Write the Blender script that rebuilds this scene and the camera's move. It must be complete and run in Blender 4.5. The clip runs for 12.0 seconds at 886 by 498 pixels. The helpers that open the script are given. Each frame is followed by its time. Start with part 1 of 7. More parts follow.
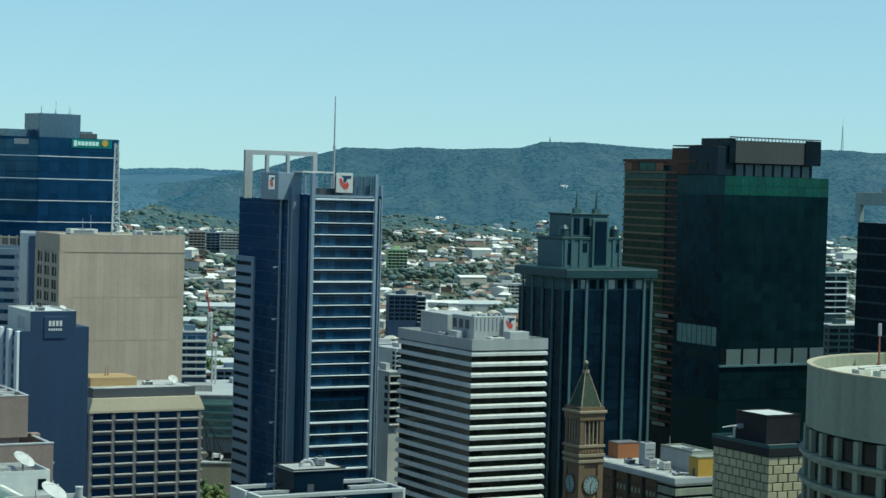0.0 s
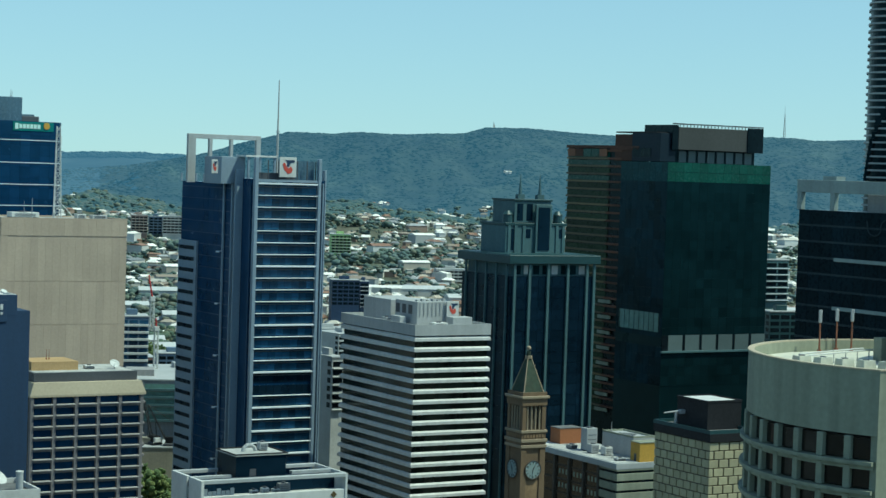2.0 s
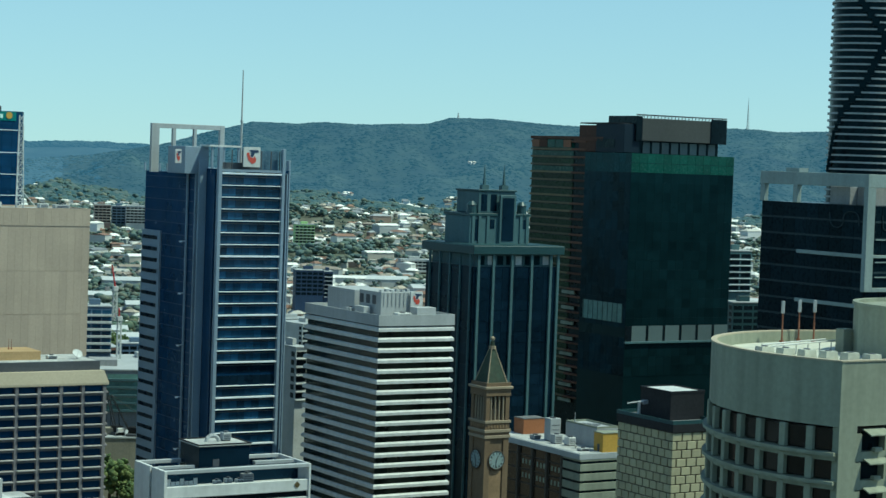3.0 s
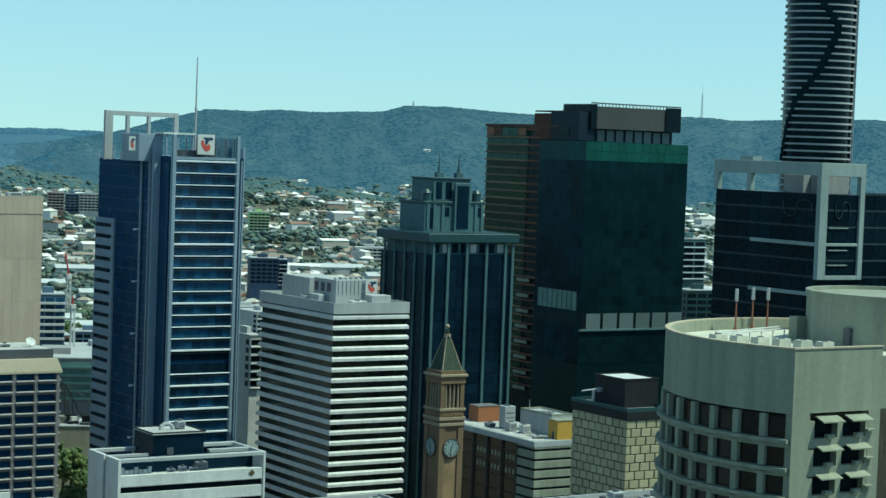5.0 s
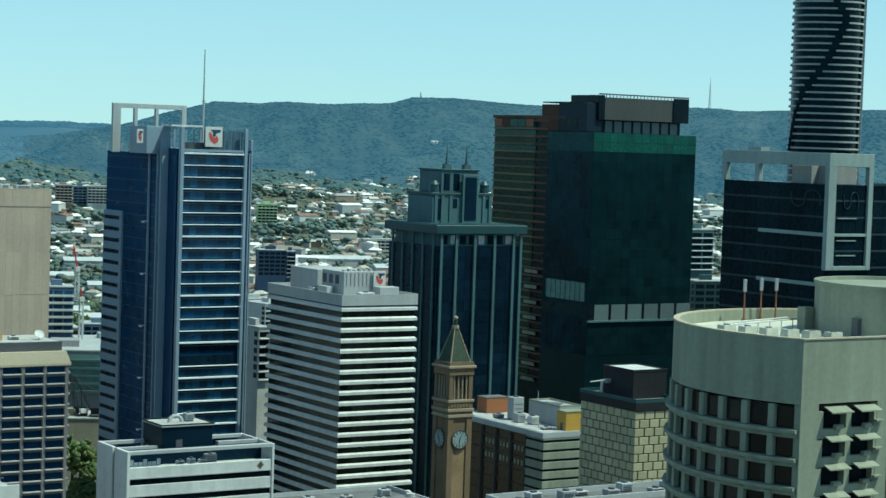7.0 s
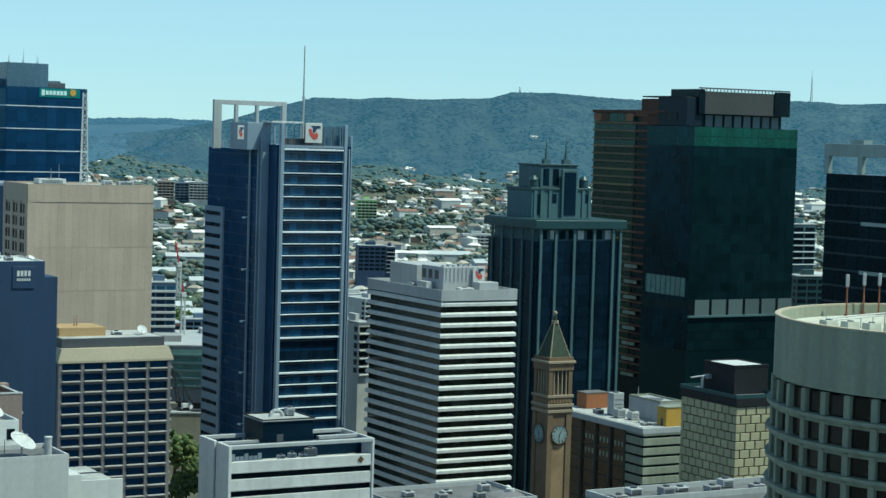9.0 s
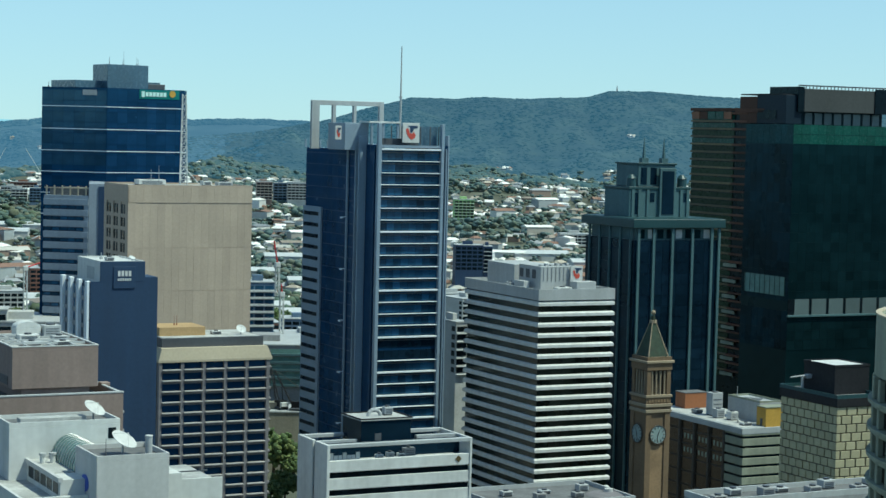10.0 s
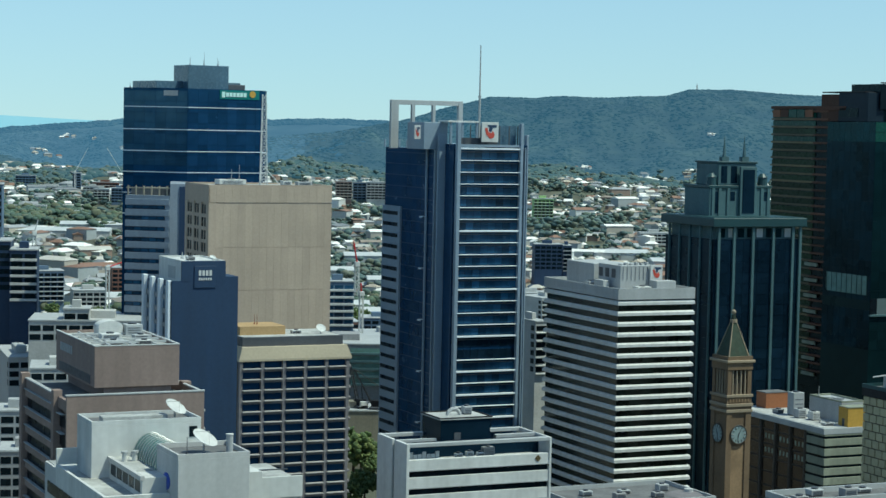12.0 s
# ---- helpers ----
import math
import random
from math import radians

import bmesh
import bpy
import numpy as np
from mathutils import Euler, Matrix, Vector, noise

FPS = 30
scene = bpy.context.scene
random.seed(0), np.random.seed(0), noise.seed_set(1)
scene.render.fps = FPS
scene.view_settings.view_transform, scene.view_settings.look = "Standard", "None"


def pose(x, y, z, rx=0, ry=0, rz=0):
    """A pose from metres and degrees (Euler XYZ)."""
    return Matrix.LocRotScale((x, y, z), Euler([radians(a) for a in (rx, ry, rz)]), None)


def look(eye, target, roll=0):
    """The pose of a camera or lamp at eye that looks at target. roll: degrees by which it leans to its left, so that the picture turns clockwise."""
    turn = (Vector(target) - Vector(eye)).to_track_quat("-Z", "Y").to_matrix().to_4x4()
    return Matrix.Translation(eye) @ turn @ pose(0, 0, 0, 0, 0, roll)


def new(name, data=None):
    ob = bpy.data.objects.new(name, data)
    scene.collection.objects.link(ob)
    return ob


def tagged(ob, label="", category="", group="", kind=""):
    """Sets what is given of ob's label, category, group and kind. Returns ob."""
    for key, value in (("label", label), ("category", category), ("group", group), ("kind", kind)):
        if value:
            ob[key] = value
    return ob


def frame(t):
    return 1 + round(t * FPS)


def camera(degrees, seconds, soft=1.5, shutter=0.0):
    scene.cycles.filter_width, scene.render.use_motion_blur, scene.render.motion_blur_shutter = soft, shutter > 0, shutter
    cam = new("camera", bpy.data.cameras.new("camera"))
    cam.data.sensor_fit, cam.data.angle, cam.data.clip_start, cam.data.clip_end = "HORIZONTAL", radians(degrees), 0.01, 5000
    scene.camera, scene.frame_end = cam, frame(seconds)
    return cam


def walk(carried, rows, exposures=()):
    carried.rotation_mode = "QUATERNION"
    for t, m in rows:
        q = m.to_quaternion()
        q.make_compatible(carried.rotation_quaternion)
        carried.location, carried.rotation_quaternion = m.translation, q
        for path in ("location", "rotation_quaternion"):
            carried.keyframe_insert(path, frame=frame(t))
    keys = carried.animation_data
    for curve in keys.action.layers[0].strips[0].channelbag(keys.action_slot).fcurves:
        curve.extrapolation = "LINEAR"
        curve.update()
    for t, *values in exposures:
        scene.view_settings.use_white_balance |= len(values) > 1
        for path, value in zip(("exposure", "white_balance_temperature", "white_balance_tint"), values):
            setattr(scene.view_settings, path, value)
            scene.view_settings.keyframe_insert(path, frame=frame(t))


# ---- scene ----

# ---------------------------------------------------------------- camera
cam = camera(25.43, 12.0, soft=1.5)
EYE = (0.0, 0.0, 138.0)
# seconds, heading (clockwise from +y), tilt, lean; degrees
TURNS = [
    (0, 2.895, -1.921, 1.564),
    (0.5, 3.078, -1.953, 1.539),
    (1, 3.482, -2.065, 1.641),
    (1.5, 4.019, -2.183, 1.741),
    (2, 4.559, -2.304, 1.884),
    (2.5, 5.090, -2.423, 1.935),
    (3, 5.619, -2.548, 2.042),
    (3.5, 6.145, -2.642, 2.115),
    (5.5, 6.992, -2.906, 2.121),
    (6, 6.962, -2.958, 2.098),
    (6.5, 6.867, -3.033, 2.025),
    (8.3, 5.425, -3.271, 1.802),
    (8.5, 5.021, -3.288, 1.784),
    (9, 3.827, -3.340, 1.687),
    (9.5, 2.367, -3.393, 1.522),
    (10, 0.985, -3.431, 1.395),
    (10.5, -0.091, -3.461, 1.388),
    (11, -0.824, -3.479, 1.295),
    (11.5, -1.236, -3.486, 1.162),
    (12, -1.328, -3.504, 1.191),
]


def aim(heading, tilt):
    h, e = radians(heading), radians(tilt)
    return (EYE[0] + 100 * math.sin(h) * math.cos(e), EYE[1] + 100 * math.cos(h) * math.cos(e), EYE[2] + 100 * math.sin(e))


walk(cam, [(t, look(EYE, aim(h, e), r)) for t, h, e, r in TURNS],
     exposures=[(0, 0.03, 5680, -19), (3.5, 0.05, 5680, -24), (5.5, 0.18, 5640, -26), (9, 0.17, 5670, -18), (12, 0.05, 5720, -13)])

# ---------------------------------------------------------------- light
SUN_HEADING, SUN_HEIGHT = 106.0, 60.0
world = bpy.data.worlds.new("sky")
scene.world = world
world.use_nodes = True
wn = world.node_tree.nodes
sky = wn.new("ShaderNodeTexSky")
sky.sky_type = 'NISHITA'
sky.sun_disc = False
sky.sun_elevation = radians(SUN_HEIGHT)
sky.sun_rotation = radians(SUN_HEADING)
sky.air_density, sky.dust_density, sky.ozone_density = 0.78, 0.3, 3.4
# a hazy summer sky: its colour changes slowly with height
ways, flatten, lift = wn.new("ShaderNodeTexCoord"), wn.new("ShaderNodeVectorMath"), wn.new("ShaderNodeVectorMath")
flatten.operation, lift.operation = 'MULTIPLY', 'ADD'
flatten.inputs[1].default_value, lift.inputs[1].default_value = (1, 1, 0.6), (0, 0, 0.035)
pale = wn.new("ShaderNodeHueSaturation")
pale.inputs["Saturation"].default_value = 0.85
wl = world.node_tree.links
wl.new(ways.outputs["Generated"], flatten.inputs[0])
wl.new(flatten.outputs["Vector"], lift.inputs[0])
wl.new(lift.outputs["Vector"], sky.inputs["Vector"])
wl.new(sky.outputs["Color"], pale.inputs["Color"])
wn["Background"].inputs["Strength"].default_value = 0.12
wl.new(pale.outputs["Color"], wn["Background"].inputs["Color"])

sun_data = bpy.data.lights.new("sun", 'SUN')
sun_data.energy, sun_data.angle, sun_data.color = 4.1, radians(0.53), (1.0, 0.90, 0.76)
sun = new("sun", sun_data)
sh, se = radians(SUN_HEADING), radians(SUN_HEIGHT)
sun.matrix_world = look((600 * math.sin(sh) * math.cos(se), 600 * math.cos(sh) * math.cos(se), 600 * math.sin(se)), (0, 0, 0))


# ---------------------------------------------------------------- materials
def material(name, color, rough=0.6, metal=0.0, vary=0.12, coarse=0.05, fine=1.5, bump=0.0, spec=0.5, streak=0.0, tint=None, piece_vary=0.0, gloss=None):
    """A surface with stains at a coarse and grain at a fine scale (cycles per metre), streaks that run down, and variation from piece to piece."""
    m = bpy.data.materials.new(name)
    m.use_nodes = True
    n, l = m.node_tree.nodes, m.node_tree.links
    b = n["Principled BSDF"]
    b.inputs["Roughness"].default_value, b.inputs["Metallic"].default_value = rough, metal
    b.inputs["Specular IOR Level"].default_value = spec
    if gloss:
        b.inputs["Specular Tint"].default_value = (*gloss, 1)
    geo = n.new("ShaderNodeNewGeometry")

    def noise_of(scale, stretch=(1, 1, 1), detail=4):
        mp = n.new("ShaderNodeMapping")
        mp.inputs["Scale"].default_value = [scale * s for s in stretch]
        l.new(geo.outputs["Position"], mp.inputs["Vector"])
        t = n.new("ShaderNodeTexNoise")
        t.inputs["Scale"].default_value, t.inputs["Detail"].default_value = 1.0, detail
        l.new(mp.outputs["Vector"], t.inputs["Vector"])
        return t.outputs["Fac"]

    def scaled(fac, lo, hi):
        r = n.new("ShaderNodeMapRange")
        r.inputs["From Min"].default_value, r.inputs["From Max"].default_value = 0.3, 0.7
        r.inputs["To Min"].default_value, r.inputs["To Max"].default_value = lo, hi
        l.new(fac, r.inputs["Value"])
        return r.outputs["Result"]

    def times(a, c):
        x = n.new("ShaderNodeMath")
        x.operation = 'MULTIPLY'
        l.new(a, x.inputs[0]), l.new(c, x.inputs[1])
        return x.outputs[0]

    value = times(scaled(noise_of(coarse), 1 - vary, 1 + vary), scaled(noise_of(fine), 1 - vary * 0.7, 1 + vary * 0.7))
    if streak:
        value = times(value, scaled(noise_of(0.5, (1, 1, 0.06)), 1 - streak, 1 + streak * 0.4))
    if piece_vary:
        info = n.new("ShaderNodeObjectInfo")
        r = n.new("ShaderNodeMapRange")
        r.inputs["To Min"].default_value, r.inputs["To Max"].default_value = 1 - piece_vary, 1 + piece_vary
        l.new(info.outputs["Random"], r.inputs["Value"])
        value = times(value, r.outputs["Result"])
    base = n.new("ShaderNodeRGB")
    base.outputs[0].default_value = (*color, 1)
    source = base.outputs[0]
    if tint:
        mx = n.new("ShaderNodeMix")
        mx.data_type = 'RGBA'
        l.new(scaled(noise_of(coarse * 2.3 + 0.01), 0, 1), mx.inputs["Factor"])
        l.new(source, mx.inputs["A"])
        mx.inputs["B"].default_value = (*tint, 1)
        source = mx.outputs["Result"]
    v = n.new("ShaderNodeVectorMath")
    v.operation = 'SCALE'
    l.new(source, v.inputs[0]), l.new(value, v.inputs["Scale"])
    l.new(v.outputs["Vector"], b.inputs["Base Color"])
    l.new(scaled(noise_of(fine * 0.6), max(rough - 0.08, 0.02), min(rough + 0.08, 1)), b.inputs["Roughness"])
    if bump:
        bp = n.new("ShaderNodeBump")
        bp.inputs["Strength"].default_value, bp.inputs["Distance"].default_value = 0.6, bump
        l.new(noise_of(fine), bp.inputs["Height"])
        l.new(bp.outputs["Normal"], b.inputs["Normal"])
    return m


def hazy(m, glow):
    """Paints haze as emission: far land seen through several kilometres of bright air."""
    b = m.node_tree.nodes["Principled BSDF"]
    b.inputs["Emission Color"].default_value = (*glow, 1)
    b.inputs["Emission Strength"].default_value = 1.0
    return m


def island_material(name, colors, rough=0.7, vary=0.1, coarse=0.02):
    """Each loose piece of one mesh takes a colour of its own from the list."""
    m = material(name, (1, 1, 1), rough, vary=vary, coarse=coarse, fine=0.4)
    n, l = m.node_tree.nodes, m.node_tree.links
    geo = n.new("ShaderNodeNewGeometry")
    ramp = n.new("ShaderNodeValToRGB")
    ramp.color_ramp.interpolation = 'CONSTANT'
    e = ramp.color_ramp.elements
    while len(e) < len(colors):
        e.new(0.5)
    for i, c in enumerate(colors):
        e[i].position, e[i].color = i / len(colors), (*c, 1)
    l.new(geo.outputs["Random Per Island"], ramp.inputs["Fac"])
    base = [x for x in n if x.type == 'RGB'][0]
    for link in list(base.outputs[0].links):
        l.new(ramp.outputs["Color"], link.to_socket)
    return m


M_BLUE_GLASS = material("blue_glass", (0.020, 0.060, 0.115), 0.2, vary=0.35, coarse=0.06, fine=0.25, spec=0.35, piece_vary=0.5)
M_NAVY_GLASS = material("navy_glass", (0.011, 0.036, 0.088), 0.2, vary=0.12, coarse=0.05, fine=0.3, spec=0.4, piece_vary=0.2, gloss=(0.25, 0.65, 1.0))
M_TEAL_GLASS = material("teal_glass", (0.0045, 0.0125, 0.015), 0.35, vary=0.3, coarse=0.04, fine=0.2, spec=0.18, piece_vary=0.3, gloss=(0.15, 0.75, 0.9))
M_DARK_GLASS = material("dark_glass", (0.007, 0.010, 0.013), 0.3, vary=0.3, coarse=0.1, fine=0.6, spec=0.16, piece_vary=0.3, gloss=(0.3, 0.75, 0.95))
M_BLACK_BLUE = material("blue_black_curtain_glass", (0.006, 0.014, 0.026), 0.3, vary=0.25, coarse=0.05, fine=0.3, spec=0.25, piece_vary=0.25, gloss=(0.2, 0.7, 1.0))
M_WHITE = material("white_concrete", (0.60, 0.60, 0.575), 0.65, vary=0.08, streak=0.14, fine=0.8)
M_WHITE_METAL = material("white_metal_cladding", (0.72, 0.76, 0.80), 0.35, metal=0.0, vary=0.05, fine=0.8)
M_GREY = material("grey_concrete", (0.28, 0.28, 0.28), 0.8, vary=0.12, streak=0.15)
M_LIGHT_GREY = material("light_grey_panel", (0.40, 0.41, 0.41), 0.7, vary=0.08, streak=0.1)
M_BRONZE_DARK = material("dark_bronze_cladding", (0.018, 0.018, 0.020), 0.55, vary=0.25, spec=0.2)
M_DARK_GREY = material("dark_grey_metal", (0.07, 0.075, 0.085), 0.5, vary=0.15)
M_BEIGE = material("beige_precast_concrete", (0.44, 0.355, 0.275), 0.85, vary=0.07, streak=0.05, coarse=0.08, piece_vary=0.05)
M_TAUPE = material("taupe_precast_concrete", (0.185, 0.172, 0.178), 0.85, vary=0.1, streak=0.1)
M_TAN = material("tan_fascia", (0.42, 0.36, 0.26), 0.8, vary=0.08)
M_PINK_BROWN = material("pinkish_brown_render", (0.265, 0.20, 0.172), 0.85, vary=0.1, streak=0.12)
M_NAVY_PAINT = material("navy_painted_wall", (0.018, 0.042, 0.095), 0.6, vary=0.08, streak=0.12)
M_CREAM = material("cream_concrete", (0.27, 0.285, 0.215), 0.8, vary=0.1, streak=0.2)
M_SANDSTONE = material("sandstone", (0.17, 0.115, 0.066), 0.9, vary=0.14, coarse=0.15, streak=0.12)
M_COPPER = material("verdigris_copper", (0.020, 0.042, 0.024), 0.75, vary=0.25, coarse=0.4, tint=(0.032, 0.042, 0.022))
M_GOLD = material("gold_louvre", (0.105, 0.075, 0.028), 0.5, vary=0.2, piece_vary=0.45)
M_ORANGE = material("orange_paint", (0.30, 0.115, 0.045), 0.7, vary=0.1)
M_YELLOW = material("yellow_paint", (0.50, 0.30, 0.05), 0.7, vary=0.12)
M_SIGN_RED = material("orange_red_enamel", (0.50, 0.075, 0.05), 0.5, vary=0.12)
M_SMOKE = material("smoky_glass_screen", (0.075, 0.13, 0.185), 0.25, vary=0.15, streak=0.15)
M_OLIVE_GLASS = material("olive_tinted_glass", (0.016, 0.021, 0.015), 0.15, vary=0.35, coarse=0.08, fine=0.4, spec=0.45, piece_vary=0.4)
M_RED = material("red_paint", (0.55, 0.04, 0.04), 0.5, vary=0.1)
M_STEEL = material("weathered_steel", (0.42, 0.42, 0.42), 0.45, metal=0.6, vary=0.15)
M_RUST = material("rusty_steel", (0.22, 0.09, 0.05), 0.8, vary=0.3)
M_GREEN_PAINT = material("green_spandrel", (0.10, 0.32, 0.10), 0.6, vary=0.1)
M_FIN = material("slate_fin_metal", (0.24, 0.30, 0.37), 0.4, vary=0.08)
M_ROOF = material("roof_membrane", (0.40, 0.40, 0.38), 0.85, vary=0.25, coarse=0.2, streak=0.0)
M_ROOF_DARK = material("dark_roof", (0.13, 0.13, 0.13), 0.9, vary=0.25, coarse=0.2)


# ---------------------------------------------------------------- building helpers
def part(name, bm, mat, parent, label=""):
    me = bpy.data.meshes.new(name)
    bm.normal_update()
    bm.to_mesh(me)
    bm.free()
    me.materials.append(mat)
    ob = new(name, me)
    ob.parent = parent
    if label:
        tagged(ob, label)
    return ob


def place(x, y, z, heading):
    """A pose whose local x points along the heading (clockwise from +y) and local y to the left of it."""
    return pose(x, y, z, 0, 0, 90 - heading)


def thing(name, m, label, category, group=""):
    ob = new(name)
    ob.empty_display_size = 2
    ob.matrix_world = m
    return tagged(ob, label, category, group)


def box(bm, x0, x1, y0, y1, z0, z1):
    v = [bm.verts.new((x, y, z)) for z in (z0, z1) for x, y in ((x0, y0), (x1, y0), (x1, y1), (x0, y1))]
    for f in ((3, 2, 1, 0), (4, 5, 6, 7), (0, 1, 5, 4), (1, 2, 6, 5), (2, 3, 7, 6), (3, 0, 4, 7)):
        bm.faces.new([v[i] for i in f])


def chamfered(bm, sx, sy, sz, c):
    """A box round the origin with chamfered edges."""
    box(bm, -sx / 2, sx / 2, -sy / 2, sy / 2, -sz / 2, sz / 2)
    bmesh.ops.bevel(bm, geom=bm.edges[:], offset=c, segments=1, affect='EDGES')


SHARED = {}


def piece(name, parent, mat, x0, x1, y0, y1, z0, z1, chamfer=0.0, label=""):
    """A box-shaped part; alike ones share one mesh."""
    size = (round(x1 - x0, 3), round(y1 - y0, 3), round(z1 - z0, 3))
    key = (size, mat.name, chamfer)
    if key not in SHARED:
        bm = bmesh.new()
        if chamfer:
            chamfered(bm, *size, chamfer)
        else:
            box(bm, -size[0] / 2, size[0] / 2, -size[1] / 2, size[1] / 2, -size[2] / 2, size[2] / 2)
        me = bpy.data.meshes.new(name)
        bm.normal_update()
        bm.to_mesh(me)
        bm.free()
        me.materials.append(mat)
        SHARED[key] = me
    ob = new(name, SHARED[key])
    ob.parent = parent
    ob.location = ((x0 + x1) / 2, (y0 + y1) / 2, (z0 + z1) / 2)
    if label:
        tagged(ob, label)
    return ob


def prism(bm, plan, z0, z1, top_scale=1.0, center=(0, 0)):
    """A straight or tapered prism over a plan that runs anticlockwise."""
    low = [bm.verts.new((x, y, z0)) for x, y in plan]
    cx, cy = center
    high = [bm.verts.new((cx + (x - cx) * top_scale, cy + (y - cy) * top_scale, z1)) for x, y in plan]
    bm.faces.new(low[::-1])
    bm.faces.new(high)
    for i in range(len(plan)):
        j = (i + 1) % len(plan)
        bm.faces.new((low[i], low[j], high[j], high[i]))


def solid(name, parent, mat, plan, z0, z1, top_scale=1.0, center=(0, 0), label=""):
    bm = bmesh.new()
    prism(bm, plan, z0, z1, top_scale, center)
    return part(name, bm, mat, parent, label)


def tube(bm, a, b, r0, r1=None, sides=8):
    a, b = Vector(a), Vector(b)
    r1 = r0 if r1 is None else r1
    q = (b - a).to_track_quat('Z', 'Y').to_matrix()
    rings = []
    for p, r in ((a, r0), (b, r1)):
        rings.append([bm.verts.new(p + q @ Vector((r * math.cos(2 * math.pi * i / sides), r * math.sin(2 * math.pi * i / sides), 0))) for i in range(sides)])
    for i in range(sides):
        j = (i + 1) % sides
        bm.faces.new((rings[0][i], rings[0][j], rings[1][j], rings[1][i]))
    bm.faces.new(rings[0][::-1])
    bm.faces.new(rings[1])


def rod(name, parent, mat, a, b, r0, r1=None, sides=8, label=""):
    bm = bmesh.new()
    tube(bm, a, b, r0, r1, sides)
    return part(name, bm, mat, parent, label)


def ring_points(cx, cy, r, a0, a1, n):
    return [(cx + r * math.cos(radians(a0 + (a1 - a0) * i / n)), cy + r * math.sin(radians(a0 + (a1 - a0) * i / n))) for i in range(n + 1)]


def ring_strip(bm, outer, inner, z0, z1):
    """One connected curved kerb between two rows of points."""
    rows = [[bm.verts.new((x, y, z)) for x, y in pts] for pts, z in ((outer, z0), (outer, z1), (inner, z1), (inner, z0))]
    n = len(outer)
    for i in range(n - 1):
        for k in range(4):
            a, b = rows[k], rows[(k + 1) % 4]
            bm.faces.new((a[i], a[i + 1], b[i + 1], b[i]))
    for i in (0, n - 1):
        bm.faces.new([r[i] for r in rows])
    bmesh.ops.recalc_face_normals(bm, faces=bm.faces[:])


def parapet(parent, mat, x0, x1, y0, y1, z0, z1, w=0.4):
    piece("parapet", parent, mat, x0, x1, y0, y0 + w, z0, z1)
    piece("parapet", parent, mat, x0, x1, y1 - w, y1, z0, z1)
    piece("parapet", parent, mat, x0, x0 + w, y0 + w, y1 - w, z0, z1)
    piece("parapet", parent, mat, x1 - w, x1, y0 + w, y1 - w, z0, z1)


# ---------------------------------------------------------------- ground and hills
# heading, height of the skyline in degrees as the eye sees it
RIDGE = [(-40, -0.4), (-14.1, -0.40), (-12, -0.30), (-9, -0.25), (-6.4, -0.34), (-4.6, -0.16), (-3.46, 0.03), (-2.33, 0.26), (-0.86, 0.68), (-0.05, 0.95),
         (1.27, 0.94), (2.09, 1.01), (3.57, 0.95), (5.05, 1.04), (5.71, 1.25), (6.86, 1.27), (8, 1.2), (9.3, 1.15), (13.9, 1.23),
         (15.1, 1.16), (16.6, 1.24), (18.6, 1.28), (22, 1.2), (45, 0.2)]
MIDDLE_RANGE = [(-40, -0.6), (-14.1, -0.26), (-12, -0.05), (-11.25, 0.0), (-10.7, 0.06), (-6.5, 0.14), (-4.8, 0.2), (-3.1, 0.17), (-1, -0.2), (45, -0.6)]
FAR_RANGE = [(-40, 0.2), (-16, 0.29), (-14.1, 0.27), (-12, 0.19), (-10.7, 0.15), (-8, 0.10), (-5, -0.1), (45, -0.6)]


def along(table, h):
    return float(np.interp(h, [a for a, _ in table], [b for _, b in table]))


def smooth(a, b, x):
    t = min(max((x - a) / (b - a), 0), 1)
    return t * t * (3 - 2 * t)


def ground_height(h, d):
    """Height of the land at a heading (degrees) and distance (metres) from the foot of the viewer's tower."""
    if abs(h) > 45:
        return 0.0
    fade = smooth(45, 25, abs(h))
    x, y = d * math.sin(radians(h)), d * math.cos(radians(h))
    roll = noise.noise((x / 260, y / 260, 3.1)) * 14 + noise.noise((x / 90, y / 90, 7.7)) * 5
    suburb = smooth(1150, 3000, d) * 62 + roll * smooth(1100, 1700, d)
    crest = 4000
    top = 138 + crest * math.tan(radians(along(RIDGE, h)))
    rise = smooth(2900, crest, d) ** 1.2
    spur = (noise.noise((h * 0.55, d / 420, 1.3)) * 36 + noise.noise((h * 1.7, d / 170, 4.6)) * 11) * math.sin(math.pi * min(max((d - 2800) / 1200, 0), 1))
    z = suburb + (top - suburb) * rise + spur
    if d > crest:
        z = top - (d - crest) * 0.10
    middle = 138 + 4450 * math.tan(radians(along(MIDDLE_RANGE, h)))
    far = 138 + 4850 * math.tan(radians(along(FAR_RANGE, h)))
    z = max(z, middle - abs(d - 4450) * 0.12 + noise.noise((h * 2, 0, 9)) * 2) if d > 3900 else z
    z = max(z, far - abs(d - 4850) * 0.5) if d > 4600 else z
    return z * fade


def spot(h, d):
    return (d * math.sin(radians(h)), d * math.cos(radians(h)))


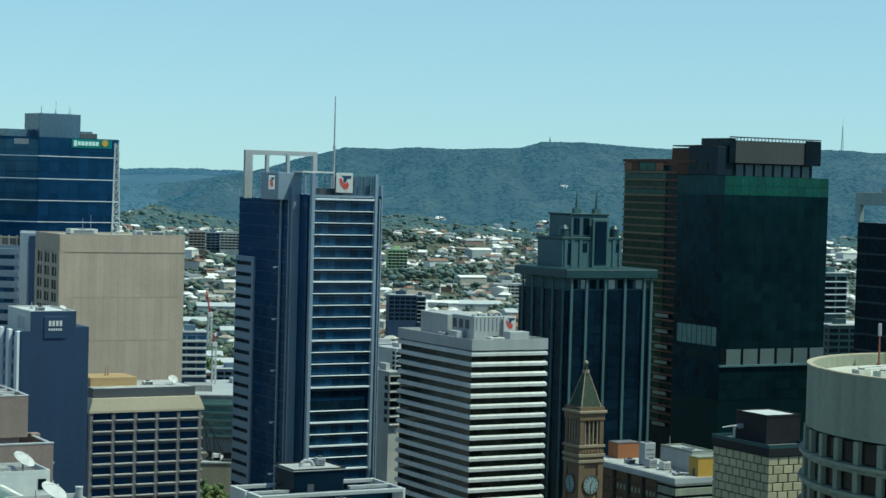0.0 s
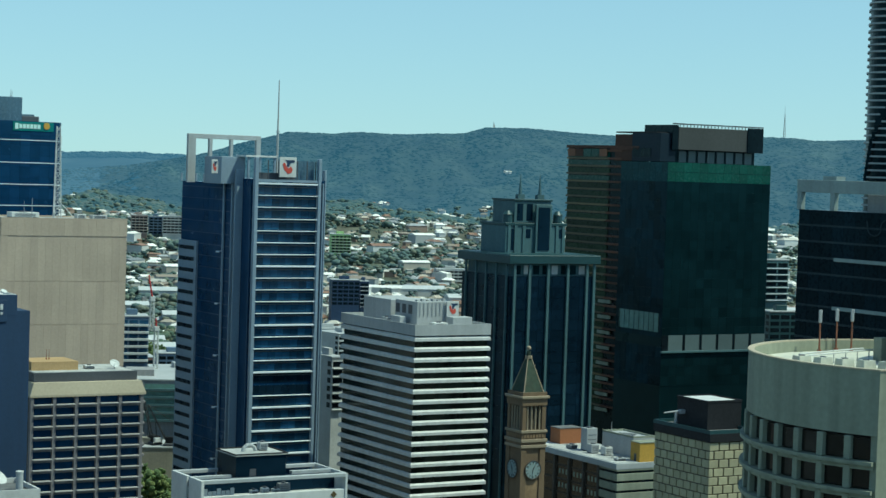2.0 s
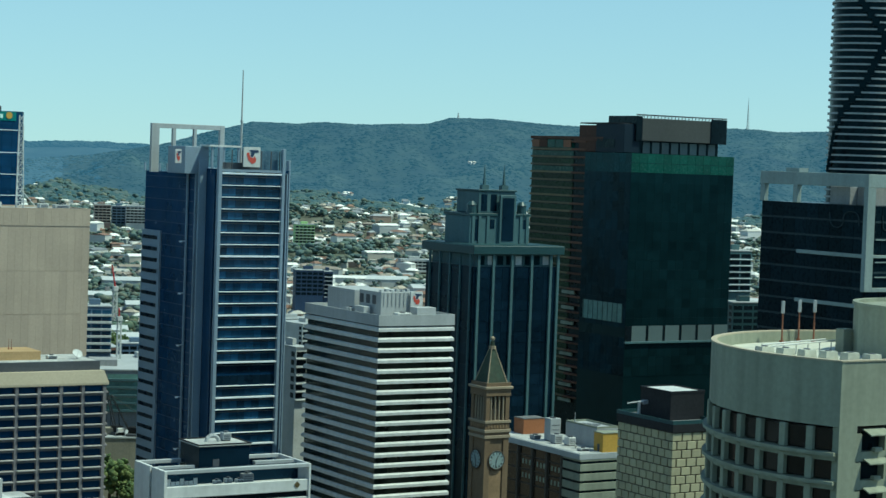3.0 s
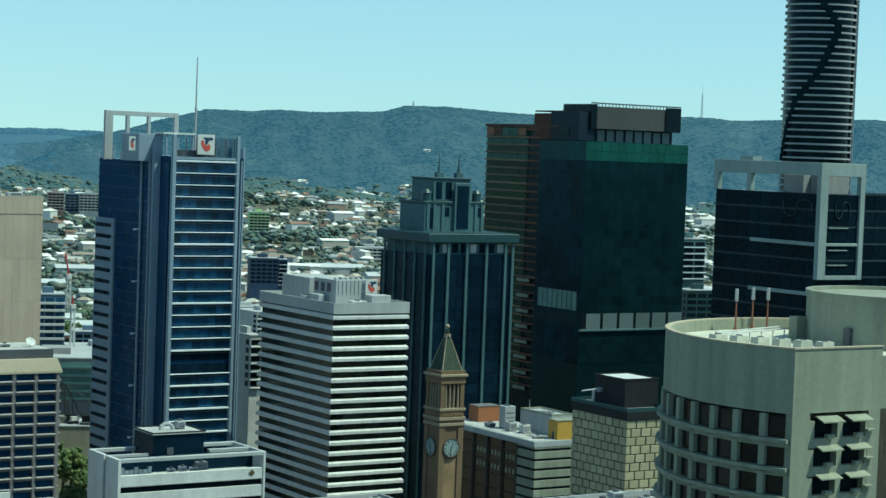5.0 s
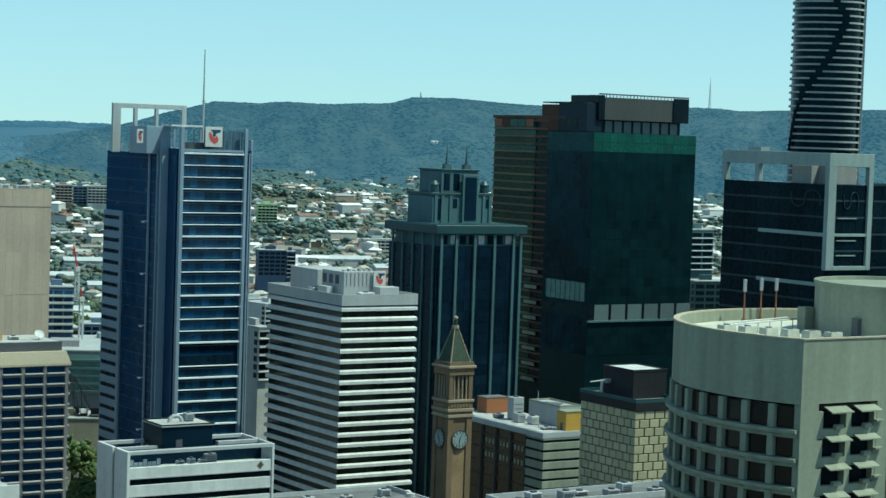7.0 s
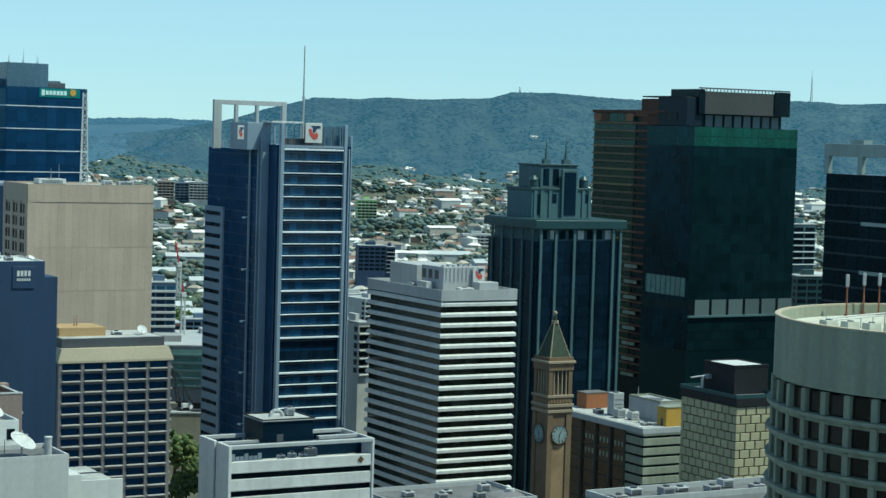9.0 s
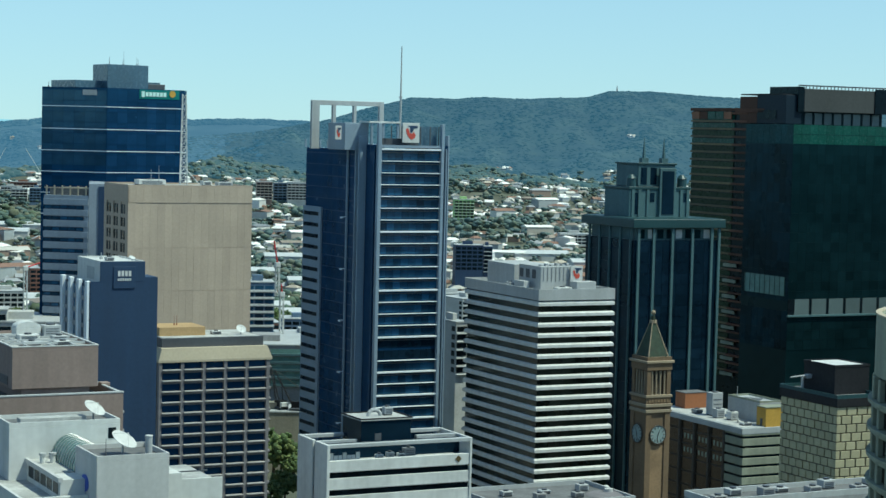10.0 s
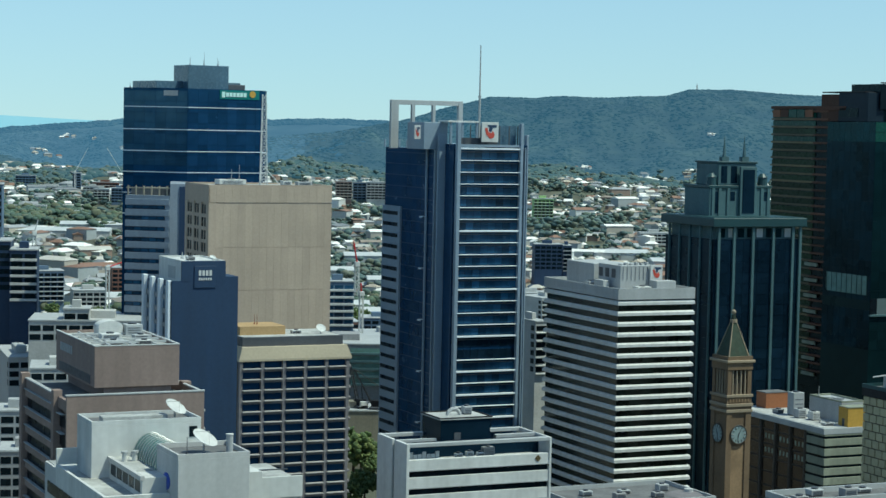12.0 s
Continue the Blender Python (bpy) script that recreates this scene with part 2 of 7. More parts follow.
def build_backdrop(verts, faces):
    """The wooded ranges that close the view, laid just over the land."""
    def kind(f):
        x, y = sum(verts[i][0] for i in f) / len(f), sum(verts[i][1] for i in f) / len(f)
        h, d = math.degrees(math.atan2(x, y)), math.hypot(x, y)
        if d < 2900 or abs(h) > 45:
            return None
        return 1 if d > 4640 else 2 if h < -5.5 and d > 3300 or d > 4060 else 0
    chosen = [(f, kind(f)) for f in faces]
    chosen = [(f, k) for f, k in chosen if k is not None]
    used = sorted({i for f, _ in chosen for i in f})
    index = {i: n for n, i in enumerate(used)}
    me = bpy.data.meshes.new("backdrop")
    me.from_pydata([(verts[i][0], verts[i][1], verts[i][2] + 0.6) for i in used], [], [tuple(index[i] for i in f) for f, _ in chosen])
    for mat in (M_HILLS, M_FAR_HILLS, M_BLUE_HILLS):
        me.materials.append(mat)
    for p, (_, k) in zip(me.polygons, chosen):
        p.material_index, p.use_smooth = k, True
    me.update()
    tagged(new("backdrop", me), "wooded hills closing the view with painted blue haze", "hills", kind="structure")


def build_ground():
    heads = [-180 + 6 * i for i in range(23)] + [-45 + 2.5 * i for i in range(1, 11)] + [-20 + 0.2 * i for i in range(1, 216)]
    heads = sorted(set(round(a, 2) for a in heads)) + [25 + 4 * i for i in range(1, 39)]
    heads = [a for a in heads if a < 178]
    dist = [5, 200, 400, 600, 800, 1000] + [1000 + 60 * i for i in range(1, 32)] + [2900 + 55 * i for i in range(0, 37)]
    verts, faces = [], []
    for d in dist:
        for h in heads:
            verts.append((*spot(h, d), ground_height(h, d)))
    n = len(heads)
    for i in range(len(dist) - 1):
        for j in range(n):
            k = (j + 1) % n
            faces.append((i * n + k, i * n + j, (i + 1) * n + j, (i + 1) * n + k))
    faces.append(tuple(range(n)))
    me = bpy.data.meshes.new("ground")
    me.from_pydata(verts, [], faces)
    me.flip_normals()
    me.polygons.foreach_set("use_smooth", [True] * len(me.polygons))
    me.materials.append(M_GROUND)
    me.update()
    build_backdrop(verts, faces)
    ob = new("ground", me)
    return tagged(ob, "suburban land with grass and scrub rising to wooded hills", "ground", kind="structure")


M_GROUND = material("grass_and_scrub", (0.080, 0.096, 0.064), 0.95, vary=0.3, coarse=0.004, fine=0.05, tint=(0.11, 0.105, 0.075))
# haze painted into the hills as emission: main range, blue range, foothills
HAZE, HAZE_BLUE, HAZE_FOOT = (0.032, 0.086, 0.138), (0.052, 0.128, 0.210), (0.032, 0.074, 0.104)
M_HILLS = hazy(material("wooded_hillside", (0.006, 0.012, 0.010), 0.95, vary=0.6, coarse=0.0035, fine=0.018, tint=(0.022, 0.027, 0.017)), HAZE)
M_BLUE_HILLS = hazy(material("haze_blue_range", (0.006, 0.011, 0.010), 0.95, vary=0.6, coarse=0.0035, fine=0.018, tint=(0.018, 0.022, 0.017)), HAZE_BLUE)
M_FAR_HILLS = hazy(material("far_haze_range", (0.05, 0.07, 0.08), 0.95, vary=0.15, coarse=0.002, fine=0.02), (0.27, 0.50, 0.60))
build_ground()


def build_pavement():
    """Paved riverside yard below the towers."""
    verts, faces = [], []
    for d in (300, 420, 560, 700, 860, 980):
        for h in range(-24, -8):
            verts.append((*spot(h, d), 0.06))
    n = 16
    for i in range(5):
        for j in range(n - 1):
            faces.append((i * n + j + 1, i * n + j, (i + 1) * n + j, (i + 1) * n + j + 1))
    me = bpy.data.meshes.new("pavement")
    me.from_pydata(verts, [], faces)
    me.materials.append(M_PAVING)
    me.update()
    return tagged(new("pavement", me), "grey brown paved riverside yard", "pavement", kind="structure")


M_PAVING = material("worn_paving", (0.26, 0.25, 0.23), 0.9, vary=0.2, coarse=0.03, fine=0.4)
build_pavement()

# ---------------------------------------------------------------- towers
GRID = 64.0


def antenna(x, y, z, h, r=0.12, mat=None, label="thin steel whip antenna on a roof"):
    t = thing("antenna", pose(x, y, z), label, "antenna")
    rod("pole", t, mat or M_STEEL, (0, 0, 0), (0, 0, h), r, r * 0.5, 6)
    rod("foot", t, mat or M_STEEL, (0, 0, 0), (0, 0, 0.5), r * 2.2, r * 2.2, 8)
    return t


def roof_unit(m, w, d, h, mat, label="grey metal air handling unit on a roof"):
    """A plant box with a louvred side, a curb and a fan ring."""
    t = thing("air_handling_unit", m, label, "roof unit")
    piece("casing", t, mat, 0, w, 0, d, 0.25, h, 0.08)
    piece("curb", t, M_DARK_GREY, 0.15, w - 0.15, 0.15, d - 0.15, 0, 0.25)
    for i in range(3):
        piece("louvre", t, M_DARK_GREY, w * 0.12, w * 0.88, -0.08, 0.0, h * (0.3 + 0.2 * i), h * (0.3 + 0.2 * i) + 0.12)
    rod("fan_ring", t, M_DARK_GREY, (w / 2, d / 2, h), (w / 2, d / 2, h + 0.3), min(w, d) * 0.3, sides=12)
    return t


def emblem_sign(m, w, h):
    """A white sign box with a plain two-colour emblem."""
    t = thing("rooftop_sign", m, "white rooftop sign box with blue and red emblem", "sign")
    piece("box", t, M_WHITE, 0, w, 0, 0.5, 0, h, 0.05)
    upright = Matrix.Rotation(radians(90), 4, 'X') @ Matrix.Diagonal((w, h, 1, 1))
    hook = [(.32, .86), (.45, .74), (.42, .55), (.55, .50), (.66, .72), (.88, .74), (.88, .86)]
    swirl = [(.18, .66), (.28, .36), (.50, .16), (.70, .22), (.77, .38), (.66, .56), (.56, .45), (.40, .50), (.34, .70), (.25, .73)]
    for name, plan, mat, proud in (("emblem_hook", hook, M_NAVY_PAINT, 0.03), ("emblem_swirl", swirl, M_SIGN_RED, 0.02)):
        bm = bmesh.new()
        prism(bm, plan, 0, 0.08)
        bmesh.ops.transform(bm, matrix=Matrix.Translation((0, -proud, 0)) @ upright, verts=bm.verts)
        part(name, bm, mat, t)
    return t


def at(t, x, y, z):
    return t.matrix_world @ Matrix.Translation((x, y, z))


def striped_tower():
    t = thing("office_tower", place(40, 598.7, 0, GRID), "white office tower with continuous horizontal concrete bands", "tower")
    w, d, top = 27.4, 49.0, 90.3
    piece("core", t, M_DARK_GLASS, 0.9, w - 0.9, 0.9, d - 0.9, 0, 86.9, label="dark recessed window storeys")
    for k in range(20):
        z1 = 86.6 - 3.24 * k
        if z1 < 3:
            break
        piece("window_band", t, M_DARK_GLASS, 0.82, w - 0.82, 0.78, 0.9, z1 - 3.2, z1 - 1.4)
        for j in range(6):
            piece("pane", t, M_OLIVE_GLASS, 0.9 + j * 4.26, 0.9 + j * 4.26 + 4.16, 0.70, 0.76, z1 - 3.2, z1 - 1.42)
        bm = bmesh.new()  # spandrel band with a sloping top
        ring_o = [(0, 0), (w, 0), (w, d), (0, d)]
        for j in range(4):
            piece("side_pane", t, M_OLIVE_GLASS, 0.72, 0.8, 1.0 + j * 11.8, 12.6 + j * 11.8, z1 - 3.2, z1 - 1.42)
        prism(bm, ring_o, z1 - 1.42, z1 - 0.55)
        prism(bm, ring_o, z1 - 0.55, z1 - 0.08, 0.975, (w / 2, d / 2))
        part("spandrel_band", bm, M_WHITE, t)
    piece("roof_slab", t, M_LIGHT_GREY, 0, w, 0, d, 86.9, 88.6)
    parapet(t, M_LIGHT_GREY, 0, w, 0, d, 88.6, top)
    piece("roof_deck", t, M_ROOF, 0.4, w - 0.4, 0.4, d - 0.4, 88.6, 88.7)
    piece("plant_room", t, M_LIGHT_GREY, 6.2, 19.2, 10, 24, 88.7, 96.6, 0.1, "light grey ribbed plant room")
    piece("plant_room", t, M_LIGHT_GREY, 5.6, 18.2, 26, 44, 88.7, 96.2, 0.1)
    for i in range(8):
        piece("pipe", t, M_LIGHT_GREY, 7.2 + i * 1.45, 7.4 + i * 1.45, 9.78, 10, 92.2, 96.4)
    for i in range(6):
        piece("vent_hood", t, M_LIGHT_GREY, 7.2 + i * 1.9, 8.1 + i * 1.9, 12, 13.4, 96.6, 97.1 + 0.3 * (i % 2), 0.05)
    for y in (13, 17, 21):
        piece("side_louvre", t, M_DARK_GREY, 6.12, 6.2, y, y + 2.4, 92.6, 95.4)
    piece("roof_hatch", t, M_LIGHT_GREY, 2.4, 4.6, 14, 20, 88.7, 91.8, 0.1)
    piece("lift_overrun", t, M_LIGHT_GREY, 15.5, 22.5, 3.5, 8, 88.7, 92.2, 0.1)
    emblem_sign(at(t, 16.4, 9.0, 91.9), 4.4, 4.9)
    piece("sign_post", t, M_STEEL, 18.4, 18.8, 9.3, 9.6, 88.7, 91.9)
    roof_unit(at(t, 9, 4, 88.7), 5, 3, 1.8, M_WHITE)
    roof_unit(at(t, 3, 24, 88.7), 2, 3, 2.0, M_LIGHT_GREY)
    return t


striped_tower()


def george_tower():
    t = thing("office_tower", place(-11.3, 649.9, 0, GRID), "blue glass office tower with white horizontal ribs and fins", "tower")
    w, top = 26.6, 132.0
    thick = {0, 7, 12, 16, 19, 21, 23, 25, 27, 29, 31}
    piece("core", t, M_NAVY_GLASS, 2, w - 1, 1.0, 46, 0, top - 0.5, label="navy glass tower core")
    # ribbed front
    for k in range(27):
        z = 131.6 - 3.92 * k
        if z < 3:
            break
        if k not in (17,):
            h = 0.56 if k in thick else 0.24
            piece("rib", t, M_WHITE_METAL, 1.6, 23.6, -0.25, 0.9, z - h / 2, z + h / 2, 0.06, "white aluminium sunshade rib")
            # solid dark strip stands in for the shadow line below the rib
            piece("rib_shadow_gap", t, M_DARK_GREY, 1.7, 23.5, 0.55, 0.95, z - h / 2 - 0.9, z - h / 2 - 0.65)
        for j in range(8):
            piece("pane", t, M_BLACK_BLUE if k in (16, 17) else M_BLUE_GLASS, 1.75 + j * 2.72, 1.75 + j * 2.72 + 2.64, 0.86, 0.98, z - 3.45, z - 0.5)
    for x0, x1, y0, y1, zt in ((0.2, 1.5, -0.4, 1.2, 140.2), (23.6, 24.7, -0.4, 1.2, 140.2), (27.0, 27.8, 2.0, 4.0, 136.5), (25.7, 26.2, 0.4, 2.0, 132)):
        piece("fin", t, M_FIN, x0, x1, y0, y1, 0, zt, 0.1, "pale grey full-height fin")
    piece("side_glass", t, M_NAVY_GLASS, 24.9, 27.0, 1.4, 30, 0, 133)
    # recess and the dark wing to the left
    piece("recess_wall", t, M_NAVY_GLASS, 0.6, 2.0, 3.4, 14, 0, 133)
    for y in (9.8, 12.4):
        piece("fin", t, M_FIN, -2.2, 0.6, y, y + 0.7, 0, 136.0, 0.1, "pale grey full-height fin")
    piece("fin", t, M_FIN, -2.4, -1.8, 18.6, 19.4, 0, 133.2, 0.05)
    piece("wing", t, M_NAVY_GLASS, -1.6, 12, 12.9, 56, 0, 131.2, label="dark navy glass wing")
    for i in range(26):
        z = 129.5 - 3.92 * i
        piece("floor_line", t, M_NAVY_PAINT, -1.66, -1.58, 13.2, 55.8, z - 0.12, z + 0.12)
        for j in range(5):
            piece("pane", t, M_NAVY_GLASS, -1.68, -1.62, 20 + 4.2 * j, 24.1 + 4.2 * j, z - 3.6, z - 0.3)
    for i in range(5):
        z = 108 - 17.6 * i
        piece("bracket", t, M_WHITE_METAL, -3.4, -1.6, 20.0, 20.3, z, z + 0.3)
        piece("bracket", t, M_WHITE_METAL, -3.6, -3.2, 19.4, 21.2, z - 0.3, z + 0.2)
    # balconied strip
    piece("balcony_block", t, M_FIN, -2.4, -1.7, 40.5, 56.2, 0, 110.6, label="grey clad strip with slots")
    for i in range(28):
        z = 108.2 - 3.92 * i
        piece("slot", t, M_DARK_GLASS, -2.5, -2.36, 42.5, 55.4, z - 0.75, z + 0.55)
    # top storey, frame and signs
    piece("roof_slab", t, M_FIN, 1.5, 24.9, 0.0, 40, 132.2, 133.0, label="pale grey roof edge")
    for x in (5.4, 9.2, 16.2, 19.8, 23.0):
        piece("screen_post", t, M_DARK_GREY, x, x + 0.3, 1.0, 1.3, 133, 139.4)
    piece("screen", t, M_SMOKE, 16.4, 23.4, 2.6, 3.0, 133, 139.4, label="smoky glass roof screen")
    piece("screen", t, M_DARK_GREY, 1.6, 16.4, 2.6, 3.0, 133, 135.2)
    piece("plant_room", t, M_FIN, -6.5, 2.2, 12, 26, 131, 140.1, 0.1)
    piece("canopy", t, M_WHITE, -0.4, 11.0, 6, 14, 140.2, 140.8, 0.05, "thin white canopy slab")
    for x in (0.6, 4.8, 10.2):
        piece("canopy_post", t, M_FIN, x, x + 0.7, 6.4, 7.1, 131, 140.2)
    for j in range(7):
        piece("roof_fin", t, M_FIN, -1.7, -1.2, 18 + j * 6.5, 18.6 + j * 6.5, 131.2, 134.0)
    for x0, x1, z0, z1 in ((-11.2, -8.3, 131, 147.6), (14.2, 15.9, 133, 147.6), (-3.4, -2.2, 131, 146.0), (4.4, 5.5, 131, 146.0)):
        piece("frame_post", t, M_LIGHT_GREY, x0, x1, 29.4, 30.8, z0, z1, 0.08, "grey steel portal frame post")
    piece("frame_beam", t, M_LIGHT_GREY, -8.6, 14.2, 29.4, 30.8, 146.0, 147.6, 0.08)
    emblem_sign(at(t, 9.2, 0.1, 133.9), 6.2, 6.6)
    emblem_sign(at(t, -10.4, 11.0, 134.4), 2.2, 4.6)
    mast = thing("flag_mast", at(t, 11.5, 7, 133), "tall pale steel mast on the tower roof", "mast")
    rod("lower_pole", mast, M_LIGHT_GREY, (0, 0, 0), (0, 0, 16), 0.42, 0.36, 10)
    rod("upper_pole", mast, M_LIGHT_GREY, (0, 0, 16), (0, 0, 33.2), 0.30, 0.16, 10)
    rod("collar", mast, M_STEEL, (0, 0, 15.7), (0, 0, 16.3), 0.55, sides=10)
    return t


george_tower()


def insurance_tower():
    """Dark glass tower with a folded front and thin white lines."""
    t = thing("office_tower", place(-114.7, 741.2, 0, 56), "dark blue glass tower with thin white floor lines", "tower")
    plan = [(0, 0), (32.6, 0), (34.6, 2.5), (34.6, 38), (-4, 38), (-18.6, 17.4)]
    solid("body", t, M_NAVY_GLASS, plan, 0, 151.2, label="dark navy curtain wall")
    u = Vector((-18.6, 17.4)).normalized()
    nrm = Vector((-u.y, u.x))
    for z in (144.1, 135.6, 127.4, 119.4, 111.4, 103.4):
        bm = bmesh.new()
        prism(bm, [(-0.1, -0.25), (32.7, -0.25), (34.8, 2.4), (34.8, 6), (-18.8, 17.2)], z - 0.14, z + 0.14)
        part("floor_line", bm, M_WHITE_METAL, t, "thin white metal line")
    for k in range(11):
        z = 150.2 - 4.05 * k
        for j in range(8):
            piece("pane", t, M_NAVY_GLASS, 0.3 + 4.05 * j, 4.27 + 4.05 * j, -0.08, 0.05, z - 3.9, z)
        for j in range(6):
            bm = bmesh.new()
            a, b = u * (0.3 + 4.2 * j), u * (4.4 + 4.2 * j)
            o = nrm * 0.08
            prism(bm, [tuple(a), tuple(a + o), tuple(b + o), tuple(b)], z - 3.9, z)
            part("pane", bm, M_SKY_GLASS if k < 7 else M_NAVY_GLASS, t)
    piece("plant_room", t, M_SMOKE, 1.4, 18.4, 3, 16, 151.2, 160.2, 0.1, "blue grey plant room")
    piece("plant_room", t, M_SMOKE, -9.5, 26, 8, 30, 151.2, 154.0, 0.1)
    piece("plant_ledge", t, M_DARK_GREY, 18.4, 25.5, 3, 12, 151.2, 153.2, 0.1)
    piece("signboard", t, M_SIGN_TEAL, 13.2, 30, -0.35, -0.1, 147.6, 151.0, label="teal signboard with pale bars and gold emblem")
    for i, (x, wd) in enumerate(((14.0, 1.3), (15.7, 1.2), (17.2, 1.2), (18.7, 1.2), (20.2, 1.2), (21.7, 1.2), (23.2, 1.2))):
        piece("letter_bar", t, M_TEAL_SIGN, x, x + wd, -0.5, -0.35, 148.5 if i else 148.2, 150.1 if i else 150.4)
    bm = bmesh.new()
    prism(bm, ring_points(0, 0, 1.3, 0, 330, 11), 0, 0.2)
    bmesh.ops.transform(bm, matrix=Matrix.Translation((27.0, -0.4, 149.6)) @ Matrix.Rotation(radians(90), 4, 'X'), verts=bm.verts)
    part("emblem", bm, M_YELLOW, t)
    bm = bmesh.new()
    a, b, o = u * 4.0, u * 9.5, nrm * 0.25
    prism(bm, [tuple(a), tuple(a + o), tuple(b + o), tuple(b)], 148.4, 150.4)
    part("small_sign", bm, M_LIGHT_GREY, t)
    for x, y, h in ((3, 5, 2.4), (5, 9, 3.2), (9.5, 6, 5), (12, 12, 2.2), (14.5, 5, 3), (17, 9, 2.6)):
        p = t.matrix_world @ Vector((x, y, 160.2))
        antenna(p.x, p.y, p.z, h, 0.1)
    p = t.matrix_world @ Vector((-14, 22, 151.2))
    antenna(p.x, p.y, p.z, 2, 0.15)
    return t


M_TEAL_SIGN = material("pale_green_sign", (0.60, 0.80, 0.74), 0.5, vary=0.05)
M_SIGN_TEAL = material("teal_sign_board", (0.012, 0.16, 0.15), 0.5, vary=0.06)
# paler, glossier navy glass; the mirrored sky is partly in its colour
M_SKY_GLASS = material("sky_paled_navy_glass", (0.020, 0.055, 0.105), 0.12, vary=0.15, coarse=0.05, fine=0.3, spec=0.8, piece_vary=0.2, gloss=(0.45, 0.75, 1.0))
insurance_tower()


def annex():
    t = thing("office_block", place(-116.4, 712.5, 0, 81), "blue grey office block with dark window slots", "building")
    piece("body", t, M_GREY_BLUE, 0, 6.0, 0, 44, 0, 116.0, 0.1, "plain blue grey stair shaft")
    piece("reveal", t, M_NAVY_PAINT, 3.4, 6.2, -0.3, 0.0, 0, 115)
    t2 = thing("office_block", place(-133.2, 715.7, 0, 100.7), "grey slab office block with horizontal window slots", "building")
    piece("body", t2, M_GREY_BLUE, 0, 17, 0, 22, 0, 111.5, label="blue grey concrete body")
    for k in range(24):
        z = 108 - 3.95 * k
        piece("window_slot", t2, M_DARK_GLASS, 0.0, 15.2, -0.1, 0.2, z - 1.5, z - 0.1)
        piece("spandrel", t2, M_GREY_BLUE, 0, 17, -0.45, 0.0, z, z + 2.2, 0.05)
        for j in range(5):
            piece("pane", t2, M_BLUE_GLASS, 0.3 + j * 3, 3.0 + j * 3, -0.16, -0.1, z - 1.4, z - 0.2)
    for i in range(6):
        piece("roof_post", t2, M_TAN, 0.6 + 3 * i, 1.1 + 3 * i, 0.2, 0.7, 111.5, 115.0, label="tan steel roof post")
    piece("roof_rail", t2, M_TAN, 0, 17, 0.3, 0.6, 114.0, 114.4)
    piece("plant_room", t2, M_ROOF_DARK, 1, 16, 3, 20, 111.5, 114)


M_GREY_BLUE = material("blue_grey_concrete", (0.26, 0.30, 0.35), 0.75, vary=0.1, streak=0.1)
annex()


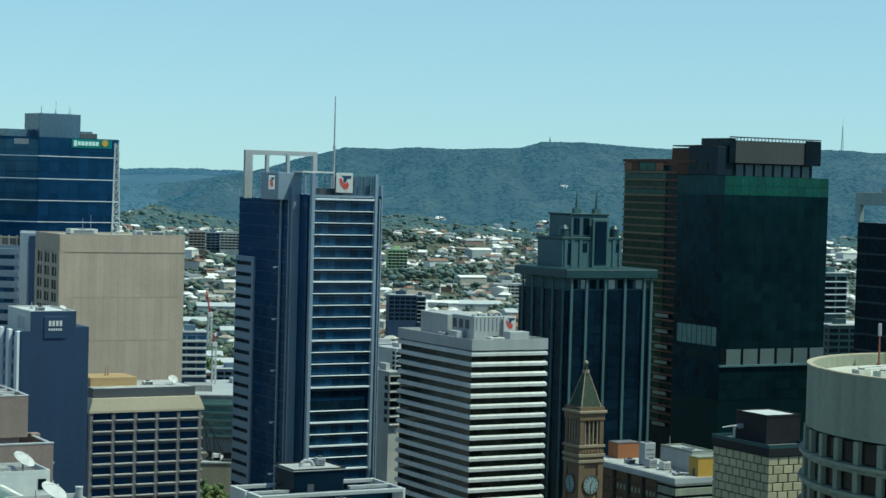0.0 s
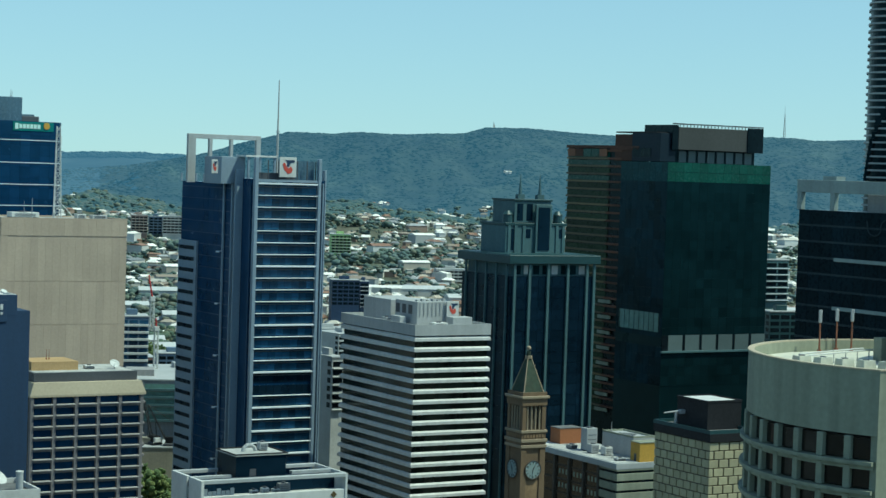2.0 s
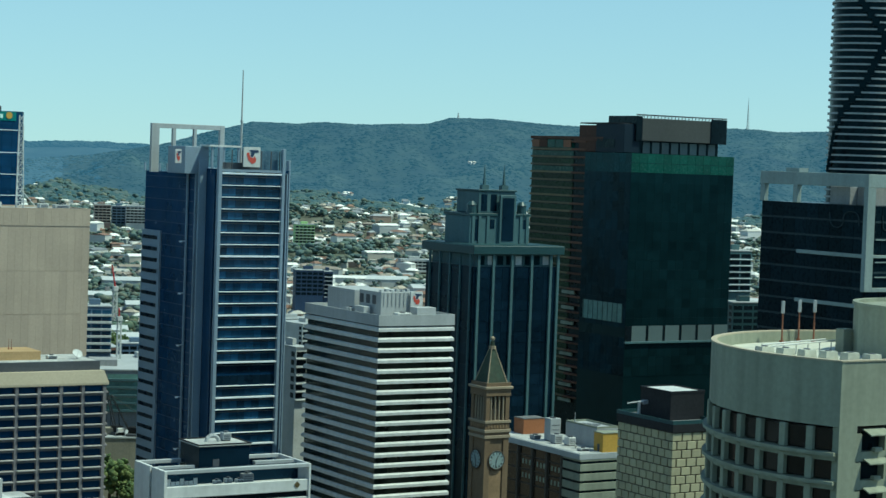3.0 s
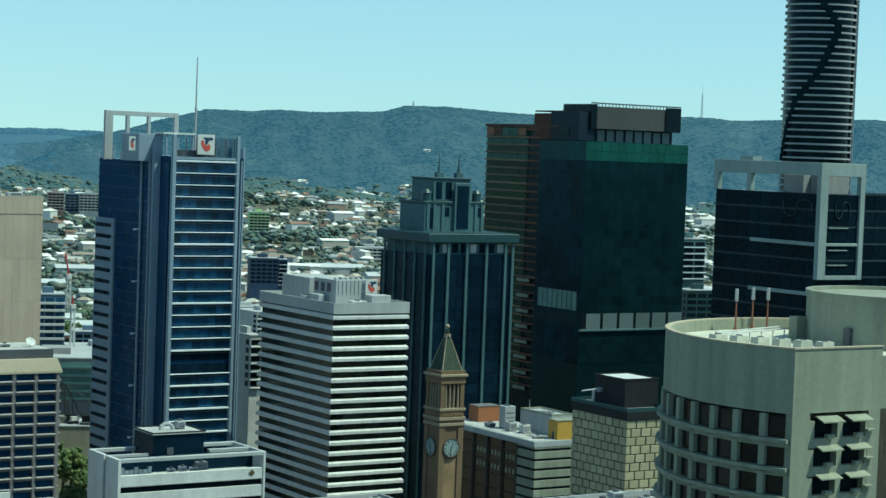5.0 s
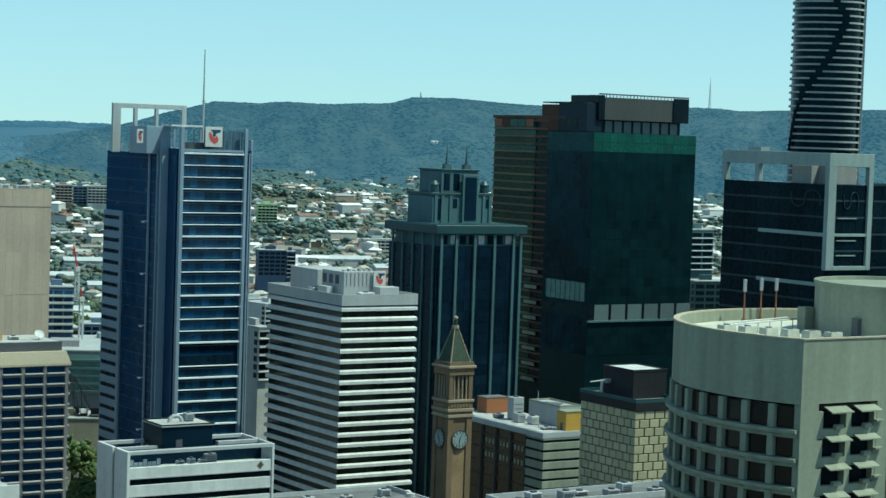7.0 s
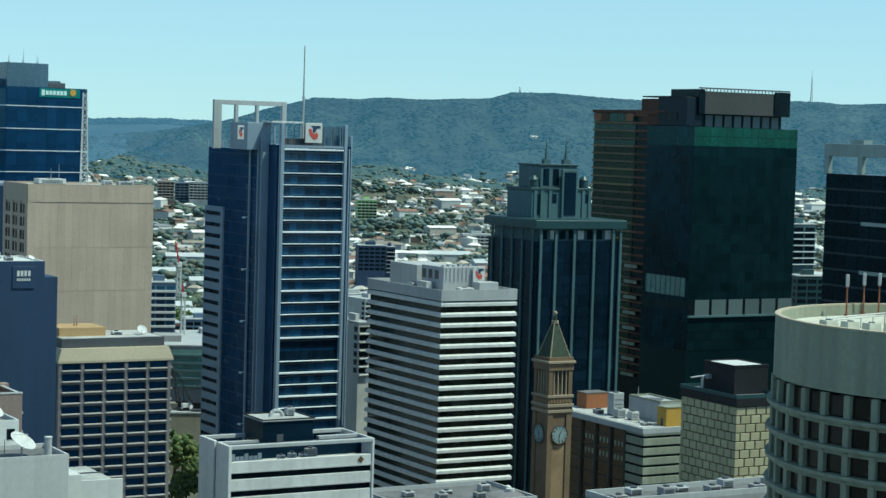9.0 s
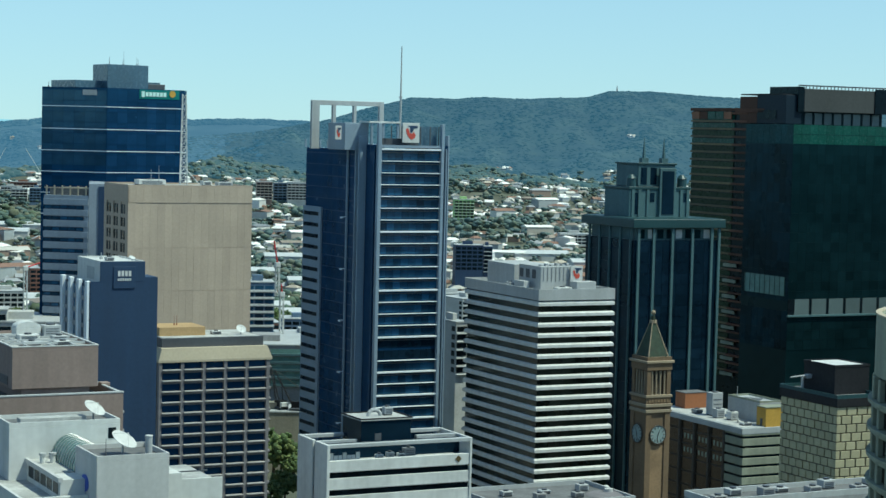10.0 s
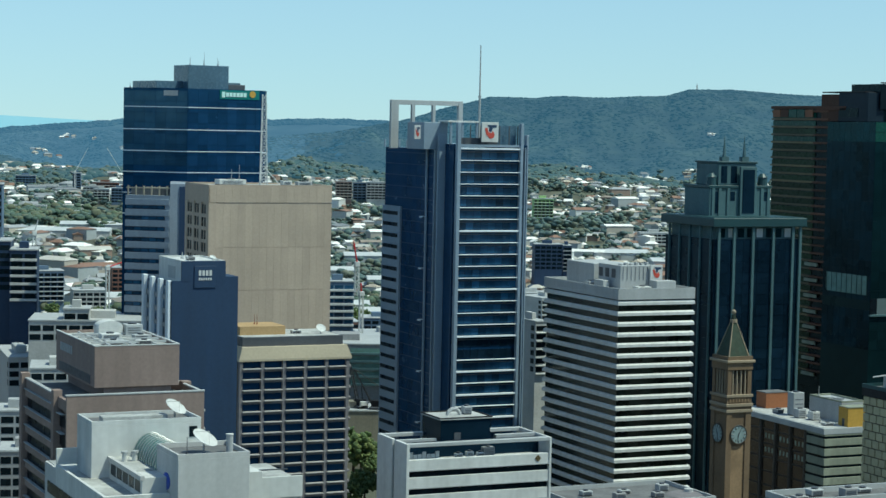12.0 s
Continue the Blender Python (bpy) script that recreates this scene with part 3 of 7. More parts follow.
def exchange_block():
    t = thing("exchange_building", place(-88, 613.7, 0, GRID), "windowless beige concrete block with panel joints", "building")
    w, d = 41.4, 25.0
    piece("body", t, M_BEIGE, 0.3, w - 0.3, 0.3, d, 0, 118.2, label="beige concrete core")
    rows = [(113.4, 118.4), (99.2, 113.3), (85.6, 99.1), (72, 85.5), (58, 71.9), (40, 57.9)]
    for z0, z1 in rows:
        for j in range(16):
            x0 = 2.4 + j * (w - 2.4) / 16 if z1 < 118 else j * w / 16
            x1 = x0 + ((w - 2.4) / 16 if z1 < 118 else w / 16) - 0.03
            proud = 0.0 if z1 > 118 else 0.14
            piece("panel", t, M_BEIGE, x0, x1, proud, 0.4, z0, z1)
    piece("corner_pier", t, M_BEIGE, 0, 2.37, 0, 0.4, 40, 113.3)
    # window side
    piece("side_parapet", t, M_BEIGE, 0, 0.3, 0, d, 113.4, 118.4)
    for j in range(4):
        y = 0.0 + j * 7.4
        piece("pier", t, M_BEIGE, -0.1, 0.4, y if j else 0.4, y + 2.6, 40, 113.4)
    for k in range(11):
        z = 112.6 - 4.05 * k
        for j in range(3):
            y = 2.6 + j * 7.4
            piece("window", t, M_DARK_GLASS, 0.1, 0.32, y, y + 4.8, z - 2.9, z)
            piece("sill", t, M_BEIGE, -0.05, 0.35, y, y + 4.8, z - 4.05, z - 2.9)
            piece("mullion", t, M_BEIGE, 0.0, 0.3, y + 2.1, y + 2.7, z - 2.9, z)
    parapet(t, M_BEIGE, 0, w, 0, d, 118.4, 119.0, 0.5)
    piece("roof_deck", t, M_ROOF, 0.5, w - 0.5, 0.5, d - 0.5, 118.2, 118.45)
    roof_unit(at(t, 8, 14, 118.45), 9, 5, 1.8, M_WHITE)
    roof_unit(at(t, 29, 12, 118.45), 3, 3, 1.6, M_WHITE)
    roof_unit(at(t, 33, 9, 118.45), 5, 3, 1.4, M_LIGHT_GREY)
    for x, y, h in ((10, 8, 5.4), (12.6, 8, 6.6), (20, 9, 2.2)):
        p = t.matrix_world @ Vector((x, y, 118.4))
        antenna(p.x, p.y, p.z, h, 0.13)
    # lattice mast on the roof
    m = thing("lattice_mast", pose(-73.6, 634.4, 118.4), "white steel lattice telecommunication mast on a roof", "mast")
    for a in range(3):
        ang = 2 * math.pi * a / 3
        rod("leg", m, M_WHITE, (1.5 * math.cos(ang), 1.5 * math.sin(ang), 0), (0.75 * math.cos(ang), 0.75 * math.sin(ang), 29.5), 0.22, 0.16, 6)
        bm = bmesh.new()
        nx = 2 * math.pi * (a + 1) / 3
        for i in range(14):
            z, z2 = i * 2.1, (i + 1) * 2.1
            r, r2 = 1.5 - 0.75 * z / 29.5, 1.5 - 0.75 * z2 / 29.5
            tube(bm, (r * math.cos(ang), r * math.sin(ang), z), (r2 * math.cos(nx), r2 * math.sin(nx), z2), 0.11, sides=4)
            tube(bm, (r * math.cos(nx), r * math.sin(nx), z), (r * math.cos(ang), r * math.sin(ang), z), 0.09, sides=4)
        part("lattice_bracing", bm, M_WHITE, m)
    for i in range(3):
        rod("panel_aerial", m, M_WHITE, (0.9, -0.6 + 0.5 * i, 24 - i * 5), (0.9, -0.6 + 0.5 * i, 26.4 - i * 5), 0.3, sides=6)
    rod("stay", m, M_WHITE, (0.5, 0, 6), (6, -1.5, 0.2), 0.16, sides=5)
    return t


exchange_block()


def hotel():
    t = thing("hotel_building", place(-75.4, 463.9, 0, GRID), "navy painted hotel tower with white ribbed side", "hotel")
    w, d = 16.9, 22.4
    piece("front_wall", t, M_NAVY_PAINT, 0, w, 0, 0.5, 0, 100.5, label="plain navy rendered wall")
    piece("body", t, M_NAVY_PAINT, 0.4, w, 0.5, d, 0, 99.6)
    solid("shoulder", t, M_NAVY_PAINT, [(13.6, 0.001), (w, 0.001), (w, 8), (13.6, 8)], 99.6, 101.4)
    piece("upper_front", t, M_NAVY_PAINT, 2.7, 13.7, -0.05, 0.5, 100.4, 105.2)
    piece("upper_block", t, M_WHITE, 2.7, 13.6, 0.5, 19, 99.6, 104.8, 0.1, "white painted plant storey")
    piece("roof_deck", t, M_WHITE, 3.1, 13.2, 0.9, 18.6, 104.8, 104.95)
    parapet(t, M_WHITE, 2.7, 13.6, 0.5, 19, 104.8, 105.3, 0.3)
    piece("upper_recess", t, M_LIGHT_GREY, 2.62, 2.72, 5, 11, 100.6, 103.6)
    for j in range(4):
        y = 0.0 + j * 6.9
        piece("rib", t, M_WHITE_METAL, -0.7, 0.4, y, y + 1.6, 0, 100.6, 0.15, "white vertical rib")
        if j < 3:
            for k in range(18):
                z = 99 - 3.3 * k
                piece("window", t, M_BLUE_GLASS, 0.2, 0.42, y + 1.7, y + 6.8, z - 2.2, z)
                piece("spandrel", t, M_GREY, 0.05, 0.42, y + 1.7, y + 6.8, z - 3.3, z - 2.2)
                piece("mullion", t, M_LIGHT_GREY, 0.0, 0.4, y + 3.9, y + 4.4, z - 2.2, z)
    piece("signboard", t, M_NAVY_PAINT, 5.8, 11.2, -0.25, -0.05, 98.8, 104.0, 0.04, "dark signboard with white bars")
    for i in range(4):
        piece("letter_bar", t, M_WHITE, 6.9 + i * 0.88, 7.5 + i * 0.88, -0.36, -0.25, 101.7, 103.0)
    for i in range(6):
        piece("letter_bar", t, M_WHITE, 6.9 + i * 0.57, 7.25 + i * 0.57, -0.36, -0.25, 100.6, 101.2)
    p = t.matrix_world @ Vector((6.5, 12, 105))
    antenna(p.x, p.y, p.z, 1.6, 0.2)
    satellite_dish(at(t, 11.5, 3.5, 105), 0.8, 20, 30)
    roof_unit(at(t, 6, 6, 104.95), 2, 2, 0.9, M_LIGHT_GREY)
    return t


def satellite_dish(m, r, turn, tilt, label="white parabolic satellite dish on a roof"):
    t = thing("satellite_dish", m, label, "satellite dish")
    bm = bmesh.new()
    n, rings = 20, 5
    rows = []
    for k in range(rings + 1):
        q = r * k / rings
        rows.append([bm.verts.new((q * math.cos(2 * math.pi * i / n), q * math.sin(2 * math.pi * i / n), 0.22 * q * q / r)) for i in range(n)])
    for k in range(rings):
        for i in range(n):
            j = (i + 1) % n
            bm.faces.new((rows[k][i], rows[k][j], rows[k + 1][j], rows[k + 1][i]) if k else (rows[0][i], rows[1][j], rows[1][i]))
    bmesh.ops.remove_doubles(bm, verts=bm.verts, dist=0.001)
    bmesh.ops.solidify(bm, geom=bm.faces[:], thickness=0.06)
    turned = Matrix.Translation((0, 0, r * 0.95)) @ Euler((0, 0, radians(turn))).to_matrix().to_4x4() @ Euler((radians(tilt), 0, 0)).to_matrix().to_4x4()
    bmesh.ops.transform(bm, matrix=turned, verts=bm.verts)
    part("reflector", bm, M_WHITE, t)
    tip = turned @ Vector((0, 0, r * 0.8))
    for a in (0, 120, 240):
        rod("feed_strut", t, M_STEEL, turned @ Vector((0.9 * r * math.cos(radians(a)), 0.9 * r * math.sin(radians(a)), 0.18 * r)), tip, 0.03, sides=5)
    rod("feed_horn", t, M_WHITE, tip, turned @ Vector((0, 0, r * 0.68)), 0.1, sides=8)
    rod("mount", t, M_STEEL, (0, 0, 0), (0, 0, r * 0.9), 0.15, sides=8)
    return t


hotel()


def grid_office():
    t = thing("office_block", place(-70.1, 555.6, 0, GRID), "taupe concrete office block with deep window grid", "building")
    w, d = 33.6, 24
    piece("body", t, M_DARK_GLASS, 0.6, w - 0.6, 1.3, d, 0, 70.5, label="dark glazing behind the grid")
    cols, pitch = 5, 6.55
    for i in range(cols + 1):
        x = i * pitch
        piece("pier", t, M_TAUPE, x - 0.2, x + 0.8, -0.1, 1.3, 0, 70.4, 0.06)
    for k in range(15):
        z = 68.3 - 3.09 * k
        if z < 1:
            break
        for j in range(cols):
            x0, x1 = j * pitch + 0.65, (j + 1) * pitch - 0.1
            piece("spandrel", t, M_TAUPE, x0, x1, 0.1, 1.3, z - 1.0, z - 0.3)
            piece("sill", t, M_TAUPE_PALE, x0 + 0.15, x1 - 0.15, -0.75, 0.6, z - 0.3, z + 0.1, 0.12, "projecting concrete window sill")
        for j in range(cols):
            x0, x1 = j * pitch + 0.75, (j + 1) * pitch - 0.1
            piece("window", t, M_NAVY_GLASS, x0, x1, 0.9, 1.05, z + 0.1, z + 2.2)
        # end face with rounded balconies
        piece("end_balcony", t, M_TAUPE, w - 0.6, w + 1.3, 1.5, 8, z - 0.9, z + 0.2, 0.35, "rounded concrete balcony end")
    piece("end_wall", t, M_TAUPE, w - 0.7, w - 0.3, 0, d, 0, 70.5)
    bm = bmesh.new()
    prism(bm, [(-0.4, -0.4), (w + 0.6, -0.4), (w + 0.6, d), (-0.4, d)], 70.4, 71.0)
    prism(bm, [(-0.4, -0.4), (w + 0.6, -0.4), (w + 0.6, d), (-0.4, d)], 71.0, 74.4, 0.93, (w / 2, d / 2))
    part("sloping_fascia", bm, M_TAN, t, "tan sloping roof fascia")
    piece("roof_upstand", t, M_DARK_GREY, 1.5, w - 1.2, 2.5, d - 2, 74.4, 77.0, label="dark grey roof upstand")
    piece("roof_block", t, M_RUST_PALE, 2.5, 16.5, 8, 20, 77, 79.6, 0.06, "ochre roof block")
    piece("roof_deck", t, M_ROOF, 2, w - 2, 3, d - 2.6, 77.0, 77.1)
    satellite_dish(at(t, 27.5, 8, 77.1), 1.5, 5, 45)
    roof_unit(at(t, 19, 9, 77.1), 3, 2, 1.0, M_WHITE)
    for x in (9, 9.8):
        p = t.matrix_world @ Vector((x, 14, 79.6))
        antenna(p.x, p.y, p.z, 3.0, 0.1, M_RUST)
    return t


# paler copy of the taupe; the sun on the sills is in the colour
M_TAUPE_PALE = material("sunlit_taupe_concrete", (0.33, 0.315, 0.31), 0.85, vary=0.1)
M_RUST_PALE = material("ochre_render", (0.40, 0.27, 0.13), 0.85, vary=0.12)
grid_office()


def brown_office():
    t = thing("office_block", place(-76.3, 353.9, 0, GRID), "pinkish brown rendered office block with plant storey", "building")
    w, d = 26.2, 34.5
    piece("front_wall", t, M_PINK_BROWN, 0, w, 0, 0.6, 0, 87.8, 0.05, "plain pinkish brown wall")
    piece("body", t, M_PINK_BROWN, 0.8, w, 0.6, d, 0, 85.8)
    piece("roof_deck", t, M_ROOF_DARK, 1, w - 0.3, 0.6, d - 0.4, 85.8, 85.9)
    piece("coping", t, M_LIGHT_GREY, -0.1, w + 0.1, -0.08, 0.75, 87.8, 88.1, 0.04)
    piece("coping", t, M_LIGHT_GREY, -0.2, 0.7, 8.4, d, 87.0, 87.3, 0.04)
    piece("side_parapet", t, M_PINK_BROWN, 0, 0.8, 0.6, d, 85.0, 87.0)
    piece("right_parapet", t, M_PINK_BROWN, w - 0.5, w, 0.6, d, 85.8, 87.6)
    piece("coping", t, M_LIGHT_GREY, w - 0.6, w + 0.1, 0.75, d, 87.6, 87.9, 0.04)
    for y in (6.4, 33.0):
        piece("pier", t, M_PINK_BROWN, -0.9, 0.8, y, y + 1.8, 0, 88.2, 0.08)
    piece("pier", t, M_PINK_BROWN, w - 0.6, w + 1.2, 12, 14, 0, 88.2, 0.08)
    for k in range(22):
        z = 83.6 - 3.55 * k
        piece("window_strip", t, M_DARK_GLASS, 0.4, 0.82, 8.3, 32.9, z - 2.0, z)
        piece("spandrel", t, M_PINK_BROWN, -0.2, 0.8, 8.3, 32.9, z, z + 1.5, 0.06)
        piece("ledge", t, M_LIGHT_GREY, -0.5, 0.2, 8.3, 32.9, z + 1.5, z + 1.62)
        piece("window", t, M_DARK_GLASS, 0.3, 0.85, 0.9, 6.2, z - 2.0, z)
        piece("ledge", t, M_LIGHT_GREY, -0.4, 0.4, 2.6, 6.2, z + 0.4, z + 0.6)
        piece("sunshade", t, M_LIGHT_GREY, w, w + 1.2, 3, 11.8, z, z + 0.4)
    # plant storey
    u = thing("plant_storey", place(-73, 362.7, 85.9, GRID), "pinkish brown plant storey with open steel roof", "plant storey")
    piece("neck", u, M_PINK_BROWN, 2.0, 15, 0.7, 28, 0, 2.4)
    piece("box", u, M_PINK_BROWN, 0, 16.4, 0, 30, 2.4, 9.6, 0.06)
    parapet(u, M_PINK_BROWN, 0, 16.4, 0, 30, 9.6, 10.2, 0.35)
    piece("coping", u, M_WHITE, -0.06, 16.46, -0.06, 0.3, 10.2, 10.38)
    piece("coping", u, M_WHITE, 16.1, 16.46, 0.3, 30, 10.2, 10.38)
    piece("coping", u, M_WHITE, -0.06, 0.3, 0.3, 30, 10.2, 10.38)
    piece("louvre_strip", u, M_DARK_GREY, -0.1, 0.05, 3, 27, 2.9, 4.5)
    for i in range(7):
        piece("vent_slat", u, M_LIGHT_GREY, -0.12, 0.02, 17 + i * 1.4, 17.8 + i * 1.4, 6.8, 8.4)
    piece("roof_deck", u, M_ROOF, 0.4, 16, 0.4, 29.6, 9.55, 9.65)
    for j in range(4):
        piece("roof_beam", u, M_LIGHT_GREY, 1.0, 15.6, 6 + 5 * j, 6.4 + 5 * j, 10.0, 10.4)
    for x in (3.5, 8, 12.5):
        piece("roof_beam", u, M_LIGHT_GREY, x, x + 0.4, 3, 27, 9.9, 10.2)
    m = at(u, 6.2, 21, 9.65)
    v = thing("cooling_tower", m, "white curved-top cooling tower on a roof", "cooling tower")
    piece("casing", v, M_WHITE, 0, 5, 0, 3.5, 0, 1.9, 0.1)
    bm = bmesh.new()
    prism(bm, [(0, 0)] + ring_points(2.5, 0, 2.5, 0, 180, 12)[:-1], 0, 3.5)
    bmesh.ops.transform(bm, matrix=Matrix.Translation((0, 3.5, 1.9)) @ Matrix.Rotation(radians(90), 4, 'X') @ Matrix.Diagonal((1, 0.5, 1, 1)), verts=bm.verts)
    part("arched_hood", bm, M_WHITE, v)
    roof_unit(at(u, 11.5, 20, 9.65), 3.4, 3, 2.4, M_LIGHT_GREY)
    roof_unit(at(u, 5, 14, 9.65), 4, 2.5, 1.3, M_WHITE)
    roof_unit(at(u, 11, 12, 9.65), 3, 2, 1.2, M_LIGHT_GREY)
    roof_unit(at(u, 4, 7, 9.65), 3.5, 2, 0.8, M_LIGHT_GREY)
    roof_unit(at(u, 10, 6, 9.65), 3, 2, 0.8, M_WHITE)


brown_office()


def dish_office():
    t = thing("office_block", place(-42, 266.7, 0, GRID), "white painted office block with terraces and glass vault", "building")
    # stair tower in front
    piece("stair_tower", t, M_LIGHT_WALL, 0, 10.4, 0, 10.3, 0, 91.8, 0.05, "pale grey stair tower")
    parapet(t, M_LIGHT_WALL, 0, 10.4, 0, 10.3, 91.8, 92.5, 0.3)
    piece("tower_deck", t, M_ROOF_DARK, 0.3, 10.1, 0.3, 10, 91.75, 91.85)
    bm = bmesh.new()
    prism(bm, ring_points(0, 0, 0.95, 0, 345, 23), 0, 0.1)
    bmesh.ops.transform(bm, matrix=Matrix.Translation((-0.12, 5.2, 88.0)) @ Matrix.Rotation(radians(90), 4, 'Y') @ Matrix.Diagonal((1.25, 1.7, 1, 1)), verts=bm.verts)
    part("blue_emblem", bm, M_BLUE_SIGN, t, "round blue emblem")
    # main block behind
    piece("main_block", t, M_WHITE, -6.3, 10.4, 22.5, 31, 0, 93.4, 0.05, "white rendered main block")
    parapet(t, M_WHITE, -6.3, 10.4, 22.5, 31, 93.4, 94.1, 0.3)
    piece("block_deck", t, M_ROOF_DARK, -6, 10.1, 22.8, 30.7, 93.38, 93.46)
    piece("block_vent", t, M_ROOF, -4, 6, 25, 27, 93.4, 94.3, 0.05)
    piece("block_window", t, M_DARK_GLASS, 8.6, 9.8, 22.42, 22.6, 91.2, 92.8)
    # raised roof with vault
    piece("raised_block", t, M_WHITE, -3.6, 14, 5, 22.5, 0, 88.6)
    piece("raised_deck", t, M_ROOF, -3.6, 10, 10.3, 22.5, 88.6, 88.7)
    piece("raised_edge", t, M_LIGHT_WALL, -3.9, -3.3, 4.9, 22.5, 88.3, 88.9)
    for j in range(5):
        piece("clerestory", t, M_DARK_GLASS, -3.66, -3.55, 6 + j * 3.2, 8.6 + j * 3.2, 86.4, 88.0)
    bm = bmesh.new()
    prof = ring_points(2.7, 0, 2.75, 0, 180, 12)
    prism(bm, prof, 0, 12)
    bmesh.ops.transform(bm, matrix=Matrix.Translation((0, 22.5, 88.7)) @ Matrix.Rotation(radians(90), 4, 'X') @ Matrix.Diagonal((1, 1.25, 1, 1)), verts=bm.verts)
    part("glass_vault", bm, M_GREEN_GLASS, t, "greenish glazed barrel vault")
    for i in range(10):
        bm = bmesh.new()
        pts = ring_points(2.7, 0, 2.81, 0, 180, 12)
        for a, b in zip(pts, pts[1:]):
            tube(bm, (a[0], 11.7 + i * 1.15, 88.7 + a[1] * 1.25), (b[0], 11.7 + i * 1.15, 88.7 + b[1] * 1.25), 0.06, sides=4)
        part("vault_rib", bm, M_STEEL, t)
    # terrace on the left
    piece("terrace", t, M_LIGHT_WALL, -9.0, -3.6, 4, 40, 0, 85.6)
    piece("terrace_deck", t, M_ROOF, -8.6, -3.7, 4.4, 39.6, 85.6, 85.7)
    piece("terrace_parapet", t, M_WHITE, -9.5, -9.0, 4, 31, 83.4, 86.6, 0.05, "white terrace parapet")
    piece("terrace_parapet", t, M_WHITE, -9.5, -6.3, 30.5, 31, 86.6, 89.0)
    piece("terrace_parapet", t, M_WHITE, -9.5, 0, 3.6, 4.0, 83.4, 86.6, 0.05)
    for k in range(6):
        piece("window_strip", t, M_DARK_GLASS, -9.1, -8.98, 5, 38, 81.2 - 3.6 * k, 83.0 - 3.6 * k)
    piece("side_wing", t, M_WHITE, 10.4, 21.4, 8.5, 24, 0, 86.2)
    piece("side_parapet", t, M_WHITE, 10.4, 21.4, 8.2, 8.5, 84, 87.1, 0.04)
    piece("side_rail", t, M_DARK_GREY, 10.4, 21.2, 14, 14.15, 87.0, 87.2)
    piece("side_deck", t, M_ROOF, 10.4, 21.4, 8.5, 24, 86.2, 86.3)
    satellite_dish(at(t, 5.0, 4.2, 91.85), 1.95, 40, 34)
    satellite_dish(at(t, 7.2, 25.5, 93.46), 1.75, 40, 36)
    p = t.matrix_world @ Vector((2.2, 3.0, 91.85))
    antenna(p.x, p.y, p.z, 2.6, 0.08, M_DARK_GREY)
    cyl = thing("exhaust_flue", at(t, 8.6, 3.6, 91.85), "pale steel exhaust flue on a roof", "flue")
    rod("pipe", cyl, M_LIGHT_GREY, (0, 0, 0), (0, 0, 2.5), 0.5, sides=14)
    rod("cap", cyl, M_WHITE, (0, 0, 2.5), (0, 0, 2.65), 0.56, sides=14)
    for i in range(2):
        tank = thing("vent_cowl", at(t, -2.4 + 1.5 * i, 18.5, 88.7), "small white roof vent cowl", "vent", "vent cowls")
        rod("pipe", tank, M_WHITE, (0, 0, 0), (0, 0, 1.2), 0.4, sides=10)
        rod("cowl", tank, M_LIGHT_GREY, (0, 0, 1.2), (0, 0, 1.5), 0.55, sides=10)


M_LIGHT_WALL = material("pale_grey_render", (0.50, 0.495, 0.48), 0.8, vary=0.07, streak=0.1)
M_GREEN_GLASS = material("greenish_glazing", (0.16, 0.27, 0.24), 0.15, vary=0.2, coarse=0.3)
M_BLUE_SIGN = material("blue_enamel", (0.02, 0.06, 0.40), 0.4, vary=0.05)
dish_office()


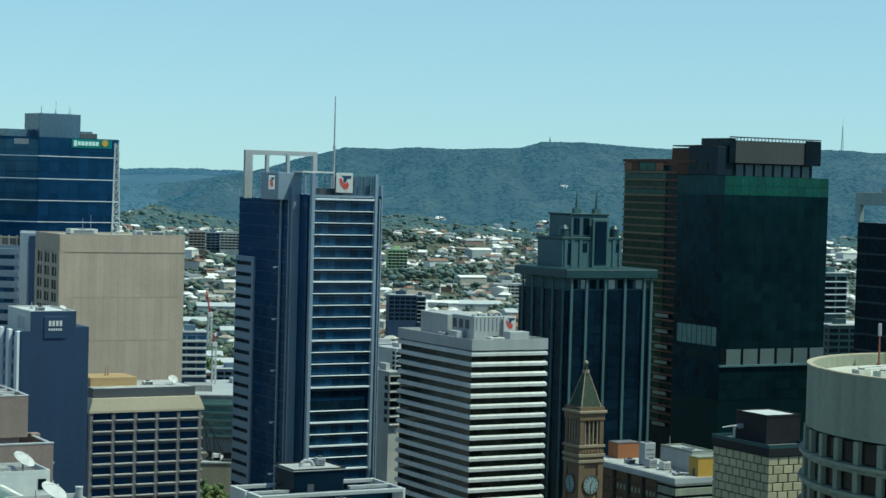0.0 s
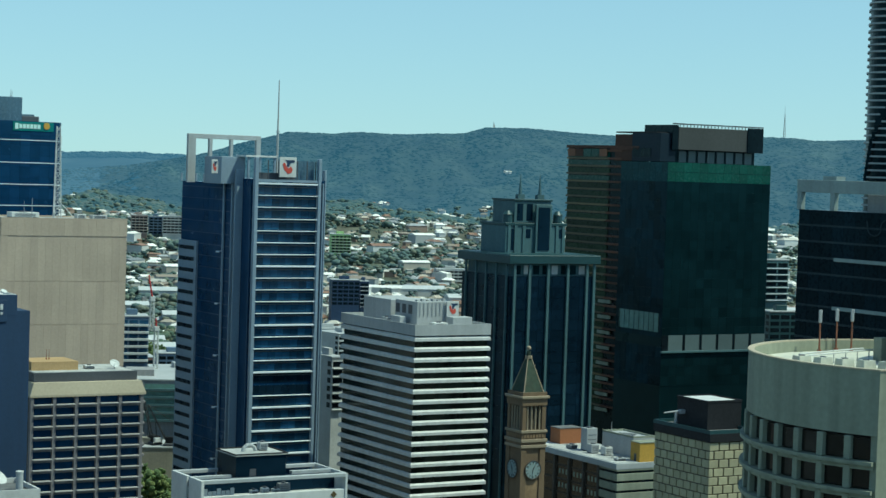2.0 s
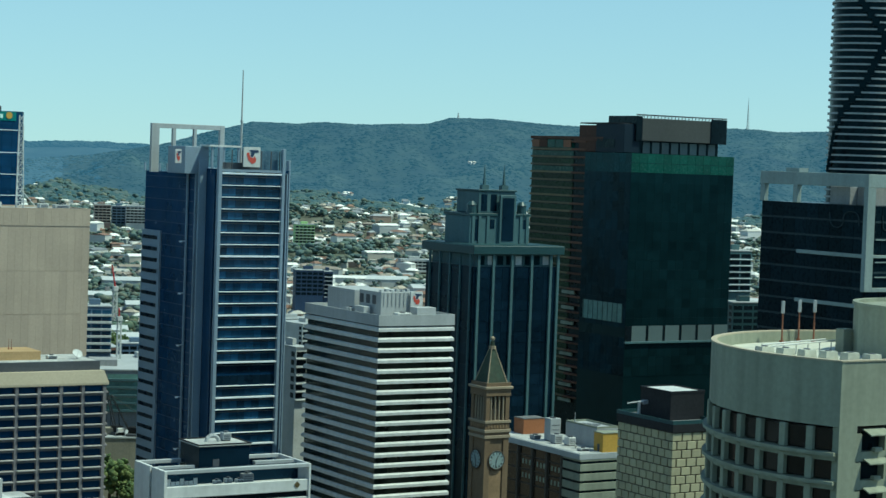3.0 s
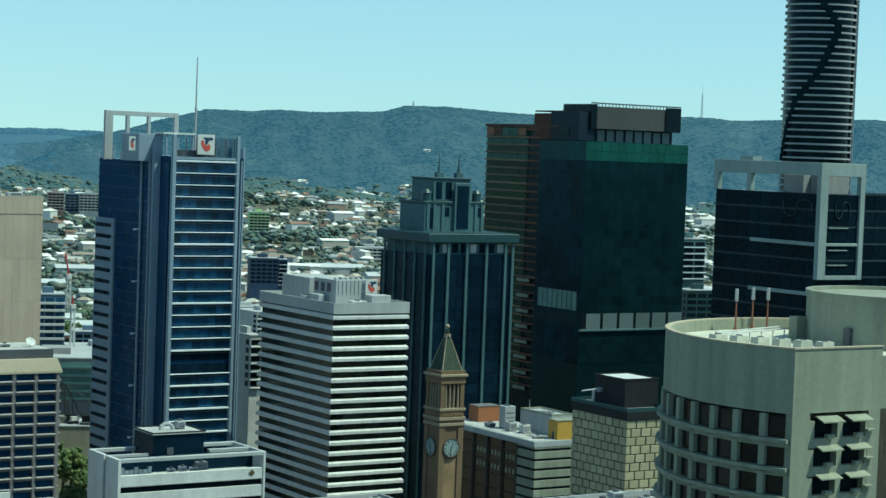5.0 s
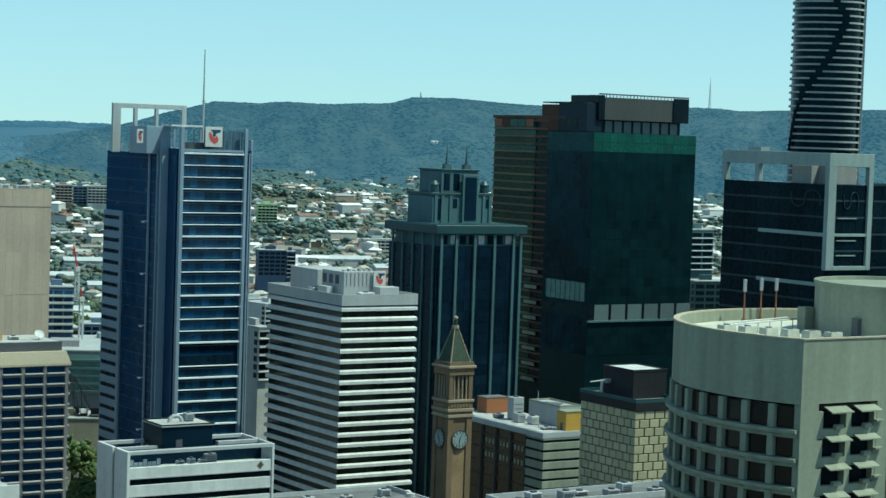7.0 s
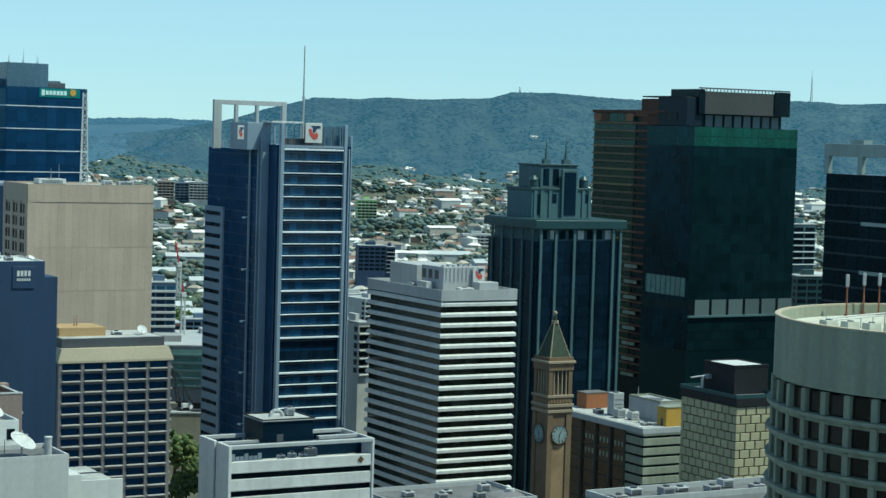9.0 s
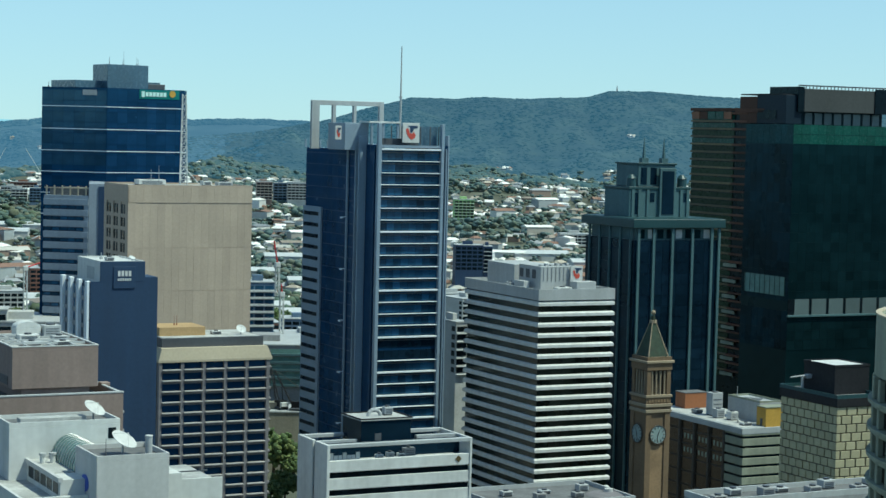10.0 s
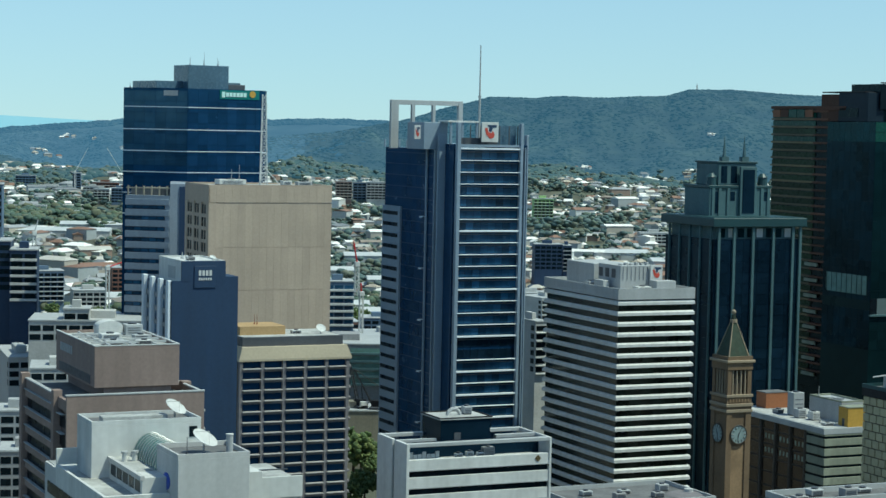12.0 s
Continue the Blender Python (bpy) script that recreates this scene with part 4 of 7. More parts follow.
def low_white_office():
    t = thing("office_block", place(-15.1, 379.7, 0, GRID), "low white office block with horizontal bands and roof well", "building")
    w, d = 31.8, 14.6
    piece("core", t, M_DARK_GLASS, 0.6, w - 0.4, 0.7, d - 0.4, 0, 72.6, label="dark recessed glazing")
    for k in range(22):
        z = 73.2 - 3.48 * k
        if z < 3:
            break
        piece("band", t, M_WHITE, 0.5, w - 0.3, 0.0, 0.9, z - 2.1, z, 0.06, "white concrete spandrel band")
        piece("band_lip", t, M_LIGHT_GREY, 0.5, w - 0.3, -0.15, 0.0, z - 2.25, z - 2.05)
        for j in range(10):
            piece("pane", t, M_DARK_GLASS, 0.7 + j * 3.1, 3.7 + j * 3.1, 0.6, 0.7, z - 3.4, z - 2.15)
    piece("end_wall", t, M_WHITE, -0.05, 0.6, -0.2, 6.0, 0, 76.4, 0.05, "white end wall")
    piece("end_wall", t, M_WHITE, -0.05, 0.6, 7.0, d, 0, 76.4, 0.05)
    piece("end_slot", t, M_DARK_GLASS, 0.3, 0.7, 6.0, 7.0, 0, 75.6)
    piece("end_wall", t, M_WHITE, w - 0.4, w + 0.1, -0.2, d, 0, 76.4, 0.05)
    piece("top_beam", t, M_LIGHT_GREY, 0.6, w - 0.4, -0.2, 1.2, 75.7, 76.4, 0.05)
    piece("back_beam", t, M_LIGHT_GREY, 0.6, w - 0.4, d - 1.2, d, 75.7, 76.4, 0.05)
    piece("cross_beam", t, M_LIGHT_GREY, 0.6, 9, 5.6, 6.6, 75.7, 76.3)
    piece("cross_beam", t, M_LIGHT_GREY, 22.5, w - 0.4, 6.2, 7.4, 75.7, 76.3)
    piece("well_back", t, M_BLACK_BLUE, 0.6, w - 0.4, 4.6, 5.0, 72.6, 75.9, label="dark recessed roof wall")
    piece("well_floor", t, M_ROOF, 0.6, w - 0.4, 0.8, 4.6, 72.6, 72.7)
    piece("roof_deck", t, M_ROOF_DARK, 0.6, w - 0.4, 5.0, d - 1.2, 74.2, 74.4)
    p = thing("plant_room", at(t, 9.5, 4.9, 74.4), "dark blue plant room with flat pale roof", "plant room")
    piece("housing", p, M_BLACK_BLUE, 0, 11, 0, 9, 0, 5.6, 0.05)
    piece("roof", p, M_ROOF, -0.3, 11.3, -0.3, 9.3, 5.6, 5.85, 0.04)
    parapet(p, M_BRONZE_DARK, -0.3, 11.3, -0.3, 9.3, 5.85, 6.1, 0.2)
    piece("hatch", p, M_DARK_GREY, 3, 4.4, -0.06, 0.1, 1, 3)
    roof_unit(at(p, 7, 4, 5.85), 1.8, 1.6, 1.7, M_LIGHT_GREY)
    duct = thing("curved_duct", at(p, 3.4, 3.6, 5.85), "pale curved ventilation duct on a roof", "duct")
    for i in range(6):
        a, b = radians(30 * i), radians(30 * (i + 1))
        rod("duct_segment", duct, M_LIGHT_GREY, (1.4 - 1.4 * math.cos(a), 0.8, 1.3 * math.sin(a)), (1.4 - 1.4 * math.cos(b), 0.8, 1.3 * math.sin(b)), 0.4, sides=8)
    for i in range(3):
        roof_unit(at(t, 11.5 + i * 2.4, 1.6, 72.7), 1.5, 1.2, 1.0 + 0.3 * (i % 2), M_WHITE, "small white condenser unit on a roof")
    for i in range(7):
        q = thing("roof_panel", at(t, 1.2 + i * 0.95, 1.4, 72.7), "small white leaning roof panel", "panel", "roof panels")
        piece("sheet", q, M_WHITE, 0, 0.8, 0, 0.15, 0, 1.3 + 0.5 * (i % 3 == 0))
        piece("foot", q, M_STEEL, 0.1, 0.7, 0.15, 0.6, 0, 0.15)
    roof_unit(at(t, 17.6, 1.6, 72.7), 2.4, 1.4, 2.0, M_GREY)
    bm = bmesh.new()
    prism(bm, [(0, -0.7), (0.7, 0), (0, 0.7), (-0.7, 0)], 0, 0.1)
    bmesh.ops.transform(bm, matrix=Matrix.Translation((28.9, -0.02, 72.2)) @ Matrix.Rotation(radians(90), 4, 'X'), verts=bm.verts)
    part("diamond_emblem", bm, M_GOLD, t, "small gold diamond emblem")
    return t


low_white_office()


def canopy_tower():
    """Dark glass tower with pale mullions, an overhanging roof and a stepped crown with two spires."""
    t = thing("office_tower", place(79.5, 695.5, 0, GRID), "dark glass tower with teal canopy and stepped crown", "tower")
    w, d = 39.6, 36.3
    piece("body", t, M_BLACK_BLUE, 1.4, w - 1.6, 1.6, d - 1.5, 0, 100.8, label="very dark curtain wall")
    piece("top_storey", t, M_TEAL_PALE, 3, w - 3, 3, d - 3, 100.8, 105.2)
    piece("canopy", t, M_TEAL_CLAD, 0, w, 0, d, 105.3, 108.4, 0.15, "teal metal roof canopy")
    piece("canopy_deck", t, M_TEAL_CLAD, 0.6, w - 0.6, 0.6, d - 0.6, 108.4, 108.6)
    for x in (3.0, 9.4, 17.4, 26.0, 34.4, 37.6):
        piece("mullion", t, M_TEAL_PALE, x - 0.55, x + 0.55, 0.8, 1.6, 0, 105.3, 0.08, "pale teal full-height mullion")
    for y in (3.5, 10.5, 17.5, 24.5, 31.5):
        piece("mullion", t, M_TEAL_PALE, 0.7, 1.4, y - 0.4, y + 0.4, 0, 105.3, 0.08)
    for k in range(18):
        z = 100.4 - 3.9 * k
        for j in range(6):
            piece("pane", t, M_BLACK_BLUE, 1.6 + 6 * j, 7.5 + 6 * j, 1.5, 1.6, z - 3.7, z)
        for j in range(4):
            piece("pane", t, M_BLACK_BLUE, 1.3, 1.4, 4.0 + 7 * j, 10.0 + 7 * j, z - 3.7, z)
    for j in range(8):
        piece("soffit_window", t, M_WHITE if j % 3 == 1 else M_TEAL_GLASS, 4 + j * 4, 6.6 + j * 4, 2.9, 3.05, 101.4, 104.6)
    # crown
    piece("crown_base", t, M_TEAL_PALE, 7.2, 33.6, 15, 32, 108.4, 118.6, 0.2, "pale teal stepped crown")
    piece("crown_ledge", t, M_TEAL_CLAD, 6.8, 34.0, 14.6, 32.4, 118.6, 119.6, 0.1)
    piece("crown_top", t, M_TEAL_PALE, 11.4, 27.6, 16, 31, 119.6, 127.6, 0.2)
    piece("crown_cap", t, M_TEAL_CLAD, 11.0, 28.0, 15.6, 31.4, 127.6, 128.3, 0.1)
    piece("centre_frame", t, M_TEAL_PALE, 19.8, 26.8, 14.0, 15.0, 108.4, 126.4, 0.1)
    piece("centre_glass", t, M_BLACK_BLUE, 20.8, 25.8, 13.8, 14.05, 109.6, 125.4)
    for x in (8.2, 11.0, 14.6, 29.2, 32.0):
        piece("crown_pilaster", t, M_TEAL_PALE, x, x + 1.2, 14.6, 15, 108.4, 118.6)
    for x in (9.6, 16.2, 30.4):
        piece("crown_window", t, M_BLACK_BLUE, x, x + 1.9, 14.9, 15.1, 114.0 if x > 12 else 109.5, 117.4)
    for x in (12.6, 16.8):
        piece("crown_window", t, M_BLACK_BLUE, x, x + 2.6, 15.9, 16.1, 120.4, 126.6)
    for x in (9.2, 31.2):
        rod("corner_turret", t, M_TEAL_CLAD, (x, 17, 119.6), (x, 17, 122.6), 1.9, 1.7, 12)
        rod("turret_cap", t, M_TEAL_CLAD, (x, 17, 122.6), (x, 17, 124.0), 2.0, 0.8, 12)
    for x in (15.0, 23.6):
        piece("spire_base", t, M_TEAL_PALE, x - 1.4, x + 1.4, 17, 19, 128.3, 130.0)
        rod("spire", t, M_TEAL_PALE, (x, 18, 130.0), (x, 18, 137.5), 0.75, 0.1, 6)


M_TEAL_CLAD = material("teal_metal_cladding", (0.018, 0.052, 0.058), 0.45, vary=0.12)
M_TEAL_PALE = material("pale_teal_stone", (0.068, 0.128, 0.138), 0.6, vary=0.15, streak=0.15)
canopy_tower()


def dark_tower():
    t = thing("office_tower", place(148.9, 765.7, 0, GRID), "very dark green glass office tower with roof screen", "tower")
    w, d = 52.3, 31.4
    piece("body", t, M_TEAL_GLASS, 0.1, w - 0.1, 0.1, d, 0, 143.9, label="very dark green glass")
    rows = [(144.0 - 3.86 * k) for k in range(23)]
    for k, z in enumerate(rows):
        if k == 18:
            continue
        for j in range(13):
            piece("pane", t, M_SCREEN if k < 2 else M_TEAL_GLASS, 0.05 + j * 4.02, 4.0 + j * 4.02, 0.0, 0.12, z - 3.8, z)
        for j in range(8):
            piece("pane", t, M_SIDE_TEAL if k < 2 else M_SIDE_GLASS, 0.0, 0.12, 0.05 + j * 3.92, 3.9 + j * 3.92, z - 3.8, z)
        piece("floor_line", t, M_TEAL_GLASS, 0.05, w - 0.05, -0.04, 0.02, z - 3.84, z - 3.68)
    # pale double-height band
    piece("band_recess", t, M_DARK_GLASS, 0.2, w - 0.2, -0.1, 0.1, 69, 75.4)
    piece("band_ledge", t, M_TEAL_PALE, -0.3, w, -0.9, 0.1, 68.4, 69.2, 0.05)
    for j in range(6):
        piece("band_panel", t, M_SCREEN_GREY, 3.2 + j * 8.4, 10.2 + j * 8.4, -0.3, -0.1, 69.2, 75.4, label="pale grey translucent panel")
    # pale band paints the teal reflections seen on the side glass
    piece("lobby_glass", t, M_GREEN_GLASS, -0.1, 0.0, 2, 29, 76.5, 84.0, label="pale glazing band painted as a reflection")
    for j in range(9):
        piece("lobby_mullion", t, M_TEAL_GLASS, -0.16, -0.1, 2 + 3.3 * j, 2.3 + 3.3 * j, 76.5, 84)
    # roof screen and plant
    piece("roof_screen", t, M_SCREEN_BROWN, 8.6, 51.0, 5, 24, 149.2, 158.2, 0.1, "grey brown louvred roof screen")
    piece("screen_end", t, M_DARK_GLASS, 5.6, 8.6, 5, 24, 149.0, 159.0, 0.1)
    piece("screen_end", t, M_DARK_GLASS, 43.5, 51.6, 4.6, 5, 149.0, 159.0, 0.05)
    piece("screen_beam", t, M_DARK_GREY, 5.6, 51.6, 4.7, 5.3, 159.2, 159.7)
    for j in range(24):
        piece("screen_post", t, M_DARK_GREY, 9 + j * 1.75, 9.25 + j * 1.75, 4.8, 5.1, 158.2, 159.2)
    piece("upper_recess", t, M_DARK_GLASS, 8, 50, 8, 22, 143.9, 149.2)
    for j in range(8):
        piece("recess_panel", t, M_SCREEN_GREY, 11 + j * 4.8, 14.6 + j * 4.8, 7.6, 8, 144.2, 148.8)
    piece("plant_block", t, M_PLANT_BLUE, 0.4, 8, 6, 25, 144.2, 155.6, 0.1, "dark slate blue plant block")
    piece("plant_block", t, M_BRONZE, 0.6, 8, 25.2, 37, 144.2, 155.0, 0.1, "bronze clad plant block")
    piece("plant_roof", t, M_BRONZE_DARK, 0.2, 8.2, 8, 36, 155.6, 156.1)
    piece("plant_opening", t, M_DARK_GLASS, 0.2, 0.45, 12, 24, 146, 149.5)
    piece("plant_ledge", t, M_BRONZE, 0.2, 8.2, 20, 40, 148.6, 150.2, 0.05)
    # louvred side wing in gold and red
    piece("wing", t, M_DARK_GLASS, 2, 14, 31.5, 72.5, 0, 149.2)
    for k in range(34):
        z = 148.6 - 3.2 * k
        piece("louvre", t, M_GOLD, 1.0, 2.2, 42, 72.6, z - 0.8, z, 0.05, "gold metal sunshade louvre")
        piece("glass_strip", t, M_SCREEN if k < 4 and k != 2 else M_GREEN_SIDE, 1.7, 2.05, 42, 72.5, z - 3.1, z - 1.15)
        piece("red_louvre", t, M_BRONZE, 0.4, 2.2, 31.8, 41.6, z - 0.8, z, 0.05, "bronze metal balcony ledge")
        # cream patches paint balcony fronts as catching the light
        if k > 17 and k % 2:
            piece("lit_balcony", t, M_CREAM, 1.0, 1.6, 37, 46, z - 2.6, z - 1.2)
    for j, mat in enumerate((M_ORANGE_DULL, M_SCREEN, M_SCREEN, M_BRONZE, M_ORANGE_DULL)):
        piece("cap_panel", t, mat, 0.8, 1.0, 43 + j * 5.8, 48.4 + j * 5.8, 145.8, 148.9)
    piece("wing_cap", t, M_BRONZE, 0.6, 14, 31.5, 72.6, 149.2, 150.4)
    antennas = ((12, 12, 159), (30, 14, 159))
    for x, y, z in antennas:
        p = t.matrix_world @ Vector((x, y, 158.2))
        antenna(p.x, p.y, p.z, 2.0, 0.12)


# side copies of the front screen and glass, toned bluer for the shaded face
M_SIDE_TEAL = material("shaded_side_screen", (0.010, 0.038, 0.045), 0.25, vary=0.2, piece_vary=0.2, spec=0.15, gloss=(0.1, 0.7, 0.9))
M_SIDE_GLASS = material("shaded_side_glass", (0.005, 0.016, 0.024), 0.3, vary=0.4, coarse=0.03, fine=0.15, piece_vary=0.4, spec=0.10, gloss=(0.1, 0.7, 1.0))
M_PLANT_BLUE = material("slate_blue_plant_cladding", (0.012, 0.022, 0.034), 0.5, vary=0.2, spec=0.15)
M_SCREEN = material("green_translucent_screen", (0.014, 0.070, 0.054), 0.25, vary=0.15, piece_vary=0.15, spec=0.2)
M_SCREEN_GREY = material("grey_translucent_panel", (0.10, 0.13, 0.13), 0.4, vary=0.1, piece_vary=0.15)
M_SCREEN_BROWN = material("grey_brown_louvres", (0.050, 0.052, 0.050), 0.7, vary=0.12)
M_GREEN_SIDE = material("olive_glass", (0.018, 0.036, 0.017), 0.3, vary=0.3, piece_vary=0.4, spec=0.12)
M_ORANGE_DULL = material("dull_orange_panel", (0.20, 0.075, 0.03), 0.6, vary=0.15)
M_BRONZE = material("bronze_metal", (0.105, 0.046, 0.028), 0.6, vary=0.25, piece_vary=0.4, spec=0.2)
dark_tower()


def curl_tower():
    """Dark glass office with a pale portal frame over its corner."""
    t = thing("office_tower", place(168.5, 525.7, -20.7, GRID) @ Matrix.Scale(1.15, 4), "dark glass office tower with pale grey portal frame", "tower")
    w, d = 14.2, 38.0
    piece("body", t, M_DARK_GLASS, 0.2, 46, 0.2, d, 0, 131, label="very dark glass body")
    for k in range(22):
        z = 131 - 4.05 * k
        piece("floor_line", t, M_SLATE, 0.0, 0.2, 0.2, d, z - 4.05, z - 3.6)
        piece("floor_line", t, M_SLATE, 0.2, 46, 0.0, 0.2, z - 4.05, z - 3.6)
        for j in range(9):
            piece("pane", t, M_DARK_BLUE, 0.05, 0.2, 0.4 + 4.2 * j, 4.5 + 4.2 * j, z - 3.55, z - 0.05)
        for j in range(10):
            piece("pane", t, M_DARK_BLUE, 0.4 + 4.5 * j, 4.8 + 4.5 * j, 0.05, 0.2, z - 3.55, z - 0.05)
    for z in (118.9, 106.8):
        piece("pale_ledge", t, M_PORTAL, -0.5, 0.1, 0.2, 24, z - 0.45, z + 0.45, 0.05, "pale grey ledge")
        piece("pale_ledge", t, M_PORTAL, 1.2, 13.4, -0.4, 0.0, z - 0.35, z + 0.35, 0.05)
    # frame
    piece("frame_beam", t, M_PORTAL, -0.6, 0.9, 0.9, d + 0.6, 135.4, 138.6, 0.08, "pale grey portal beam")
    piece("frame_beam", t, M_PORTAL, -0.6, 14.2, -0.6, 0.9, 135.4, 138.6, 0.08)
    for x, y, z0 in ((-0.6, d - 1.2, 131), (-0.6, 24.4, 131)):
        piece("frame_post", t, M_PORTAL, x, x + 1.4, y, y + 1.6, z0, 135.4, 0.06)
    piece("frame_post", t, M_PORTAL, -0.6, 2.0, -0.6, 0.8, 110.4, 135.4, 0.08)
    piece("frame_post", t, M_PORTAL, 12.6, 14.2, -0.6, 0.8, 110.4, 135.4, 0.08)
    piece("frame_sill", t, M_PORTAL, 2.0, 12.6, -0.6, 0.8, 110.4, 111.4, 0.06)
    for z in (122.8, 117.4, 113.8):
        piece("shelf", t, M_PORTAL, 3.0, 9.4, -0.3, 0.1, z, z + 0.25)
    piece("plant_room", t, M_GREY, 6, 13, 4, 12, 131, 135.6, 0.1)
    piece("plant_room", t, M_GREY, 3.5, 10, 10, 17, 131, 135.4, 0.1)
    piece("roof_edge", t, M_SLATE, 14.2, 46, 0, 0.6, 131, 131.6)
    piece("roof_hut", t, M_PORTAL, 3, 6, 28, 33, 138.6, 139.6)
    # plain curled emblem on both fronts
    for side in (0, 1):
        bm = bmesh.new()
        path = [(-2.6, 1.4)] + [(-1.2 + 1.2 * math.cos(radians(a)), -0.6 + 1.6 * math.sin(radians(a))) for a in range(180, 361, 30)]
        path += [(1.4 - 1.4 * math.cos(radians(a)), 0.4 + 1.5 * math.sin(radians(a))) for a in range(0, 181, 30)] + [(2.9, -1.6)]
        for a, b in zip(path, path[1:]):
            tube(bm, (a[0], 0, a[1]), (b[0], 0, b[1]), 0.14, sides=5)
        if side:
            m = Matrix.Translation((7.2, -0.1, 127.4)) @ Matrix.Diagonal((0.9, 1, 1, 1))
        else:
            m = Matrix.Translation((-0.1, 8.0, 127.6)) @ Matrix.Rotation(radians(-90), 4, 'Z') @ Matrix.Diagonal((1.9, 1, 1, 1))
        bmesh.ops.transform(bm, matrix=m, verts=bm.verts)
        part("curl_emblem", bm, M_SLATE, t, "curled line emblem")


M_SLATE = material("slate_metal", (0.028, 0.044, 0.052), 0.55, vary=0.15, spec=0.2)
M_PORTAL = material("pale_grey_green_cladding", (0.27, 0.32, 0.305), 0.6, vary=0.1, streak=0.12)
M_DARK_BLUE = material("blue_black_glass", (0.004, 0.009, 0.014), 0.3, spec=0.10, gloss=(0.2, 0.7, 1.0), vary=0.3, piece_vary=0.4, coarse=0.05)
curl_tower()


def slender_tower():
    """Residential tower of oval plan with white balcony slabs and a dark zigzag up its face."""
    t = thing("residential_tower", pose(271.4, 858.2, 0, 0, 0, -17), "slender residential tower with white balcony slab edges", "tower")
    a, b = 16.0, 17.0

    def oval(sx, sy):
        return [(sx * abs(math.cos(q)) ** 0.75 * (1 if math.cos(q) >= 0 else -1), sy * abs(math.sin(q)) ** 0.75 * (1 if math.sin(q) >= 0 else -1)) for q in [2 * math.pi * i / 40 for i in range(40)]]

    solid("core", t, M_DARK_GLASS, oval(a - 0.9, b - 0.9), 0, 248)
    bm0 = bmesh.new()
    prism(bm0, oval(a, b), -0.38, 0.38)
    slab = bpy.data.meshes.new("balcony_slab")
    bm0.to_mesh(slab)
    bm0.free()
    slab.materials.append(M_LIGHT_GREY)
    for k in range(81):
        z = 141.0 + 3.08 * (k - 45)
        if 0 < z < 249:
            ob = new("balcony_slab", slab)
            ob.parent = t
            ob.location = (0, 0, z)
    piece("side_blade", t, M_LIGHT_GREY, a - 0.8, a + 0.5, -6, 6, 0, 249, 0.1, "grey concrete side blade")
    # dark zigzag recess panels, one to a storey
    track = [(141, -14.6), (156, -12.8), (166, -9.6), (180, 0.3), (197, 7.6), (200, 7.4), (206, 3), (210, 0), (225, -10), (249, 6)]
    for k in range(36):
        z = 141.0 + 3.08 * k
        x = float(np.interp(z, [q for q, _ in track], [r for _, r in track]))
        y = -b * (max(1 - (abs(x) / a) ** 2.67, 0)) ** (1 / 2.67)
        wd = 3.2 if z > 165 else 1.8
        piece("zigzag_panel", t, M_DARK_GLASS, x - wd / 2, x + wd / 2, y - 0.5, y + 2.2, z - 1.6, z + 1.5)
    return t


slender_tower()


